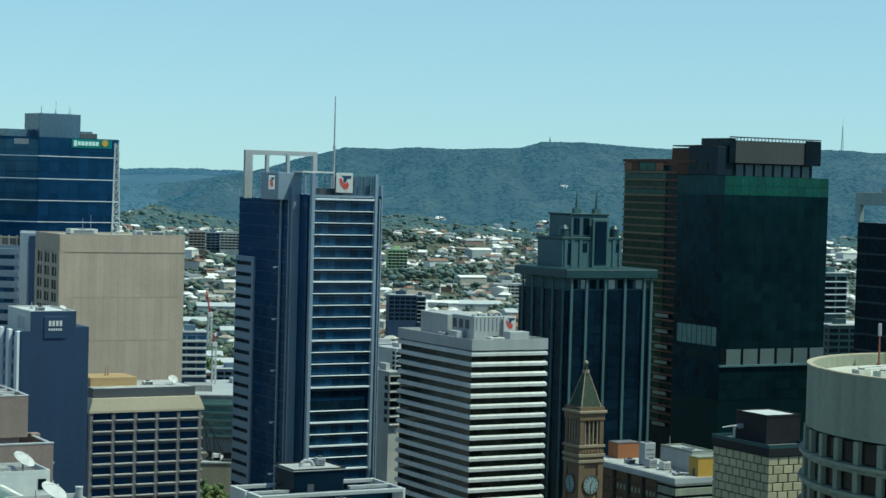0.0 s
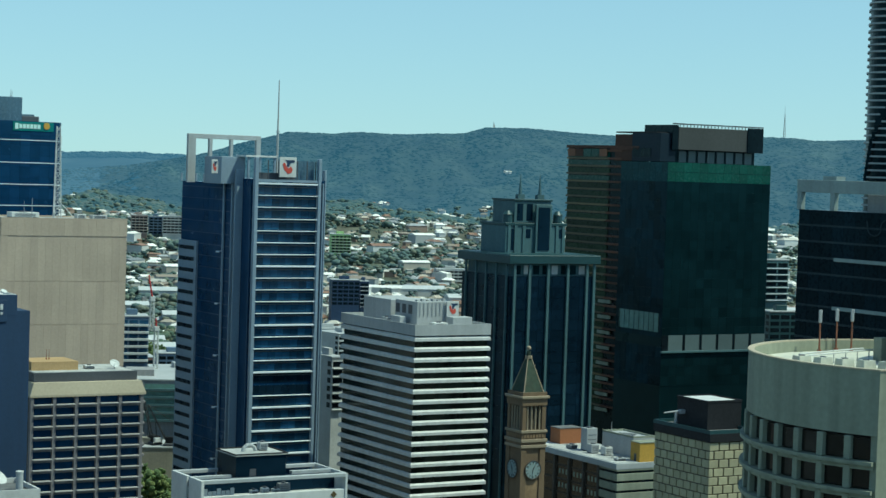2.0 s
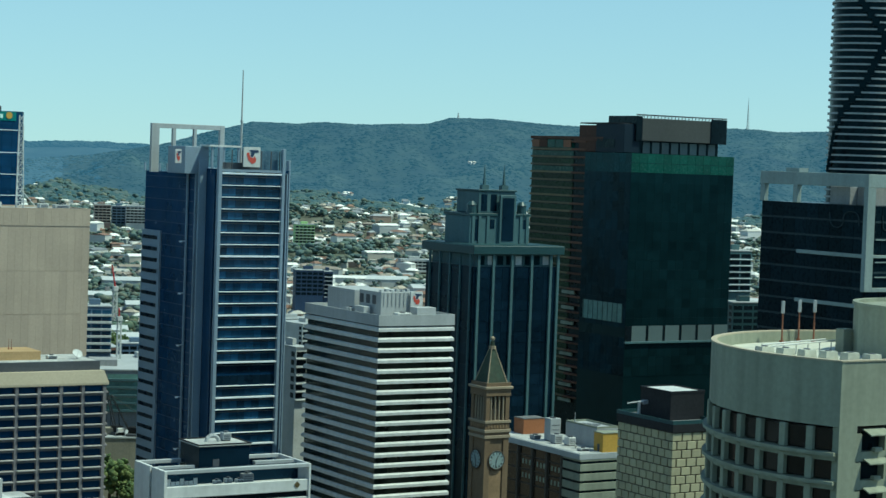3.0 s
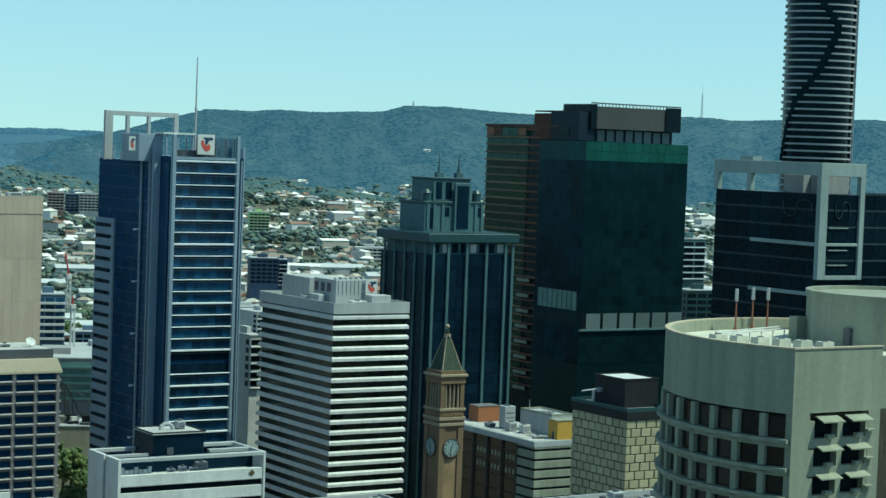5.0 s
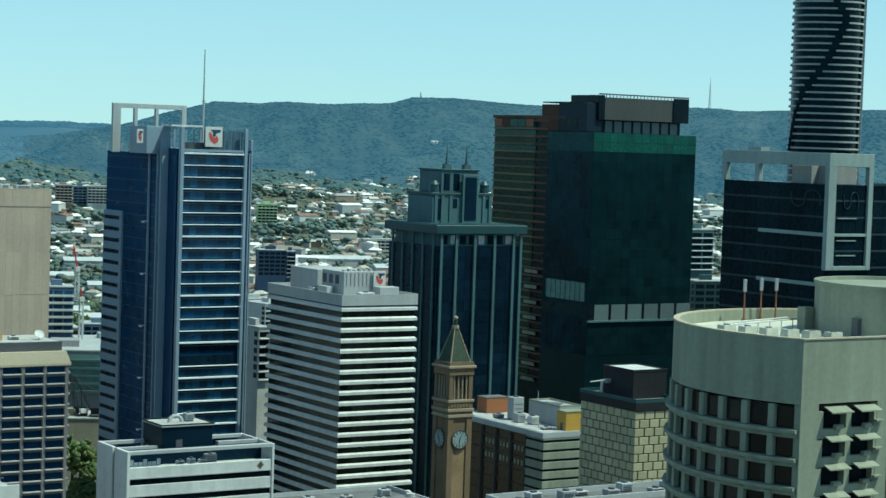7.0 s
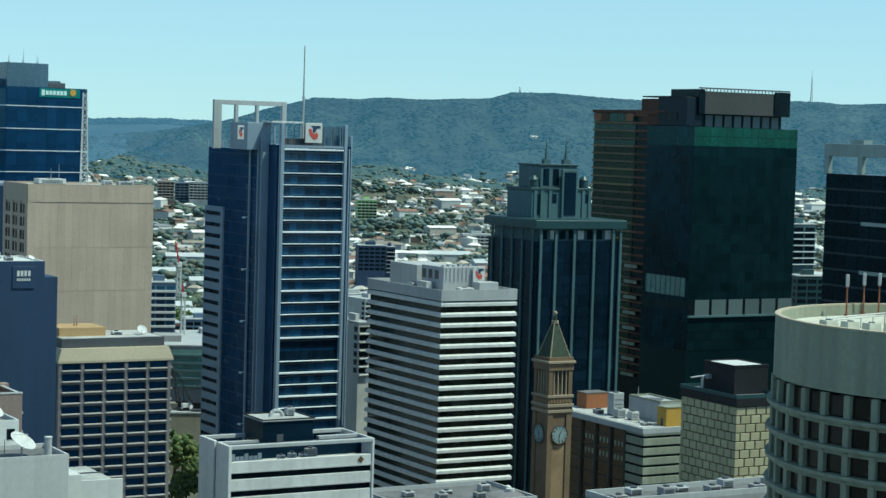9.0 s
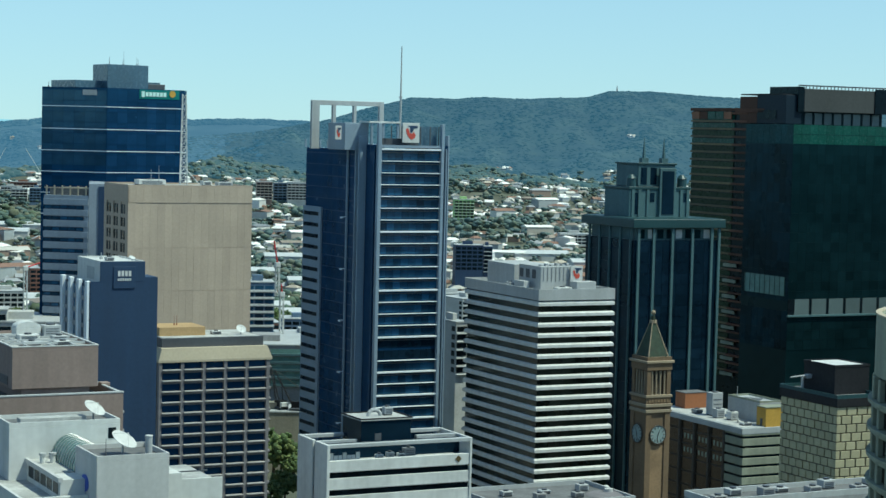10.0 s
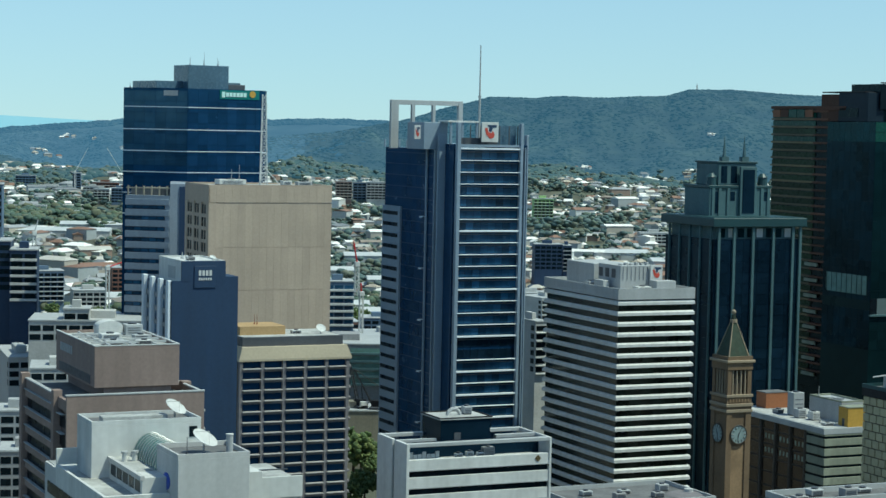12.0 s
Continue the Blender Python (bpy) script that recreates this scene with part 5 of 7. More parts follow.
def clock_tower():
    t = thing("clock_tower", place(61.3, 496.2, 0, GRID), "sandstone clock tower with copper pyramid roof", "clock tower")
    w = 7.4
    c = w / 2
    piece("shaft", t, M_SANDSTONE, 0.35, w - 0.35, 0.35, w - 0.35, 0, 67.6, label="plain sandstone shaft")
    for x in (0, w - 1.7):
        for y in (0, w - 1.7):
            piece("corner_pier", t, M_SANDSTONE, x, x + 1.7, y, y + 1.7, 0, 67.5, 0.05)
    for z0, z1, o in ((67.5, 68.3, 0.25), (69.0, 69.8, 0.35), (71.4, 72.1, 0.3)):
        piece("string_course", t, M_SANDSTONE_PALE, -o, w + o, -o, w + o, z0, z1, 0.08)
    piece("frieze", t, M_SANDSTONE, -0.05, w + 0.05, -0.05, w + 0.05, 68.3, 69.0)
    piece("frieze", t, M_SANDSTONE, 0, w, 0, w, 69.8, 71.4)
    for i in range(7):
        piece("frieze_block", t, M_SANDSTONE_RED, 0.7 + i * 0.9, 1.2 + i * 0.9, -0.15, 0.05, 70.2, 71.0)
        piece("frieze_block", t, M_SANDSTONE_RED, -0.15, 0.05, 0.7 + i * 0.9, 1.2 + i * 0.9, 70.2, 71.0)
    # belfry with columns
    piece("belfry_core", t, M_DARK_STONE, 1.3, w - 1.3, 1.3, w - 1.3, 72.1, 78.6, label="dark belfry behind the columns")
    for x in (0.1, w - 1.3):
        for y in (0.1, w - 1.3):
            piece("belfry_pier", t, M_SANDSTONE, x, x + 1.2, y, y + 1.2, 72.1, 78.6, 0.05)
    for i in range(4):
        q = 1.85 + i * 1.24
        rod("column", t, M_SANDSTONE_PALE, (q, 0.55, 72.1), (q, 0.55, 78.2), 0.3, 0.25, 10)
        rod("column", t, M_SANDSTONE_PALE, (0.55, q, 72.1), (0.55, q, 78.2), 0.3, 0.25, 10)
    piece("entablature", t, M_SANDSTONE, -0.1, w + 0.1, -0.1, w + 0.1, 78.4, 80.2, 0.05)
    piece("cornice", t, M_SANDSTONE_PALE, -0.55, w + 0.55, -0.55, w + 0.55, 80.2, 80.9, 0.12, "pale stone cornice")
    piece("blocking_course", t, M_SANDSTONE, 0, w, 0, w, 80.9, 81.8)
    # roof
    sq = [(0.75, 0.75), (w - 0.75, 0.75), (w - 0.75, w - 0.75), (0.75, w - 0.75)]
    solid("pyramid_roof", t, M_COPPER, sq, 81.8, 90.2, 0.2, (c, c), "greenish copper pyramid roof")
    for sx, sy in ((1, 1), (1, -1), (-1, 1), (-1, -1)):
        r0, r1 = c - 0.75, (c - 0.75) * 0.2
        rod("roof_rib", t, M_SANDSTONE_PALE, (c + sx * r0, c + sy * r0, 81.8), (c + sx * r1, c + sy * r1, 90.2), 0.2, 0.12, 6)
    rod("lantern", t, M_SANDSTONE_PALE, (c, c, 90.2), (c, c, 91.0), 0.95, 0.95, 8)
    rod("lantern_drum", t, M_COPPER, (c, c, 91.0), (c, c, 92.2), 0.6, 0.5, 8)
    bm = bmesh.new()
    bmesh.ops.create_icosphere(bm, subdivisions=2, radius=0.62, matrix=Matrix.Translation((c, c, 92.9)))
    part("finial_ball", bm, M_SANDSTONE_PALE, t)
    rod("finial_spike", t, M_COPPER, (c, c, 93.4), (c, c, 95.2), 0.14, 0.03, 6)
    # clocks
    for side in (0, 1):
        def turned(x, z, out):
            return (x, -out, z) if side == 0 else (-out, x, z)
        clk = bmesh.new()
        prism(clk, ring_points(0, 0, 2.35, 0, 352.5, 47), 0, 0.15)
        m = Matrix.Translation(turned(c, 61.9, 0.05)) @ (Matrix.Rotation(radians(90), 4, 'X') if side == 0 else Matrix.Rotation(radians(-90), 4, 'Y'))
        bmesh.ops.transform(clk, matrix=m, verts=clk.verts)
        face = part("clock_face", clk, M_CLOCK, t, "pale blue round clock face")
        for i in range(12):
            ang = radians(30 * i)
            bm = bmesh.new()
            tube(bm, turned(c + 1.55 * math.sin(ang), 61.9 + 1.55 * math.cos(ang), 0.22), turned(c + 2.1 * math.sin(ang), 61.9 + 2.1 * math.cos(ang), 0.22), 0.13, sides=4)
            part("hour_mark", bm, M_DARK_GREY, face)
        bm = bmesh.new()
        pts = [(c + 2.4 * math.cos(radians(15 * i)), 61.9 + 2.4 * math.sin(radians(15 * i))) for i in range(25)]
        for p, q in zip(pts, pts[1:]):
            tube(bm, turned(*p, 0.2), turned(*q, 0.2), 0.16, sides=5)
        part("rim", bm, M_DARK_STONE, face)
        for ang, ln, r in ((25, 1.3, 0.16), (190, 1.9, 0.11)):
            bm = bmesh.new()
            tube(bm, turned(c - 0.3 * math.sin(radians(ang)), 61.9 - 0.3 * math.cos(radians(ang)), 0.27), turned(c + ln * math.sin(radians(ang)), 61.9 + ln * math.cos(radians(ang)), 0.27), r, r * 0.5, sides=4)
            part("clock_pointer", bm, M_DARK_GREY, face)
    # recessed panel under each clock
    piece("panel_recess", t, M_SANDSTONE_RED, 1.7, w - 1.7, 0.3, 0.4, 20, 59)
    return t


M_SANDSTONE_PALE = material("pale_sandstone", (0.29, 0.23, 0.155), 0.85, vary=0.12)
M_SANDSTONE_RED = material("warm_sandstone", (0.25, 0.165, 0.09), 0.9, vary=0.15, coarse=0.2)
M_DARK_STONE = material("dark_brown_stone", (0.08, 0.065, 0.05), 0.9, vary=0.2)
M_CLOCK = material("pale_clock_glass", (0.24, 0.30, 0.29), 0.4, vary=0.06)
clock_tower()


def chequer_block():
    """Cream block clad in staggered square panels, dark plant on the roof."""
    t = thing("office_block", place(93.2, 419.8, 0, GRID), "dark block clad in staggered cream square panels", "building")
    w, d = 11.6, 20.0
    # dark core puts the shadow of the panel gaps into colour
    piece("core", t, M_DARK_STONE, 0.3, w - 0.3, 0.3, d - 0.3, 0, 80.6, label="dark backing that paints the panel gaps as shadow")
    for k in range(20):
        z = 80.4 - 1.9 * k
        for j in range(6):
            x = j * 2.8 - (1.4 if k % 2 else 0)
            x0, x1 = max(x, 0.0), min(x + 2.5, w)
            if x1 - x0 > 0.3:
                piece("panel", t, M_CREAM_PANEL, x0, x1, 0.0, 0.35, z - 1.68, z, 0.07)
        for j in range(9):
            y = 0.35 + j * 2.5 - (1.25 if k % 2 else 0)
            y0, y1 = max(y, 0.35), min(y + 2.22, d)
            if y1 - y0 > 0.3:
                piece("panel", t, M_CREAM_PANEL, 0.0, 0.35, y0, y1, z - 1.68, z, 0.07)
    piece("cornice", t, M_BRONZE_DARK, -0.3, w + 0.3, -0.3, d + 0.3, 80.6, 82.4, 0.06, "dark metal roof edge")
    parapet(t, M_TEAL_CLAD, -0.3, w + 0.3, -0.3, d + 0.3, 82.4, 83.2, 0.25)
    piece("roof_deck", t, M_ROOF_DARK, 0, w, 0, d, 82.4, 82.5)
    p = thing("plant_room", at(t, 3.0, 5.0, 82.5), "black plant room with bright flat roof", "plant room")
    piece("housing", p, M_BRONZE_DARK, 0, 9.5, 0, 11, 0, 6.0, 0.05)
    piece("roof", p, M_WHITE, 0.5, 9.0, 0.4, 10.6, 6.0, 6.3, 0.05)
    parapet(p, M_BRONZE_DARK, -0.1, 9.6, -0.1, 11.1, 6.0, 6.5, 0.25)
    jib = thing("roof_crane", at(t, 1.2, 14, 82.5), "small grey building maintenance crane", "crane")
    rod("post", jib, M_STEEL, (0, 0, 0), (0, 0, 3.2), 0.35, sides=8)
    rod("jib", jib, M_STEEL, (1.6, -0.6, 3.4), (-2.6, 1.0, 2.8), 0.28, 0.15, 6)
    piece("counterweight", jib, M_GREY, 0.6, 2.0, -1.0, 0.2, 2.6, 3.6, 0.1)


M_CREAM_PANEL = material("cream_precast_panel", (0.37, 0.335, 0.21), 0.8, vary=0.1, piece_vary=0.12)
chequer_block()


def terrace_office():
    """Concrete office behind the clock tower: dark glazed long side, banded end, crowded roof."""
    t = thing("office_block", place(91.3, 525.1, 0, GRID), "concrete office block with dark glazed side and cluttered roof", "building")
    w, d = 18.0, 44.0
    piece("body", t, M_DARK_STONE, 0.5, w - 0.3, 0.5, d, 0, 58.2, label="dark brown glazed body")
    for k in range(14):
        z = 59.6 - 2.65 * k
        piece("band", t, M_CREAM, 0, w, 0, 1.0, z - 1.95, z, 0.06, "cream concrete spandrel band")
        piece("window_strip", t, M_DARK_GLASS, 0.4, w - 0.2, 0.3, 0.9, z - 2.65, z - 1.95)
        piece("side_band", t, M_CREAM, 0.0, 0.5, 1.0, 8.4, z - 1.95, z, 0.04)
        piece("side_window", t, M_DARK_GLASS, 0.3, 0.55, 1.0, 8.4, z - 2.65, z - 1.95)
    for k in range(9):
        z = 59.6 - 3.9 * k
        for j in range(4):
            piece("side_pane", t, M_BROWN_GLASS, 0.36, 0.5, 9.2 + j * 7.2, 15.2 + j * 7.2, z - 3.8, z - 0.4)
            if k in (1, 2) and j < 3:
                for q in range(3):
                    piece("blind", t, M_CREAM, 0.30, 0.36, 10 + j * 7.2 + q * 1.7, 10.8 + j * 7.2 + q * 1.7, z - 2.6, z - 1.2)
    for j in range(5):
        piece("side_pier", t, M_DARK_STONE, -0.3, 0.5, 8.4 + j * 7.2, 9.2 + j * 7.2, 0, 58.0, 0.06)
    piece("roof_slab", t, M_LIGHT_GREY, -0.4, w + 0.2, -0.1, d, 58.2, 59.8, 0.06)
    piece("roof_deck", t, M_ROOF, 0.2, w - 0.3, 0.6, d - 0.4, 59.8, 59.9)
    piece("plant_room", t, M_LIGHT_GREY, 10.3, 17.6, 7.0, 22, 59.9, 65.4, 0.06, "grey plant room")
    parapet(t, M_CREAM, 10.3, 17.6, 7.0, 22, 65.4, 65.9, 0.3)
    for i in range(5):
        piece("roof_pipe", t, M_STEEL, 11.2 + i * 1.1, 11.5 + i * 1.1, 9 + i, 18 - i, 65.4, 65.75)
    roof_unit(at(t, 5, 22, 59.9), 3.6, 3, 6.5, M_LIGHT_GREY)
    roof_unit(at(t, 3.6, 17.5, 59.9), 2.6, 2.4, 2.6, M_LIGHT_GREY)
    roof_unit(at(t, 5.2, 13, 59.9), 2.4, 2.4, 2.4, M_WHITE)
    roof_unit(at(t, 3, 27, 59.9), 2.4, 2.4, 1.2, M_GREY)
    roof_unit(at(t, 2.5, 3.5, 59.9), 3, 2, 0.8, M_LIGHT_GREY)
    y = thing("stair_house", at(t, 7.6, 0.4, 59.8), "ochre yellow roof stair house", "stair house")
    piece("housing", y, M_YELLOW, 0, 7.0, 0, 4.2, 0, 5.2, 0.05)
    piece("roof", y, M_CREAM, -0.15, 7.15, -0.15, 4.35, 5.2, 5.45)
    piece("door", y, M_DARK_GREY, -0.06, 0.05, 1.4, 2.4, 0, 2.2)
    o = thing("stair_house", at(t, 6.0, 37, 59.9), "orange brick roof stair house", "stair house")
    piece("housing", o, M_ORANGE, 0, 7.5, 0, 5, 0, 4.4, 0.05)
    piece("roof", o, M_ROOF_DARK, -0.1, 7.6, -0.1, 5.1, 4.4, 4.6)
    satellite_dish(at(t, 4.6, 9, 59.9), 0.8, 60, 45)
    p = t.matrix_world @ Vector((12, 20, 65.4))
    antenna(p.x, p.y, p.z, 3.0, 0.15)


M_BROWN_GLASS = material("brown_glass", (0.011, 0.009, 0.007), 0.2, vary=0.3, piece_vary=0.4)
terrace_office()


def round_office():
    """Cream concrete tower with a round back and a flat front, deep window bays and a drum on the roof."""
    t = thing("office_tower", place(73.3, 235.9, 0, GRID), "cream concrete tower with curved side and deep windows", "tower")
    cx, cy, r = 22.7, 12.3, 25.8
    arc = ring_points(cx, cy, r, 20, 208.4, 48)

    def shell(rr, inset=0.0):
        return [(0 + inset, 0 + inset), (15.2 - inset, inset), (15.2 - inset, 3), (44, 3)] + ring_points(cx, cy, rr, 20, 207.5 - inset * 2, 48)

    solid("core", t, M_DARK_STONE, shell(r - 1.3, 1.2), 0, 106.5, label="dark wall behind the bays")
    solid("attic", t, M_CREAM, shell(r), 106.9, 113.4, label="plain cream concrete attic")
    # rim
    bm = bmesh.new()
    inner = ring_points(cx, cy, r - 0.7, 20, 208.4, 48)
    ring_strip(bm, ring_points(cx, cy, r, 20, 208.4, 48), inner, 113.4, 115.0)
    part("rim_parapet", bm, M_CREAM, t)
    bm = bmesh.new()
    ring_strip(bm, ring_points(cx, cy, r + 0.1, 20, 208.4, 48), inner, 115.0, 115.18)
    part("rim_coping", bm, M_TAN, t, "tan coping strip")
    piece("front_parapet", t, M_CREAM, 0, 15.2, 0, 0.6, 113.4, 115.0)
    piece("front_coping", t, M_TAN, -0.1, 15.3, -0.12, 0.7, 115.0, 115.18)
    solid("roof_deck", t, M_WHITE_ROOF, shell(r - 0.75, 0.6), 113.4, 113.5)
    # floors on the curved side
    pitch = 3.6
    for k in range(22):
        z = 107.0 - pitch * (k + 1)
        if z < 2:
            break
        if k < 8:
            bm = bmesh.new()
            i2 = ring_points(cx, cy, r - 1.2, 96, 207.6, 44)
            ring_strip(bm, ring_points(cx, cy, r + 0.75, 96, 207.6, 44), i2, z - 0.15, z + 0.3)
            ring_strip(bm, ring_points(cx, cy, r + 0.15, 96, 207.6, 44), i2, z - 0.75, z - 0.152)
            part("ring_ledge", bm, M_CREAM, t, "curved cream concrete ledge")
            for j in range(13):
                ang = 208.7 - 8.9 * (j + 1)
                ca, sa = math.cos(radians(ang)), math.sin(radians(ang))
                mm = Matrix.Translation((cx + (r - 0.2) * ca, cy + (r - 0.2) * sa, z + pitch / 2)) @ Matrix.Rotation(radians(ang), 4, 'Z')
                key = "round_pier"
                if key not in SHARED:
                    b2 = bmesh.new()
                    chamfered(b2, 0.9, 0.95, pitch - 0.6, 0.1)
                    me = bpy.data.meshes.new("pier")
                    b2.to_mesh(me)
                    b2.free()
                    me.materials.append(M_CREAM)
                    SHARED[key] = me
                    b2 = bmesh.new()
                    box(b2, -0.08, 0.08, -1.62, 1.62, -1.25, 1.25)
                    me = bpy.data.meshes.new("window")
                    b2.to_mesh(me)
                    b2.free()
                    me.materials.append(M_BROWN_GLASS)
                    SHARED["round_window"] = me
                ob = new("pier", SHARED[key])
                ob.parent, ob.matrix_local = t, mm
                am = radians(ang + 4.45)
                ob = new("window", SHARED["round_window"])
                ob.parent = t
                ob.matrix_local = Matrix.Translation((cx + (r - 0.6) * math.cos(am), cy + (r - 0.6) * math.sin(am), z + 1.75)) @ Matrix.Rotation(am, 4, 'Z')
        # flat front
        piece("front_spandrel", t, M_CREAM, 3.0, 13.2, 0.0, 1.2, z - 0.95, z + 0.25)
        for j in range(2):
            x = 4.0 + j * 5.0
            piece("front_window", t, M_DARK_GLASS, x, x + 3.6, 0.9, 1.05, z + 0.25, z + 2.6)
            bm = bmesh.new()
            prism(bm, [(x + 0.2, -1.3), (x + 3.9, -1.3), (x + 3.9, 0.3), (x + 0.2, 0.3)], z + 2.35, z + 2.5)
            for v in bm.verts:
                v.co.z += (v.co.y + 1.3) * 0.38
            part("window_hood", bm, M_CREAM, t, "sloping cream concrete hood")
            piece("window_sill", t, M_CREAM, x + 1.7, x + 3.0, -0.5, 0.2, z + 0.2, z + 0.75, 0.05)
        for x in (3.0, 7.85, 12.75):
            piece("front_pier", t, M_CREAM, x, x + 0.9, 0.05, 1.2, z - 0.9, z + 2.5)
        piece("corner_ledge", t, M_CREAM, 12.6, 14.0, -0.6, 0.1, z + 0.9, z + 1.15)
    piece("front_side", t, M_CREAM, 0, 3.0, 0, 1.2, 0, 106.9)
    piece("front_side", t, M_CREAM, 13.2, 15.2, 0, 1.2, 0, 106.9)
    piece("return_wall", t, M_CREAM, 15.2, 44, 3, 4.2, 0, 106.9)
    # drum on the roof
    u = thing("roof_drum", t.matrix_world @ Matrix.Translation((32.6, 14.5, 113.5)), "round cream concrete lift housing on the roof", "roof drum")
    bm = bmesh.new()
    prism(bm, ring_points(0, 0, 12.6, 0, 352.5, 47), 0, 6.7)
    part("wall", bm, M_CREAM, u)
    bm = bmesh.new()
    ring_strip(bm, ring_points(0, 0, 12.8, 0, 360, 48), ring_points(0, 0, 12.0, 0, 360, 48), 6.7, 7.2)
    part("rim", bm, M_CREAM, u)
    piece("door", u, M_DARK_GREY, -12.8, -11.2, -3.6, -2.5, 0.2, 2.7, label="dark steel door")
    piece("stub_wall", u, M_CREAM, -12.0, -10.2, 7.4, 9.0, 0, 3.3, 0.05)
    for i, (x, y) in enumerate(((20.7, 34.7), (25.4, 36.4), (27.6, 35.6))):
        p = t.matrix_world @ Vector((x, y, 113.5))
        a = antenna(p.x, p.y, p.z, 6.0, 0.16, M_RUST, "rusty roof mast with pale panel aerial")
        piece("panel_aerial", a, M_LIGHT_GREY, -0.22, 0.22, -0.22, 0.22, 4.4, 6.2, 0.05)
    for i in range(6):
        m = at(t, -1.2 + 1.55 * i, 13.2 - 2.3 * i, 113.5)
        c = thing("condenser_unit", m, "white roof condenser with sloping lid", "condenser", "roof condensers")
        bm = bmesh.new()
        prism(bm, [(-1.1, -0.8), (1.1, -0.8), (1.1, 0.8), (-1.1, 0.8)], 0, 0.7)
        prism(bm, [(-1.1, -0.8), (1.1, -0.8), (1.1, 0.8), (-1.1, 0.8)], 0.7, 2.2, 0.85)
        part("casing", bm, M_CREAM_LIGHT, c)
        rod("fan", c, M_DARK_GREY, (0, 0, 2.2), (0, 0, 2.3), 0.45, sides=10)
    rail = thing("pipe_rail", at(t, 6, 20, 113.5), "white roof pipe rail on short posts", "pipe")
    for j in range(2):
        rod("pipe", rail, M_WHITE, (0, 2 * j, 1.4), (16, 5 + 2 * j, 1.4), 0.12, sides=6)
    for i in range(6):
        rod("post", rail, M_STEEL, (3.0 * i, 0.95 * i, 0), (3.0 * i, 0.95 * i, 1.4), 0.08, sides=5)


M_CREAM_LIGHT = material("pale_cream_metal", (0.52, 0.51, 0.42), 0.6, vary=0.15)
M_WHITE_ROOF = material("white_roof_coating", (0.55, 0.54, 0.45), 0.85, vary=0.1, coarse=0.3)
round_office()

# ---------------------------------------------------------------- blocks beyond the towers
M_PALE_WALL = material("pale_rendered_wall", (0.46, 0.46, 0.44), 0.8, vary=0.12, coarse=0.1)
M_BRICK = material("red_brown_brick", (0.20, 0.10, 0.07), 0.9, vary=0.15)
M_SLATE_BLUE = material("slate_blue_wall", (0.10, 0.15, 0.22), 0.7, vary=0.12)
M_KHAKI = material("khaki_render", (0.30, 0.275, 0.21), 0.9, vary=0.15, streak=0.15)
M_LIME = material("lime_green_cladding", (0.34, 0.52, 0.20), 0.6, vary=0.1)


def apartment_block(name, m, w, d, h, wall, label, floors, cols, balcony=None, slab=None, glass=None, shape="flat"):
    """A block with storeys, windows, balcony slabs and a plant house."""
    t = thing(name, m, label, "building")
    glass = glass or M_DARK_GLASS
    piece("wall", t, wall, 0, w, 0, d, 0, h, 0.05)
    fh = min(3.2, h / max(floors, 1))
    cw, cd = w / cols, 4.5
    for k in range(min(floors, 6)):
        z = h - 0.9 - fh * (k + 1)
        if z < 0.5:
            break
        for j in range(cols):
            piece("window", t, glass, j * cw + cw * 0.08, (j + 1) * cw - cw * 0.08, -0.08, 0.1, z + 0.7, z + fh - 0.5)
        for j in range(1):
            piece("side_window", t, glass, -0.08, 0.1, j * cd + 1, (j + 1) * cd - 0.8, z + 0.7, z + fh - 0.5)
        if balcony:
            piece("balcony", t, balcony, 0.0, w, -1.3, 0.0, z - 0.1, z + (0.9 if slab else 0.25), 0.04)
    piece("roof_edge", t, M_LIGHT_GREY, -0.3, w + 0.3, -0.3, d + 0.3, h, h + 0.6, 0.06)
    piece("roof_house", t, wall, w * 0.3, w * 0.65, d * 0.3, d * 0.6, h + 0.6, h + 3.2, 0.06)
    return t


def by_top(name, x, y, h, w, d, top, wall, label, floors, *more):
    """The same, given the height of its roof above the river."""
    base = ground_height(math.degrees(math.atan2(x, y)), math.hypot(x, y))
    return apartment_block(name, back(x, y, h), w, d, max(top - base, 7), wall, label, min(floors, int((top - base) / 3)), *more)


def back(x, y, h):
    return place(x, y, ground_height(math.degrees(math.atan2(x, y)), math.hypot(x, y)), h)


by_top("apartment_tower", -206, 782, 80, 14, 20, 89, M_NAVY_PAINT, "navy apartment tower beside white balconies", 20, 3)
by_top("apartment_tower", -190.6, 777, 80, 10.5, 18, 86, M_NAVY_PAINT, "apartment tower with stacked white balconies", 24, 2, M_WHITE, True)
by_top("apartment_tower", -233, 900, 80, 8, 14, 108, M_SLATE_BLUE, "slim slate blue tower with pale edges", 26, 2)
by_top("apartment_block", 18.9, 757, 64, 5.0, 20, 64, M_PALE_WALL, "pale grey slab block with small balconies", 18, 1, M_WHITE)
by_top("apartment_block", -74.6, 893, 80, 13.6, 14, 67, M_SLATE_BLUE, "blue glass apartment block with white balconies", 18, 3, M_WHITE, True, M_BLUE_GLASS)
by_top("apartment_block", 240.5, 970, 70, 13.5, 14, 98, M_TEAL_PALE, "pale teal apartment tower with white ledges", 26, 2, M_WHITE_METAL)
by_top("apartment_block", 236, 940, 74, 17, 10, 74, M_TEAL_CLAD, "teal clad apartment block", 18, 3)
by_top("office_block", -162.5, 690, 82, 46, 26, 66.8, M_PALE_WALL, "long low white office block with ribbon windows", 2, 10)
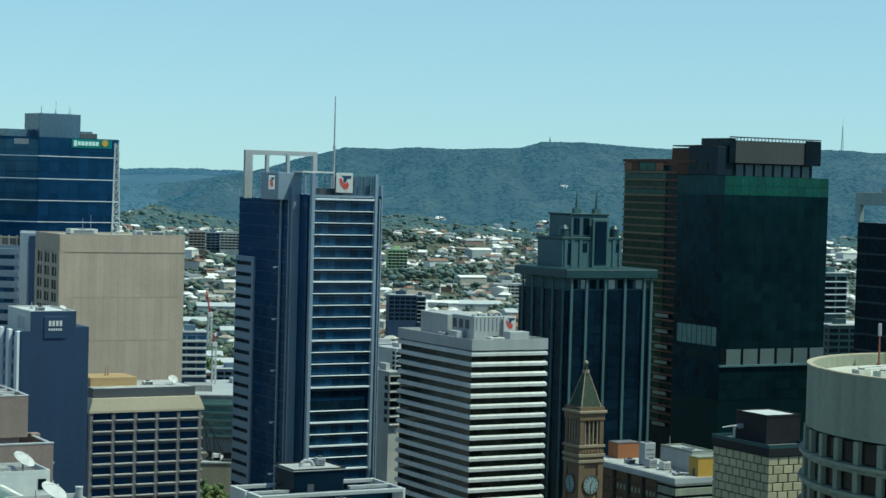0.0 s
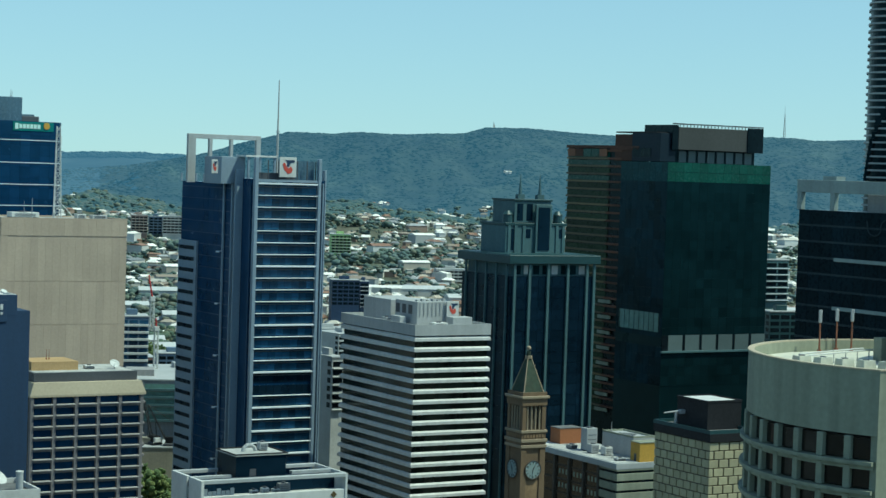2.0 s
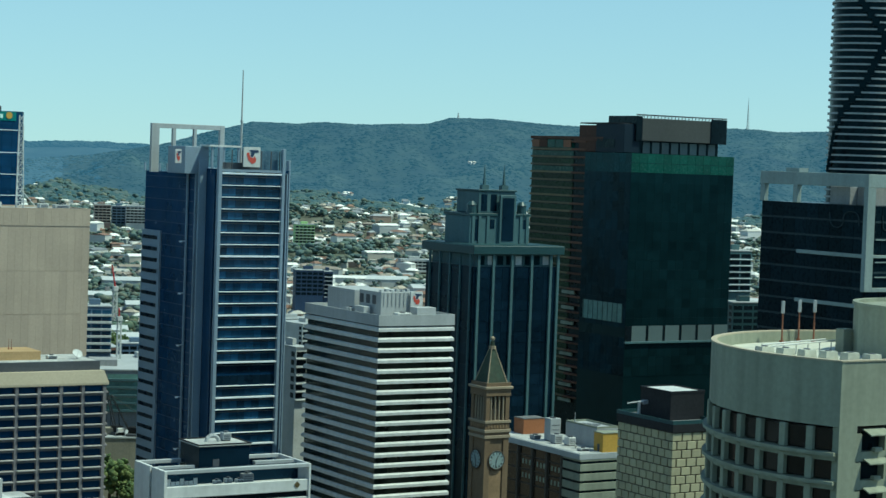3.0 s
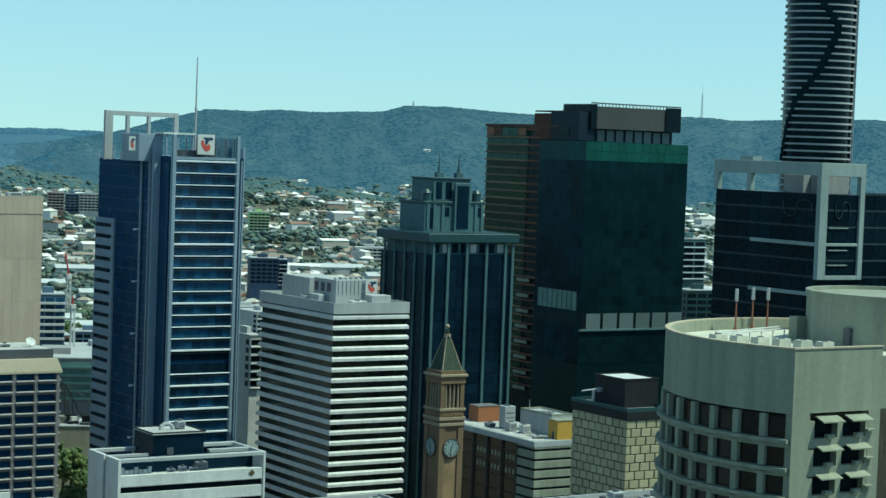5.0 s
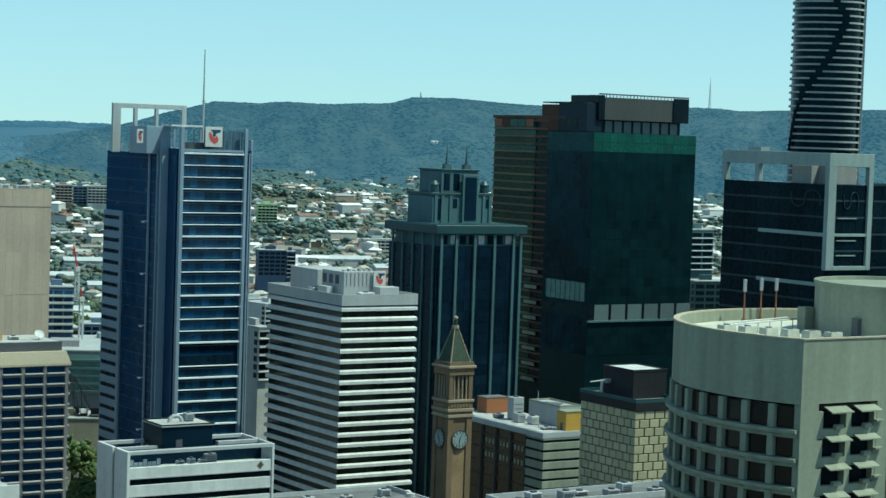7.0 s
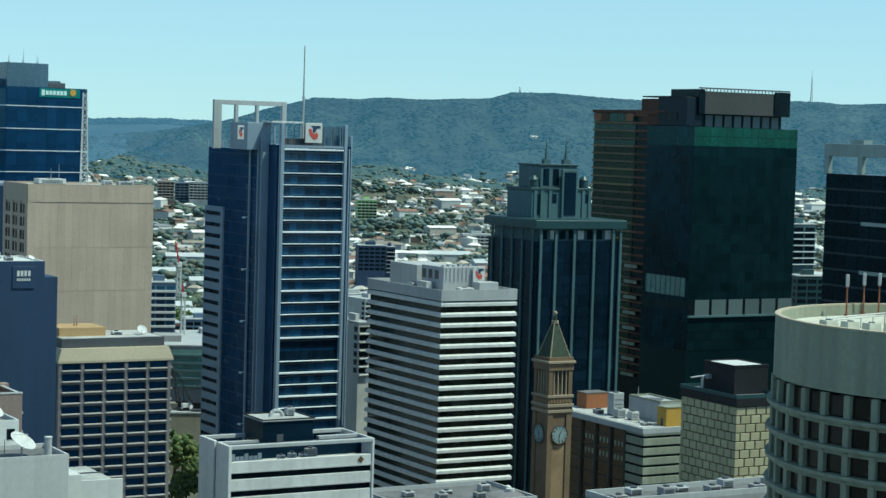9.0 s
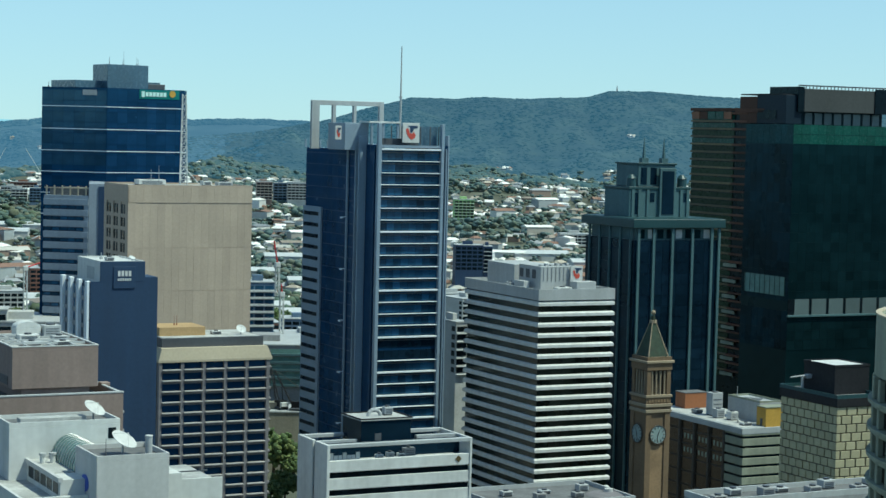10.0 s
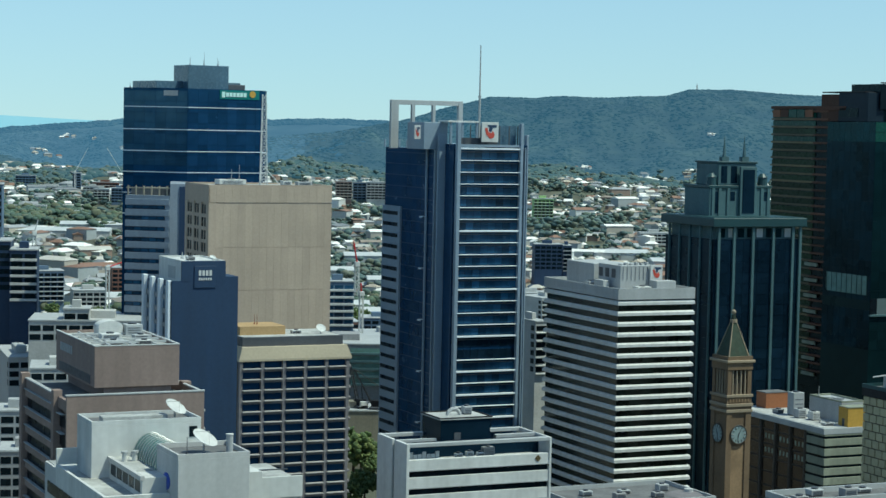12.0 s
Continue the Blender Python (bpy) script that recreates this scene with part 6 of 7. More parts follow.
by_top("office_block", -150.5, 692, 82, 9, 12, 71.0, M_PALE_WALL, "white roof house on a long office", 1, 2)
by_top("office_block", -150, 640, 78, 20, 22, 56, M_PALE_WALL, "plain white low office block", 4, 5)
by_top("office_block", -152, 590, 78, 22, 16, 49, M_LIGHT_GREY, "grey low block with flat roof", 4, 5)
by_top("office_block", -172, 700, 70, 12, 40, 52, M_LIGHT_GREY, "grey low flat-roofed block", 3, 3)
by_top("office_block", -140, 560, 78, 14, 16, 42, M_GREY, "grey low block with parapet", 4, 4)
by_top("convention_building", -75, 815, 86, 34, 40, 47, M_GREY, "long grey building with glazed terraces", 5, 2, M_TEAL_PALE, True, M_GREEN_GLASS)
by_top("river_wharf", -70, 780, 86, 30, 20, 24, M_KHAKI, "low khaki rendered wharf building", 0, 1)
by_top("apartment_block", -200, 1240, 82, 24, 14, 52, M_PALE_WALL, "pale apartment block with stacked balconies", 6, 8, M_WHITE)
by_top("apartment_block", -178, 1260, 82, 16, 14, 54, M_PALE_WALL, "pale apartment block with stacked balconies", 6, 6, M_WHITE)
by_top("warehouse", -196, 1130, 82, 30, 18, 34, M_BRICK, "red brown brick warehouse", 3, 8)
for h, d, w, dp, hh, wall, balcony, label in (
        (-4.48, 2250, 18, 14, 30, M_PINK_BROWN, M_PALE_WALL, "small brown brick apartment tower"), (-3.98, 2260, 15, 12, 28, M_SLATE_BLUE, None, "blue grey apartment tower on the rise"),
        (-3.58, 2245, 22, 12, 31, M_PALE_WALL, M_WHITE, "cream apartment tower with balconies"), (1.30, 2100, 21, 14, 27, M_LIME, M_WHITE, "pale lime green banded apartment block"),
        (1.36, 1550, 22, 14, 39, M_NAVY_PAINT, None, "dark blue glass apartment block"), (2.18, 1555, 7, 14, 38, M_NAVY_PAINT, M_WHITE, "blue block end with white balconies"),
        (-12.05, 2480, 10, 10, 30, M_SLATE_BLUE, None, "slate blue tower under construction"), (-11.75, 2470, 24, 10, 14, M_PALE_WALL, None, "pale apartment slab with flat roof"),
        (-10.95, 2300, 16, 12, 20, M_SLATE_BLUE, None, "blue grey apartment block on the rise"), (-11.45, 2320, 18, 12, 17, M_PALE_WALL, M_WHITE, "pale apartment block on the rise"),
        (-13.65, 2650, 26, 12, 14, M_SLATE_BLUE, None, "low blue flat-roofed office block"), (-13.9, 2150, 42, 14, 14, M_PALE_WALL, M_WHITE, "long pale apartment row"),
        (-12.7, 2130, 30, 14, 12, M_BRICK, M_WHITE, "brown apartment row with pale balconies"), (-11.5, 2560, 34, 12, 14, M_BRICK, M_PALE_WALL, "terracotta brick institutional building"),
        (-10.7, 2500, 20, 12, 14, M_BRICK, None, "terracotta brick apartment block"), (-13.2, 2480, 50, 14, 9, M_PALE_WALL, None, "long pale store building"), (-6.0, 2300, 18, 12, 18, M_PALE_WALL, M_WHITE, "pale apartment block on the rise"), (4.4, 1900, 30, 14, 12, M_PALE_WALL, None, "pale long school building")):
    x, y = spot(h, d)
    apartment_block("apartment_block", back(x, y, 82), w, dp, hh, wall, label, int(hh / 3.2), int(w / 4), balcony)
rng = random.Random(11)
for h, d in ((-13.4, 1350), (-12.0, 1320), (-10.6, 1300), (-5.2, 1150), (-4.4, 1120), (-3.6, 1180), (-5.6, 1020), (-3.7, 1010), (-4.6, 980), (1.6, 1250), (2.6, 1200), (3.4, 1300), (4.2, 1180),
             (4.9, 1260), (0.8, 1350), (2.1, 1420), (3.6, 1080), (4.6, 1040), (14.3, 1250), (14.9, 1150), (14.2, 1500), (15.2, 1380), (-11.5, 1150), (-10.9, 1450), (-13.0, 1040), (-12.2, 980), (-9.9, 1180), (2.9, 980), (5.6, 1130)):
    x, y = spot(h, d)
    w, dp, hh = rng.uniform(18, 38), rng.uniform(14, 26), rng.uniform(14, 34)
    apartment_block("commercial_block", back(x, y, 70 + rng.uniform(-14, 14)), w, dp, hh, rng.choice([M_PALE_WALL, M_PALE_WALL, M_LIGHT_GREY, M_BEIGE, M_SLATE_BLUE, M_BRICK]),
                    "low commercial block with flat pale roof", int(hh / 3.4), int(w / 4), rng.choice([None, None, M_WHITE]))


def warehouse(h, d, w, dp, ht, roof):
    x, y = spot(h, d)
    t = thing("warehouse", back(x, y, 82), "long low shed with a pale metal roof", "shed", "pale roofed sheds")
    piece("wall", t, M_PALE_WALL, 0, w, 0, dp, 0, ht)
    bm = bmesh.new()
    prism(bm, [(-0.6, 0), (dp + 0.6, 0), (dp / 2, 2.6)], 0, w + 1)
    bmesh.ops.transform(bm, matrix=Matrix.Translation((-0.5, 0, ht)) @ Matrix(((0, 0, 1, 0), (1, 0, 0, 0), (0, 1, 0, 0), (0, 0, 0, 1))), verts=bm.verts)
    part("gable_roof", bm, roof, t)
    for j in range(int(w / 18)):
        piece("roller_door", t, M_GREY, 2 + 18 * j, 6 + 18 * j, -0.1, 0.05, 0, ht * 0.7)


M_TIN = material("pale_tin_roof", (0.52, 0.53, 0.52), 0.5, vary=0.1, coarse=0.1)
for h, d, w, dp, ht in ((-13.0, 1400, 70, 34, 9), (-14.6, 1900, 120, 40, 10), (-12.4, 1960, 80, 30, 9), (-11.0, 1560, 50, 26, 8), (-10.4, 1420, 46, 30, 12), (-6.0, 1180, 44, 30, 12), (-4.8, 1060, 40, 26, 9),
                        (-3.4, 1290, 40, 26, 9), (1.4, 1480, 60, 30, 10), (2.7, 1560, 60, 34, 11), (4.1, 1500, 54, 30, 10), (0.4, 1600, 40, 24, 8), (14.6, 1700, 50, 26, 9), (5.2, 1400, 44, 26, 12), (-14.2, 1220, 50, 30, 9), (-5.3, 1650, 40, 26, 9), (-4.2, 1750, 44, 28, 9), (-3.5, 1600, 34, 24, 9), (-4.9, 1400, 36, 24, 8), (-3.9, 1350, 30, 20, 8), (3.1, 1750, 50, 28, 9), (4.8, 1680, 44, 24, 9)):
    warehouse(h, d, w, dp, ht, M_TIN)


def tower_crane(x, y, z0, h, jib, red=False, lean=60):
    t = thing("tower_crane", pose(x, y, z0, 0, 0, 20), "white lattice tower crane with raised jib", "crane", "cranes")
    for a, b in ((-0.9, -0.9), (0.9, -0.9), (0.9, 0.9), (-0.9, 0.9)):
        rod("mast_leg", t, M_WHITE, (a, b, 0), (a, b, h), 0.24, sides=5)
    bm = bmesh.new()
    for i in range(int(h / 2)):
        s = 1 if i % 2 else -1
        tube(bm, (-0.9 * s, -0.9, 2 * i), (0.9 * s, -0.9, 2 * i + 2), 0.16, sides=4)
        tube(bm, (-0.9, 0.9 * s, 2 * i), (-0.9, -0.9 * s, 2 * i + 2), 0.16, sides=4)
    part("mast_bracing", bm, M_WHITE, t)
    piece("cab", t, M_WHITE, -1.3, 1.3, -1.3, 1.3, h, h + 2.4, 0.1)
    c, s = math.cos(radians(lean)), math.sin(radians(lean))
    for o in (-0.6, 0.6):
        rod("jib_chord", t, M_RED if red else M_WHITE, (0, o, h + 1.5), (jib * c, o, h + 1.5 + jib * s), 0.3, 0.2, 5)
    bm = bmesh.new()
    for i in range(int(jib / 2)):
        q, q2 = 2 * i, 2 * i + 2
        k = 0.6 if i % 2 else -0.6
        tube(bm, (q * c, k, h + 1.5 + q * s), (q2 * c, -k, h + 1.5 + q2 * s), 0.15, sides=4)
    part("jib_bracing", bm, M_RED if red else M_WHITE, t)
    piece("counterweight", t, M_GREY, -5.5, -3, -0.8, 0.8, h + 0.2, h + 2.2, 0.1)
    piece("counter_jib", t, M_WHITE, -5.5, 0, -0.5, 0.5, h + 0.2, h + 0.6)


tower_crane(-64.3, 997.9, 0, 52, 5, True, 95)
tower_crane(-66.8, 997.9, 53, 14, 12, True, 100)
tower_crane(-210.5, 1079.7, 0, 56, 14, True, 20)
tower_crane(*spot(-11.98, 2470), ground_height(-12, 2470), 30, 34, False, 62)
tower_crane(-260.6, 1119, 0, 72, 8, False, 75)
tower_crane(*spot(-10.6, 2470), ground_height(-10.6, 2470), 26, 40, False, 122)


def crawler_crane(x, y, z, turn):
    t = thing("crawler_crane", pose(x, y, z, 0, 0, turn), "black crawler crane with raised lattice boom on the wharf", "crane")
    for o in (-1.9, 1.9):
        piece("track", t, M_DARK_GREY, -3, 3, o - 0.5, o + 0.5, 0, 1.1, 0.3)
    piece("cabin", t, M_BRONZE_DARK, -2.6, 2.2, -1.6, 1.6, 1.1, 3.6, 0.15)
    piece("counterweight", t, M_WHITE, -4.2, -2.6, -1.6, 1.6, 1.3, 3.0, 0.1)
    for o in (-0.6, 0.6):
        rod("boom_chord", t, M_BRONZE_DARK, (2, o, 2), (9.5, o * 0.4, 16), 0.28, 0.2, 5)
    bm = bmesh.new()
    for i in range(8):
        k = 0.6 if i % 2 else -0.6
        tube(bm, (2 + i * 0.94, k, 2 + i * 1.75), (2.94 + i * 0.94, -k, 3.75 + i * 1.75), 0.12, sides=4)
    part("boom_bracing", bm, M_BRONZE_DARK, t)
    rod("gantry", t, M_BRONZE_DARK, (-2, 0, 3.6), (-1, 0, 9), 0.2, sides=5)
    rod("pendant", t, M_BRONZE_DARK, (-1, 0, 9), (9.5, 0, 16), 0.1, sides=4)
    rod("hoist_rope", t, M_BRONZE_DARK, (9.5, 0, 16), (9.5, 0, 3), 0.1, sides=4)


crawler_crane(-43.5, 785, 24.7, 175)
crawler_crane(-50.5, 788, 24.7, 120)


def viaduct():
    """A long pale elevated road across the suburb."""
    t = thing("viaduct", back(*spot(-6.6, 2000), 88), "pale concrete elevated road on short piers", "viaduct")
    piece("deck", t, M_LIGHT_GREY, 0, 170, 0, 9, 5.0, 6.0, 0.1)
    piece("barrier", t, M_PALE_WALL, 0, 170, -0.2, 0.1, 6.0, 7.1)
    for i in range(9):
        piece("pier", t, M_GREY, 4 + 20 * i, 6 + 20 * i, 2, 7, -14, 5.0)


viaduct()


def radio_mast(h, d, z0, z1):
    x, y = spot(h, d)
    t = thing("radio_mast", pose(x, y, z0), "slim grey radio mast on the hill", "mast", "hill masts")
    for a in range(3):
        q = 2 * math.pi * a / 3
        rod("leg", t, M_LIGHT_GREY, (3.2 * math.cos(q), 3.2 * math.sin(q), 0), (0.5 * math.cos(q), 0.5 * math.sin(q), (z1 - z0) * 0.8), 0.45, 0.35, 5)
    bm = bmesh.new()
    for i in range(9):
        z = i * (z1 - z0) * 0.085
        r = 3.2 - 2.7 * i / 9.4
        for a in range(3):
            p, q = 2 * math.pi * a / 3, 2 * math.pi * (a + 1) / 3
            tube(bm, (r * math.cos(p), r * math.sin(p), z), (r * 0.9 * math.cos(q), r * 0.9 * math.sin(q), z + 5), 0.25, sides=4)
    part("bracing", bm, M_LIGHT_GREY, t)
    rod("whip", t, M_LIGHT_GREY, (0, 0, (z1 - z0) * 0.78), (0, 0, z1 - z0), 0.4, 0.25, 5)


radio_mast(14.29, 3900, 208, 284)
radio_mast(5.92, 3980, 222, 238)

# ---------------------------------------------------------------- low roofs in front
def low_roof_building(x, y, w, d, h, label):
    t = thing("office_block", place(x, y, 0, GRID), label, "building")
    piece("wall", t, M_GREY, 0, w, 0, d, 0, h, 0.05)
    parapet(t, M_LIGHT_GREY, 0, w, 0, d, h, h + 1.0, 0.4)
    piece("roof_deck", t, M_ROOF_DARK, 0.4, w - 0.4, 0.4, d - 0.4, h, h + 0.08)
    for j in range(int(w / 4)):
        piece("window", t, M_DARK_GLASS, 1 + 4 * j, 4 + 4 * j, -0.06, 0.1, h - 3, h - 1)
    for i in range(int(w / 5)):
        roof_unit(at(t, 2 + 5 * i, d * (0.3 + 0.3 * (i % 2)), h + 0.08), 2.6, 2.0, 0.8 + 0.4 * (i % 3), M_LIGHT_GREY if i % 2 else M_GREY)
    return t


low_roof_building(52.2, 325.8, 40, 9, 76.4, "low dark roofed block with parapet beams")
low_roof_building(22.0, 425.0, 34, 22, 55.6, "low concrete roof with domes and pipes")


def shallow_dome(x, y, z, r):
    t = thing("roof_dome", pose(x, y, z), "shallow pale copper dome on a roof", "dome")
    bm = bmesh.new()
    bmesh.ops.create_uvsphere(bm, u_segments=28, v_segments=12, radius=r)
    bmesh.ops.delete(bm, geom=[v for v in bm.verts if v.co.z < -0.01], context='VERTS')
    bmesh.ops.transform(bm, matrix=Matrix.Diagonal((1, 1, 0.28, 1)), verts=bm.verts)
    part("shell", bm, M_TAUPE, t)
    rod("drum", t, M_LIGHT_WALL, (0, 0, -1.0), (0, 0, 0.1), r * 1.03, sides=28)
    rod("lantern", t, M_LIGHT_WALL, (0, 0, r * 0.26), (0, 0, r * 0.26 + 0.8), r * 0.16, sides=12)


shallow_dome(47, 446, 54.6, 6.5)

# blue-white board beside the round tower
b = thing("awning_wall", place(73.2, 294.0, 0, GRID), "pale blue painted side wall", "wall")
piece("wall", b, material("pale_blue_paint", (0.25, 0.42, 0.55), 0.7, vary=0.08), 0, 3.0, 0, 3, 0, 91.5, 0.05)
piece("coping", b, M_WHITE, -0.1, 3.1, -0.1, 3.1, 91.5, 91.8, 0.04)


# ---------------------------------------------------------------- suburbs and woods
def joined(name, verts, faces, mat, label, category):
    me = bpy.data.meshes.new(name)
    me.from_pydata([tuple(v) for v in verts], [], faces)
    me.materials.append(mat)
    me.update()
    ob = new(name, me)
    return tagged(ob, label, category, kind="stuff")


M_HOUSE_WALL = island_material("house_walls", [(0.55, 0.54, 0.50), (0.42, 0.38, 0.32), (0.30, 0.22, 0.17), (0.62, 0.62, 0.60), (0.34, 0.36, 0.36)])
M_HOUSE_ROOF = island_material("house_roofs", [(0.78, 0.76, 0.70), (0.48, 0.46, 0.41), (0.22, 0.13, 0.09), (0.20, 0.21, 0.22), (0.40, 0.35, 0.28), (0.82, 0.80, 0.75), (0.26, 0.22, 0.18), (0.30, 0.31, 0.32)], 0.7)
M_LEAVES = island_material("tree_leaves", [(0.070, 0.108, 0.072), (0.095, 0.122, 0.074), (0.066, 0.105, 0.086), (0.125, 0.136, 0.086), (0.080, 0.118, 0.092)], 0.9)
# the woods carry the same painted haze glow as the hills under them
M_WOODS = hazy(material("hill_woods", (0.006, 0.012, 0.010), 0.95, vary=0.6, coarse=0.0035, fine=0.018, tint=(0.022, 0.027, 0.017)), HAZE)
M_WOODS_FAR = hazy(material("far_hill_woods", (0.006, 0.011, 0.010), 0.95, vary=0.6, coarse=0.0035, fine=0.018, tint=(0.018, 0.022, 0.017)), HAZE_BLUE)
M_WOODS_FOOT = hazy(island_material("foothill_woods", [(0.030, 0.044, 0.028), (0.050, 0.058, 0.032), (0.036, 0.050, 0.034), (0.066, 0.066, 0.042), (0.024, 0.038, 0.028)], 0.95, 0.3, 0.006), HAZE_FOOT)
# far leaves painted paler and bluer to suggest haze
M_LEAVES_FAR = island_material("haze_paled_leaves", [(0.088, 0.130, 0.112), (0.112, 0.145, 0.110), (0.078, 0.122, 0.118), (0.135, 0.152, 0.115), (0.095, 0.135, 0.128)], 0.9)
M_STREET_LEAVES = island_material("street_tree_leaves", [(0.095, 0.140, 0.040), (0.145, 0.180, 0.055), (0.075, 0.115, 0.038)], 0.8)
M_TRUNK = material("tree_bark", (0.10, 0.075, 0.05), 0.95, vary=0.2)


def wooded(h, d):
    x, y = spot(h, d)
    return noise.noise((x / 170, y / 170, 21.0))


def house_parts(rg, x, y, z, wd, dp, ht, rf, ang):
    c, s = math.cos(ang), math.sin(ang)

    def q(a, b, e):
        return (x + a * c - b * s, y + a * s + b * c, z + e)
    wall = [q(a, b, e) for e in (-2, ht) for a, b in ((-wd / 2, -dp / 2), (wd / 2, -dp / 2), (wd / 2, dp / 2), (-wd / 2, dp / 2))]
    o = 0.6
    hip = rg.choice([0.0, dp * 0.35, dp * 0.5])
    roof = [q(a, b, ht) for a, b in ((-wd / 2 - o, -dp / 2 - o), (wd / 2 + o, -dp / 2 - o), (wd / 2 + o, dp / 2 + o), (-wd / 2 - o, dp / 2 + o))]
    roof += [q(-wd / 2 - o + hip, 0, ht + rf), q(wd / 2 + o - hip, 0, ht + rf)]
    return wall, roof


WALL_F = ((0, 1, 5, 4), (1, 2, 6, 5), (2, 3, 7, 6), (3, 0, 4, 7))
ROOF_F = ((0, 1, 5, 4), (1, 2, 5), (2, 3, 4, 5), (3, 0, 4), (3, 2, 1, 0))


def build_suburbs():
    rg = random.Random(5)
    wv, wf, rv, rf = [], [], [], []
    house_mesh = 0
    for i in range(5900):
        h = rg.uniform(-17, 22)
        d = 1120 + (3150 - 1120) * rg.random() ** 0.85
        wood = wooded(h, d)
        if i >= 5740:
            h, d = rg.uniform(-17, -6), rg.uniform(2900, 3500)
            wood = wooded(h, d) + 0.1
            if wood > 0.05:
                continue
        elif wood > 0.22 or (d > 2500 and wood > 0.16 - (d - 2500) / 2600):
            continue
        x, y = spot(h, d)
        z = ground_height(h, d)
        big = rg.random() < (0.16 if h < -5 else 0.06) and d < 2600
        wd, dp = (rg.uniform(20, 32), rg.uniform(12, 18)) if big else (rg.uniform(8.5, 15), rg.uniform(6, 9))
        ht = rg.uniform(6, 13) if big else rg.uniform(3.0, 5.4)
        wall, roof = house_parts(rg, x, y, z, wd, dp, ht, rg.uniform(1.6, 3.0), radians(rg.choice([26, 26, 116, 70, -20]) + rg.uniform(-10, 10)))
        wf += [tuple(len(wv) + k for k in f) for f in WALL_F]
        wv += wall
        rf += [tuple(len(rv) + k for k in f) for f in ROOF_F]
        rv += roof
    # a few houses high on the slopes: heading, angle above the eye
    for h0, e0, n in ((6.43, 0.03, 3), (2.7, -1.05, 6), (-12.2, -0.42, 6), (-11.4, -0.5, 3), (-13.0, -0.85, 4)):
        for i in range(n):
            h, e = h0 + rg.uniform(-0.22, 0.22), e0 + rg.uniform(-0.05, 0.05)
            d = 2900
            while d < 3960 and math.degrees(math.atan2(ground_height(h, d) + 3 - 138, d)) < e:
                d += 10
            wall, roof = house_parts(rg, *spot(h, d), ground_height(h, d) + 1.5, rg.uniform(5, 9), 5, 2, 1.6, radians(rg.uniform(0, 40)))
            wf += [tuple(len(wv) + k for k in f) for f in WALL_F]
            wv += wall
            rf += [tuple(len(rv) + k for k in f) for f in ROOF_F]
            rv += roof
    joined("suburb_house_walls", wv, wf, M_HOUSE_WALL, "walls of many small suburban houses", "houses")
    joined("suburb_house_roofs", rv, rf, M_HOUSE_ROOF, "pale and terracotta roofs of suburban houses", "roofs")


def blob_template(seed, sub):
    bm = bmesh.new()
    bmesh.ops.create_icosphere(bm, subdivisions=sub + 1, radius=1.0)
    rg = random.Random(seed)
    for v in bm.verts:
        v.co *= 1 + rg.uniform(-0.28, 0.28)
        v.co.z *= 0.62
    bm.verts.index_update()
    vs = np.array([tuple(v.co) for v in bm.verts])
    fs = np.array([[v.index for v in f.verts] for f in bm.faces])
    bm.free()
    return vs, fs


def scatter(name, spots, mat, label, sub, category, flat=1.0):
    """Crowns made of jittered clumps. spots: x, y, z, radius."""
    temps = [blob_template(s, sub) for s in range(7)]
    rg = random.Random(9)
    vs, fs, n = [], [], 0
    for x, y, z, r in spots:
        v, f = temps[rg.randrange(7)]
        a = rg.uniform(0, 6.28)
        c, s = math.cos(a), math.sin(a)
        st = rg.uniform(0.8, 1.3) * flat
        p = np.column_stack(((v[:, 0] * c - v[:, 1] * s) * r + x, (v[:, 0] * s + v[:, 1] * c) * r + y, v[:, 2] * r * st + z))
        vs.append(p)
        fs.append(f + n)
        n += len(v)
    vs, fs = np.concatenate(vs), np.concatenate(fs)
    me = bpy.data.meshes.new(name)
    me.vertices.add(len(vs))
    me.vertices.foreach_set("co", vs.ravel())
    me.loops.add(len(fs) * 3)
    me.loops.foreach_set("vertex_index", fs.ravel())
    me.polygons.add(len(fs))
    me.polygons.foreach_set("loop_start", np.arange(0, len(fs) * 3, 3))
    me.polygons.foreach_set("use_smooth", [True] * len(fs))
    me.materials.append(mat)
    me.update(calc_edges=True)
    return tagged(new(name, me), label, category, kind="stuff")


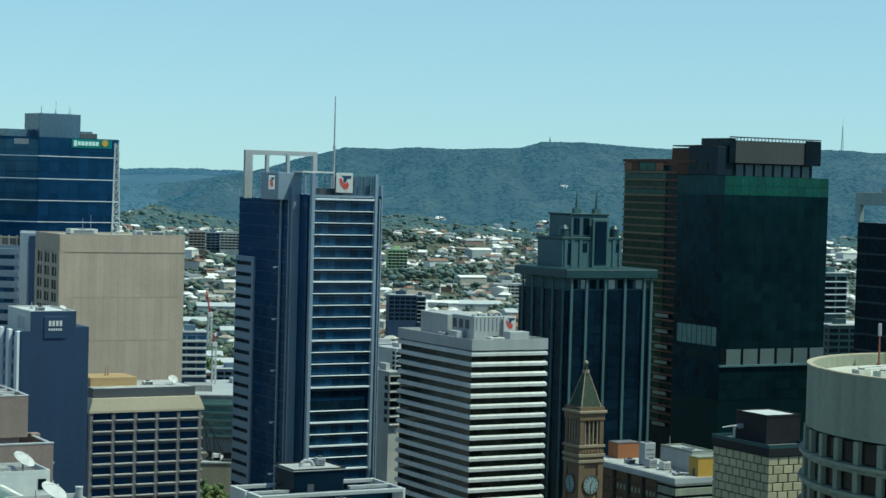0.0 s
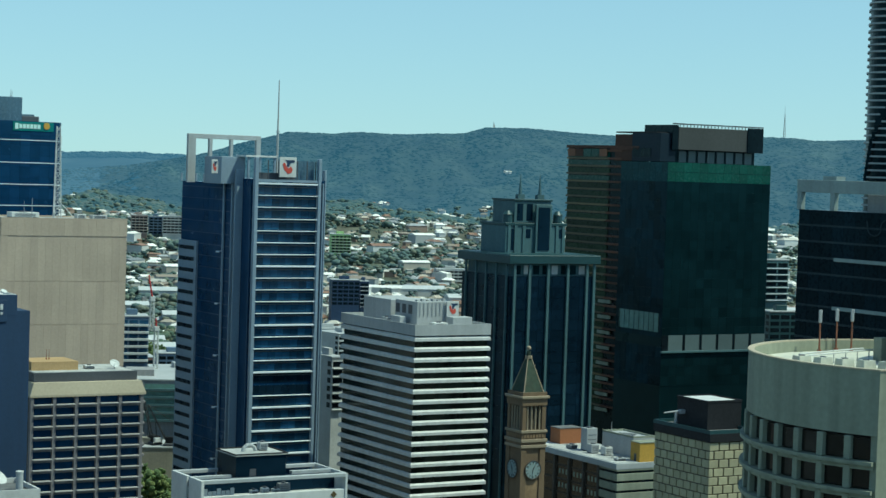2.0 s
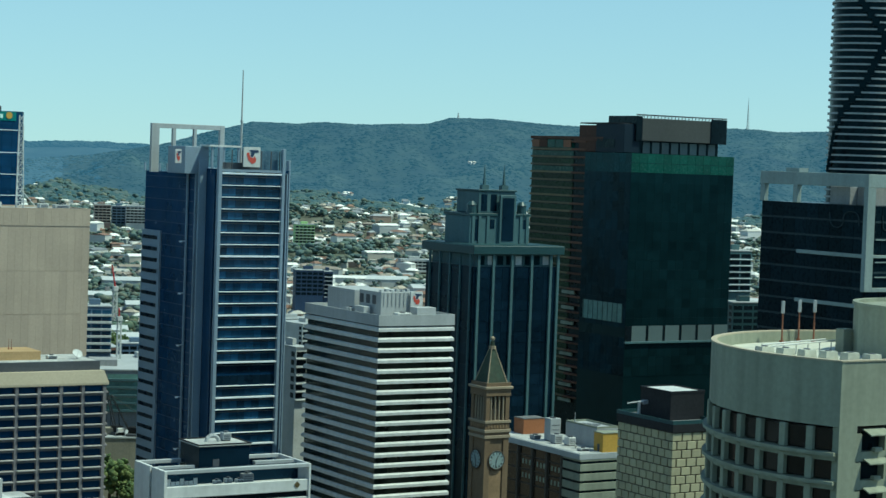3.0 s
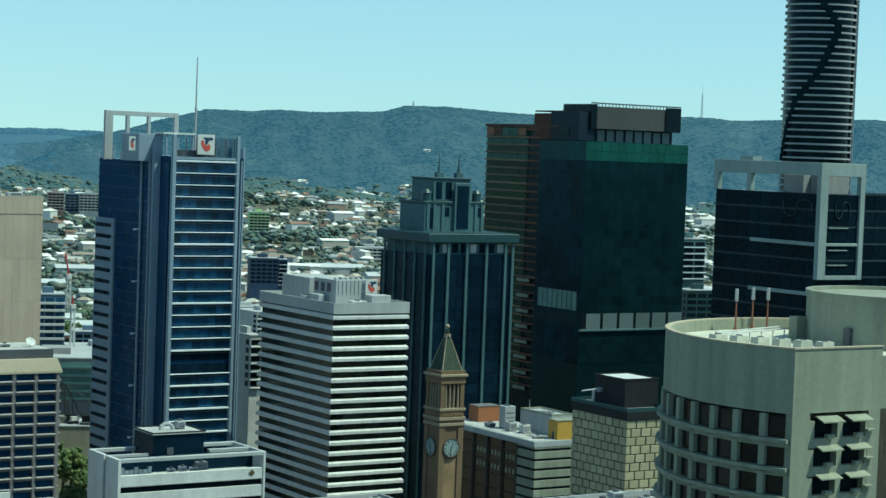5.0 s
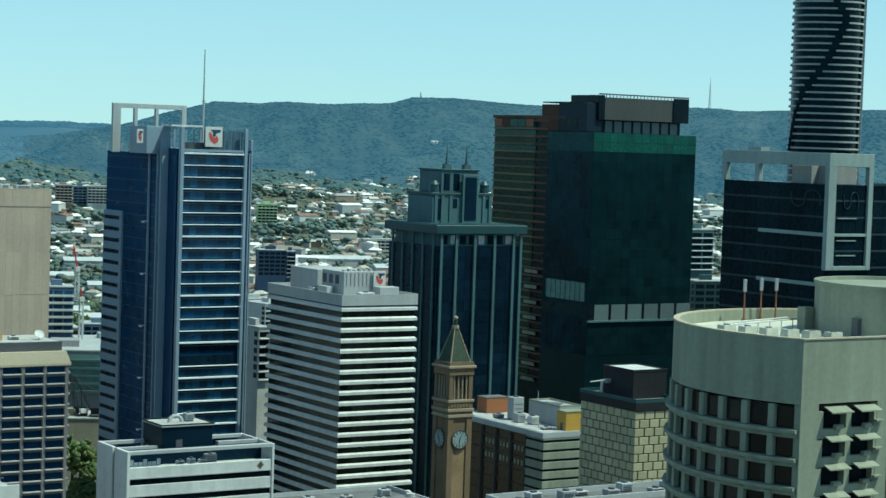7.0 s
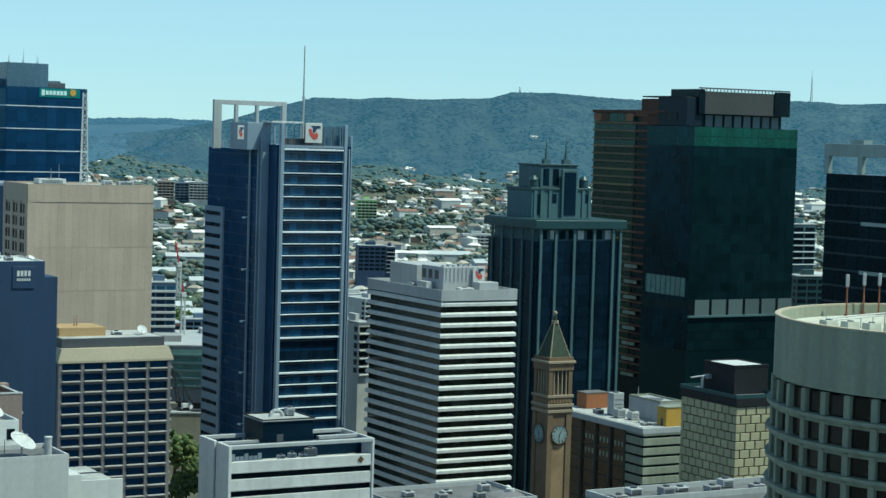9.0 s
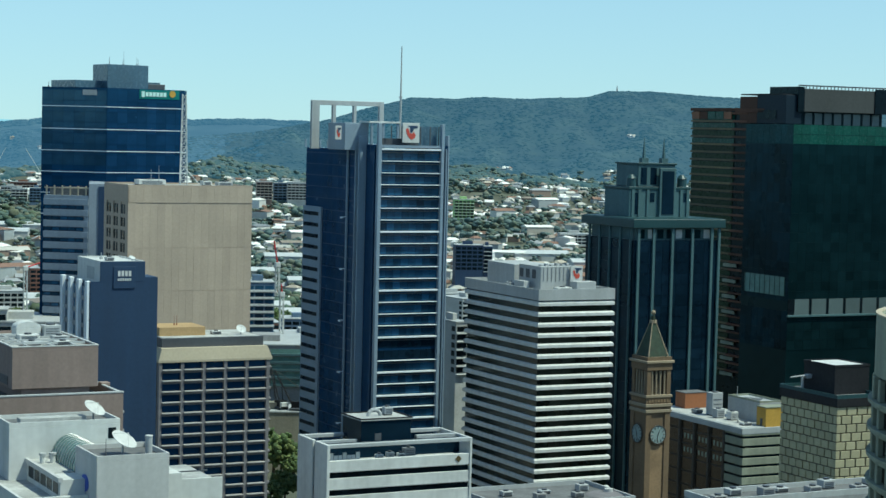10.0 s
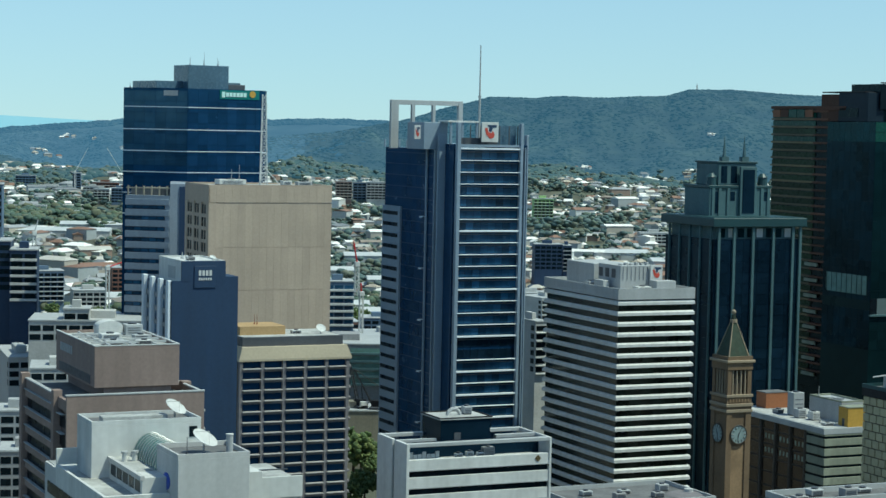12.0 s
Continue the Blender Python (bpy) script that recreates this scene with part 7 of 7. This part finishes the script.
def build_woods():
    rg = random.Random(3)
    near, far, foot = [], [], []
    for i in range(46000):
        h = rg.uniform(-17, 22)
        d = math.sqrt(rg.uniform(2700 ** 2, 4060 ** 2))
        if d < 3100 and wooded(h, d) < 0.0:
            continue
        x, y = spot(h, d)
        low = d < 3130 + 130 * wooded(h, d)
        r = rg.uniform(4.0, 8.5) if low else rg.uniform(2.6, 6.0)
        p = (x, y, ground_height(h, d) + r * (0.3 if low else -0.05), r)
        (foot if low else far if d > 3300 and rg.uniform(-7.5, -3.5) > h else near).append(p)
    for i in range(2600):
        h = rg.uniform(-16, 1)
        d = rg.uniform(4350, 4480)
        x, y = spot(h, d)
        far.append((x, y, ground_height(h, d) + 1, rg.uniform(4, 9)))
    scatter("backdrop_forest", near, M_WOODS, "dense eucalypt hill forest with blue haze glow", 0, "forest", 0.55)
    scatter("backdrop_far_forest", far, M_WOODS_FAR, "eucalypt forest on distant hills with blue haze glow", 0, "forest", 0.55)
    scatter("foothill_forest", foot, M_WOODS_FOOT, "olive green foothill trees with faint haze glow", 1, "forest")
    close, distant = [], []
    for i in range(11500):
        h = rg.uniform(-17, 22)
        d = 1000 + 2150 * rg.random() ** 0.9
        if wooded(h, d) < (-0.05 if h < -5 else -0.25) and rg.random() < 0.6:
            continue
        x, y = spot(h, d)
        z = ground_height(h, d)
        r = rg.uniform(2.2, 6.4) * (1.35 if wooded(h, d) > 0.1 else 1.0)
        for k in range(5):
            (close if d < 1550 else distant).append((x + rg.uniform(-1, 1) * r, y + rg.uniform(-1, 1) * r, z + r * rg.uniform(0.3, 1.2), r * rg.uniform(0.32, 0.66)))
    # a park of large old trees towards the river bend
    for i in range(330):
        h, d = rg.uniform(-14.6, -9.8), rg.uniform(1960, 2240)
        if wooded(h * 1.3, d) < -0.12:
            continue
        x, y = spot(h, d)
        z = ground_height(h, d)
        r = rg.uniform(6.5, 10.5)
        for k in range(9):
            close.append((x + rg.uniform(-1, 1) * r, y + rg.uniform(-1, 1) * r, z + r * rg.uniform(0.3, 1.5), r * rg.uniform(0.3, 0.6)))
    scatter("suburb_trees", close, M_LEAVES, "mixed green garden and street trees", 1, "trees")
    scatter("far_suburb_trees", distant, M_LEAVES_FAR, "mixed green trees among far houses, paled as by haze", 0, "trees")


def street_tree(x, y, z, h, seed, label="leafy green street tree"):
    rg = random.Random(seed)
    t = thing("tree", pose(x, y, z), label, "tree", "street trees")
    rod("trunk", t, M_TRUNK, (0, 0, 0), (0.2, 0.1, h * 0.45), h * 0.035, h * 0.02, 7)
    for k in range(4):
        a = k * 1.57 + rg.random()
        rod("limb", t, M_TRUNK, (0.2, 0.1, h * 0.4), (math.cos(a) * h * 0.22, math.sin(a) * h * 0.22, h * 0.68), h * 0.016, h * 0.007, 5)
    bm = bmesh.new()
    for i in range(170):
        u = Vector((rg.gauss(0, 1), rg.gauss(0, 1), rg.gauss(0, 0.8))).normalized() * rg.uniform(0.5, 1.0)
        c = Vector((u.x * h * 0.34, u.y * h * 0.34, h * 0.68 + u.z * h * 0.3))
        r = h * rg.uniform(0.04, 0.075)
        m = Matrix.Translation(c) @ Euler((rg.random() * 6, rg.random() * 6, 0)).to_matrix().to_4x4() @ Matrix.Diagonal((r, r, r * 0.5, 1))
        bmesh.ops.create_icosphere(bm, subdivisions=1, radius=1, matrix=m)
    part("crown", bm, M_STREET_LEAVES, t)


build_suburbs()
build_woods()
for i, (h, d, s) in enumerate(((-3.62, 850, 15), (-3.3, 862, 13), (-3.9, 880, 12), (-3.5, 700, 16), (-3.9, 690, 13), (-14.3, 640, 14), (-13.8, 655, 12), (-13.9, 470, 12), (-13.5, 480, 14), (-14.1, 482, 11),
                                (-12.9, 1100, 14), (-12.3, 1110, 12), (-11.9, 1290, 16), (-11.3, 1310, 15), (-12.6, 1330, 15), (-3.4, 1020, 12), (-4.2, 930, 11), (-3.8, 925, 12), (-4.9, 935, 10), (-4.6, 1090, 12), (-4.3, 1085, 13), (-4.0, 1095, 12), (-3.7, 1088, 13), (-3.4, 1092, 12), (-5.0, 1100, 12), (-3.2, 880, 12), (-4.1, 1060, 10), (-3.62, 752, 20), (-3.44, 757, 17), (-3.84, 758, 22), (-3.3, 745, 13), (-3.5, 1270, 13), (-3.75, 1285, 14), (-4.0, 1275, 12), (-3.2, 1290, 13), (-4.3, 1280, 14), (-3.6, 1320, 14), (-3.9, 1330, 15))):
    x, y = spot(h, d)
    street_tree(x, y, max(ground_height(h, d), 0), s, i)


# ---------------------------------------------------------------- unseen city blocks round behind the viewer, added for dark reflections
def build_city_behind():
    rg = random.Random(31)
    vs, fs = [], []
    for i in range(210):
        h, d = rg.uniform(72, 325), rg.uniform(340, 700)
        if i >= 120:
            h, d = rg.choice([rg.uniform(30, 75), rg.uniform(285, 336)]), rg.uniform(600, 1500)
        x, y = spot(h, d)
        w, dp, ht = rg.uniform(24, 48), rg.uniform(24, 40), rg.uniform(60, 165)
        for z0, z1, k in ((0, ht, 1.0), (ht, ht + 5, 0.6)):
            n = len(vs)
            vs += [(x + a * w * k / 2, y + b * dp * k / 2, z) for z in (z0, z1) for a, b in ((-1, -1), (1, -1), (1, 1), (-1, 1))]
            fs += [tuple(n + q for q in f) for f in (*WALL_F, (4, 5, 6, 7))]
    joined("city_blocks", vs, fs, M_CITY, "unseen plain city blocks added to darken glass reflections", "buildings")


M_CITY = island_material("city_walls", [(0.16, 0.17, 0.18), (0.05, 0.07, 0.10), (0.24, 0.22, 0.19), (0.04, 0.05, 0.06), (0.10, 0.12, 0.14)], 0.6)
build_city_behind()
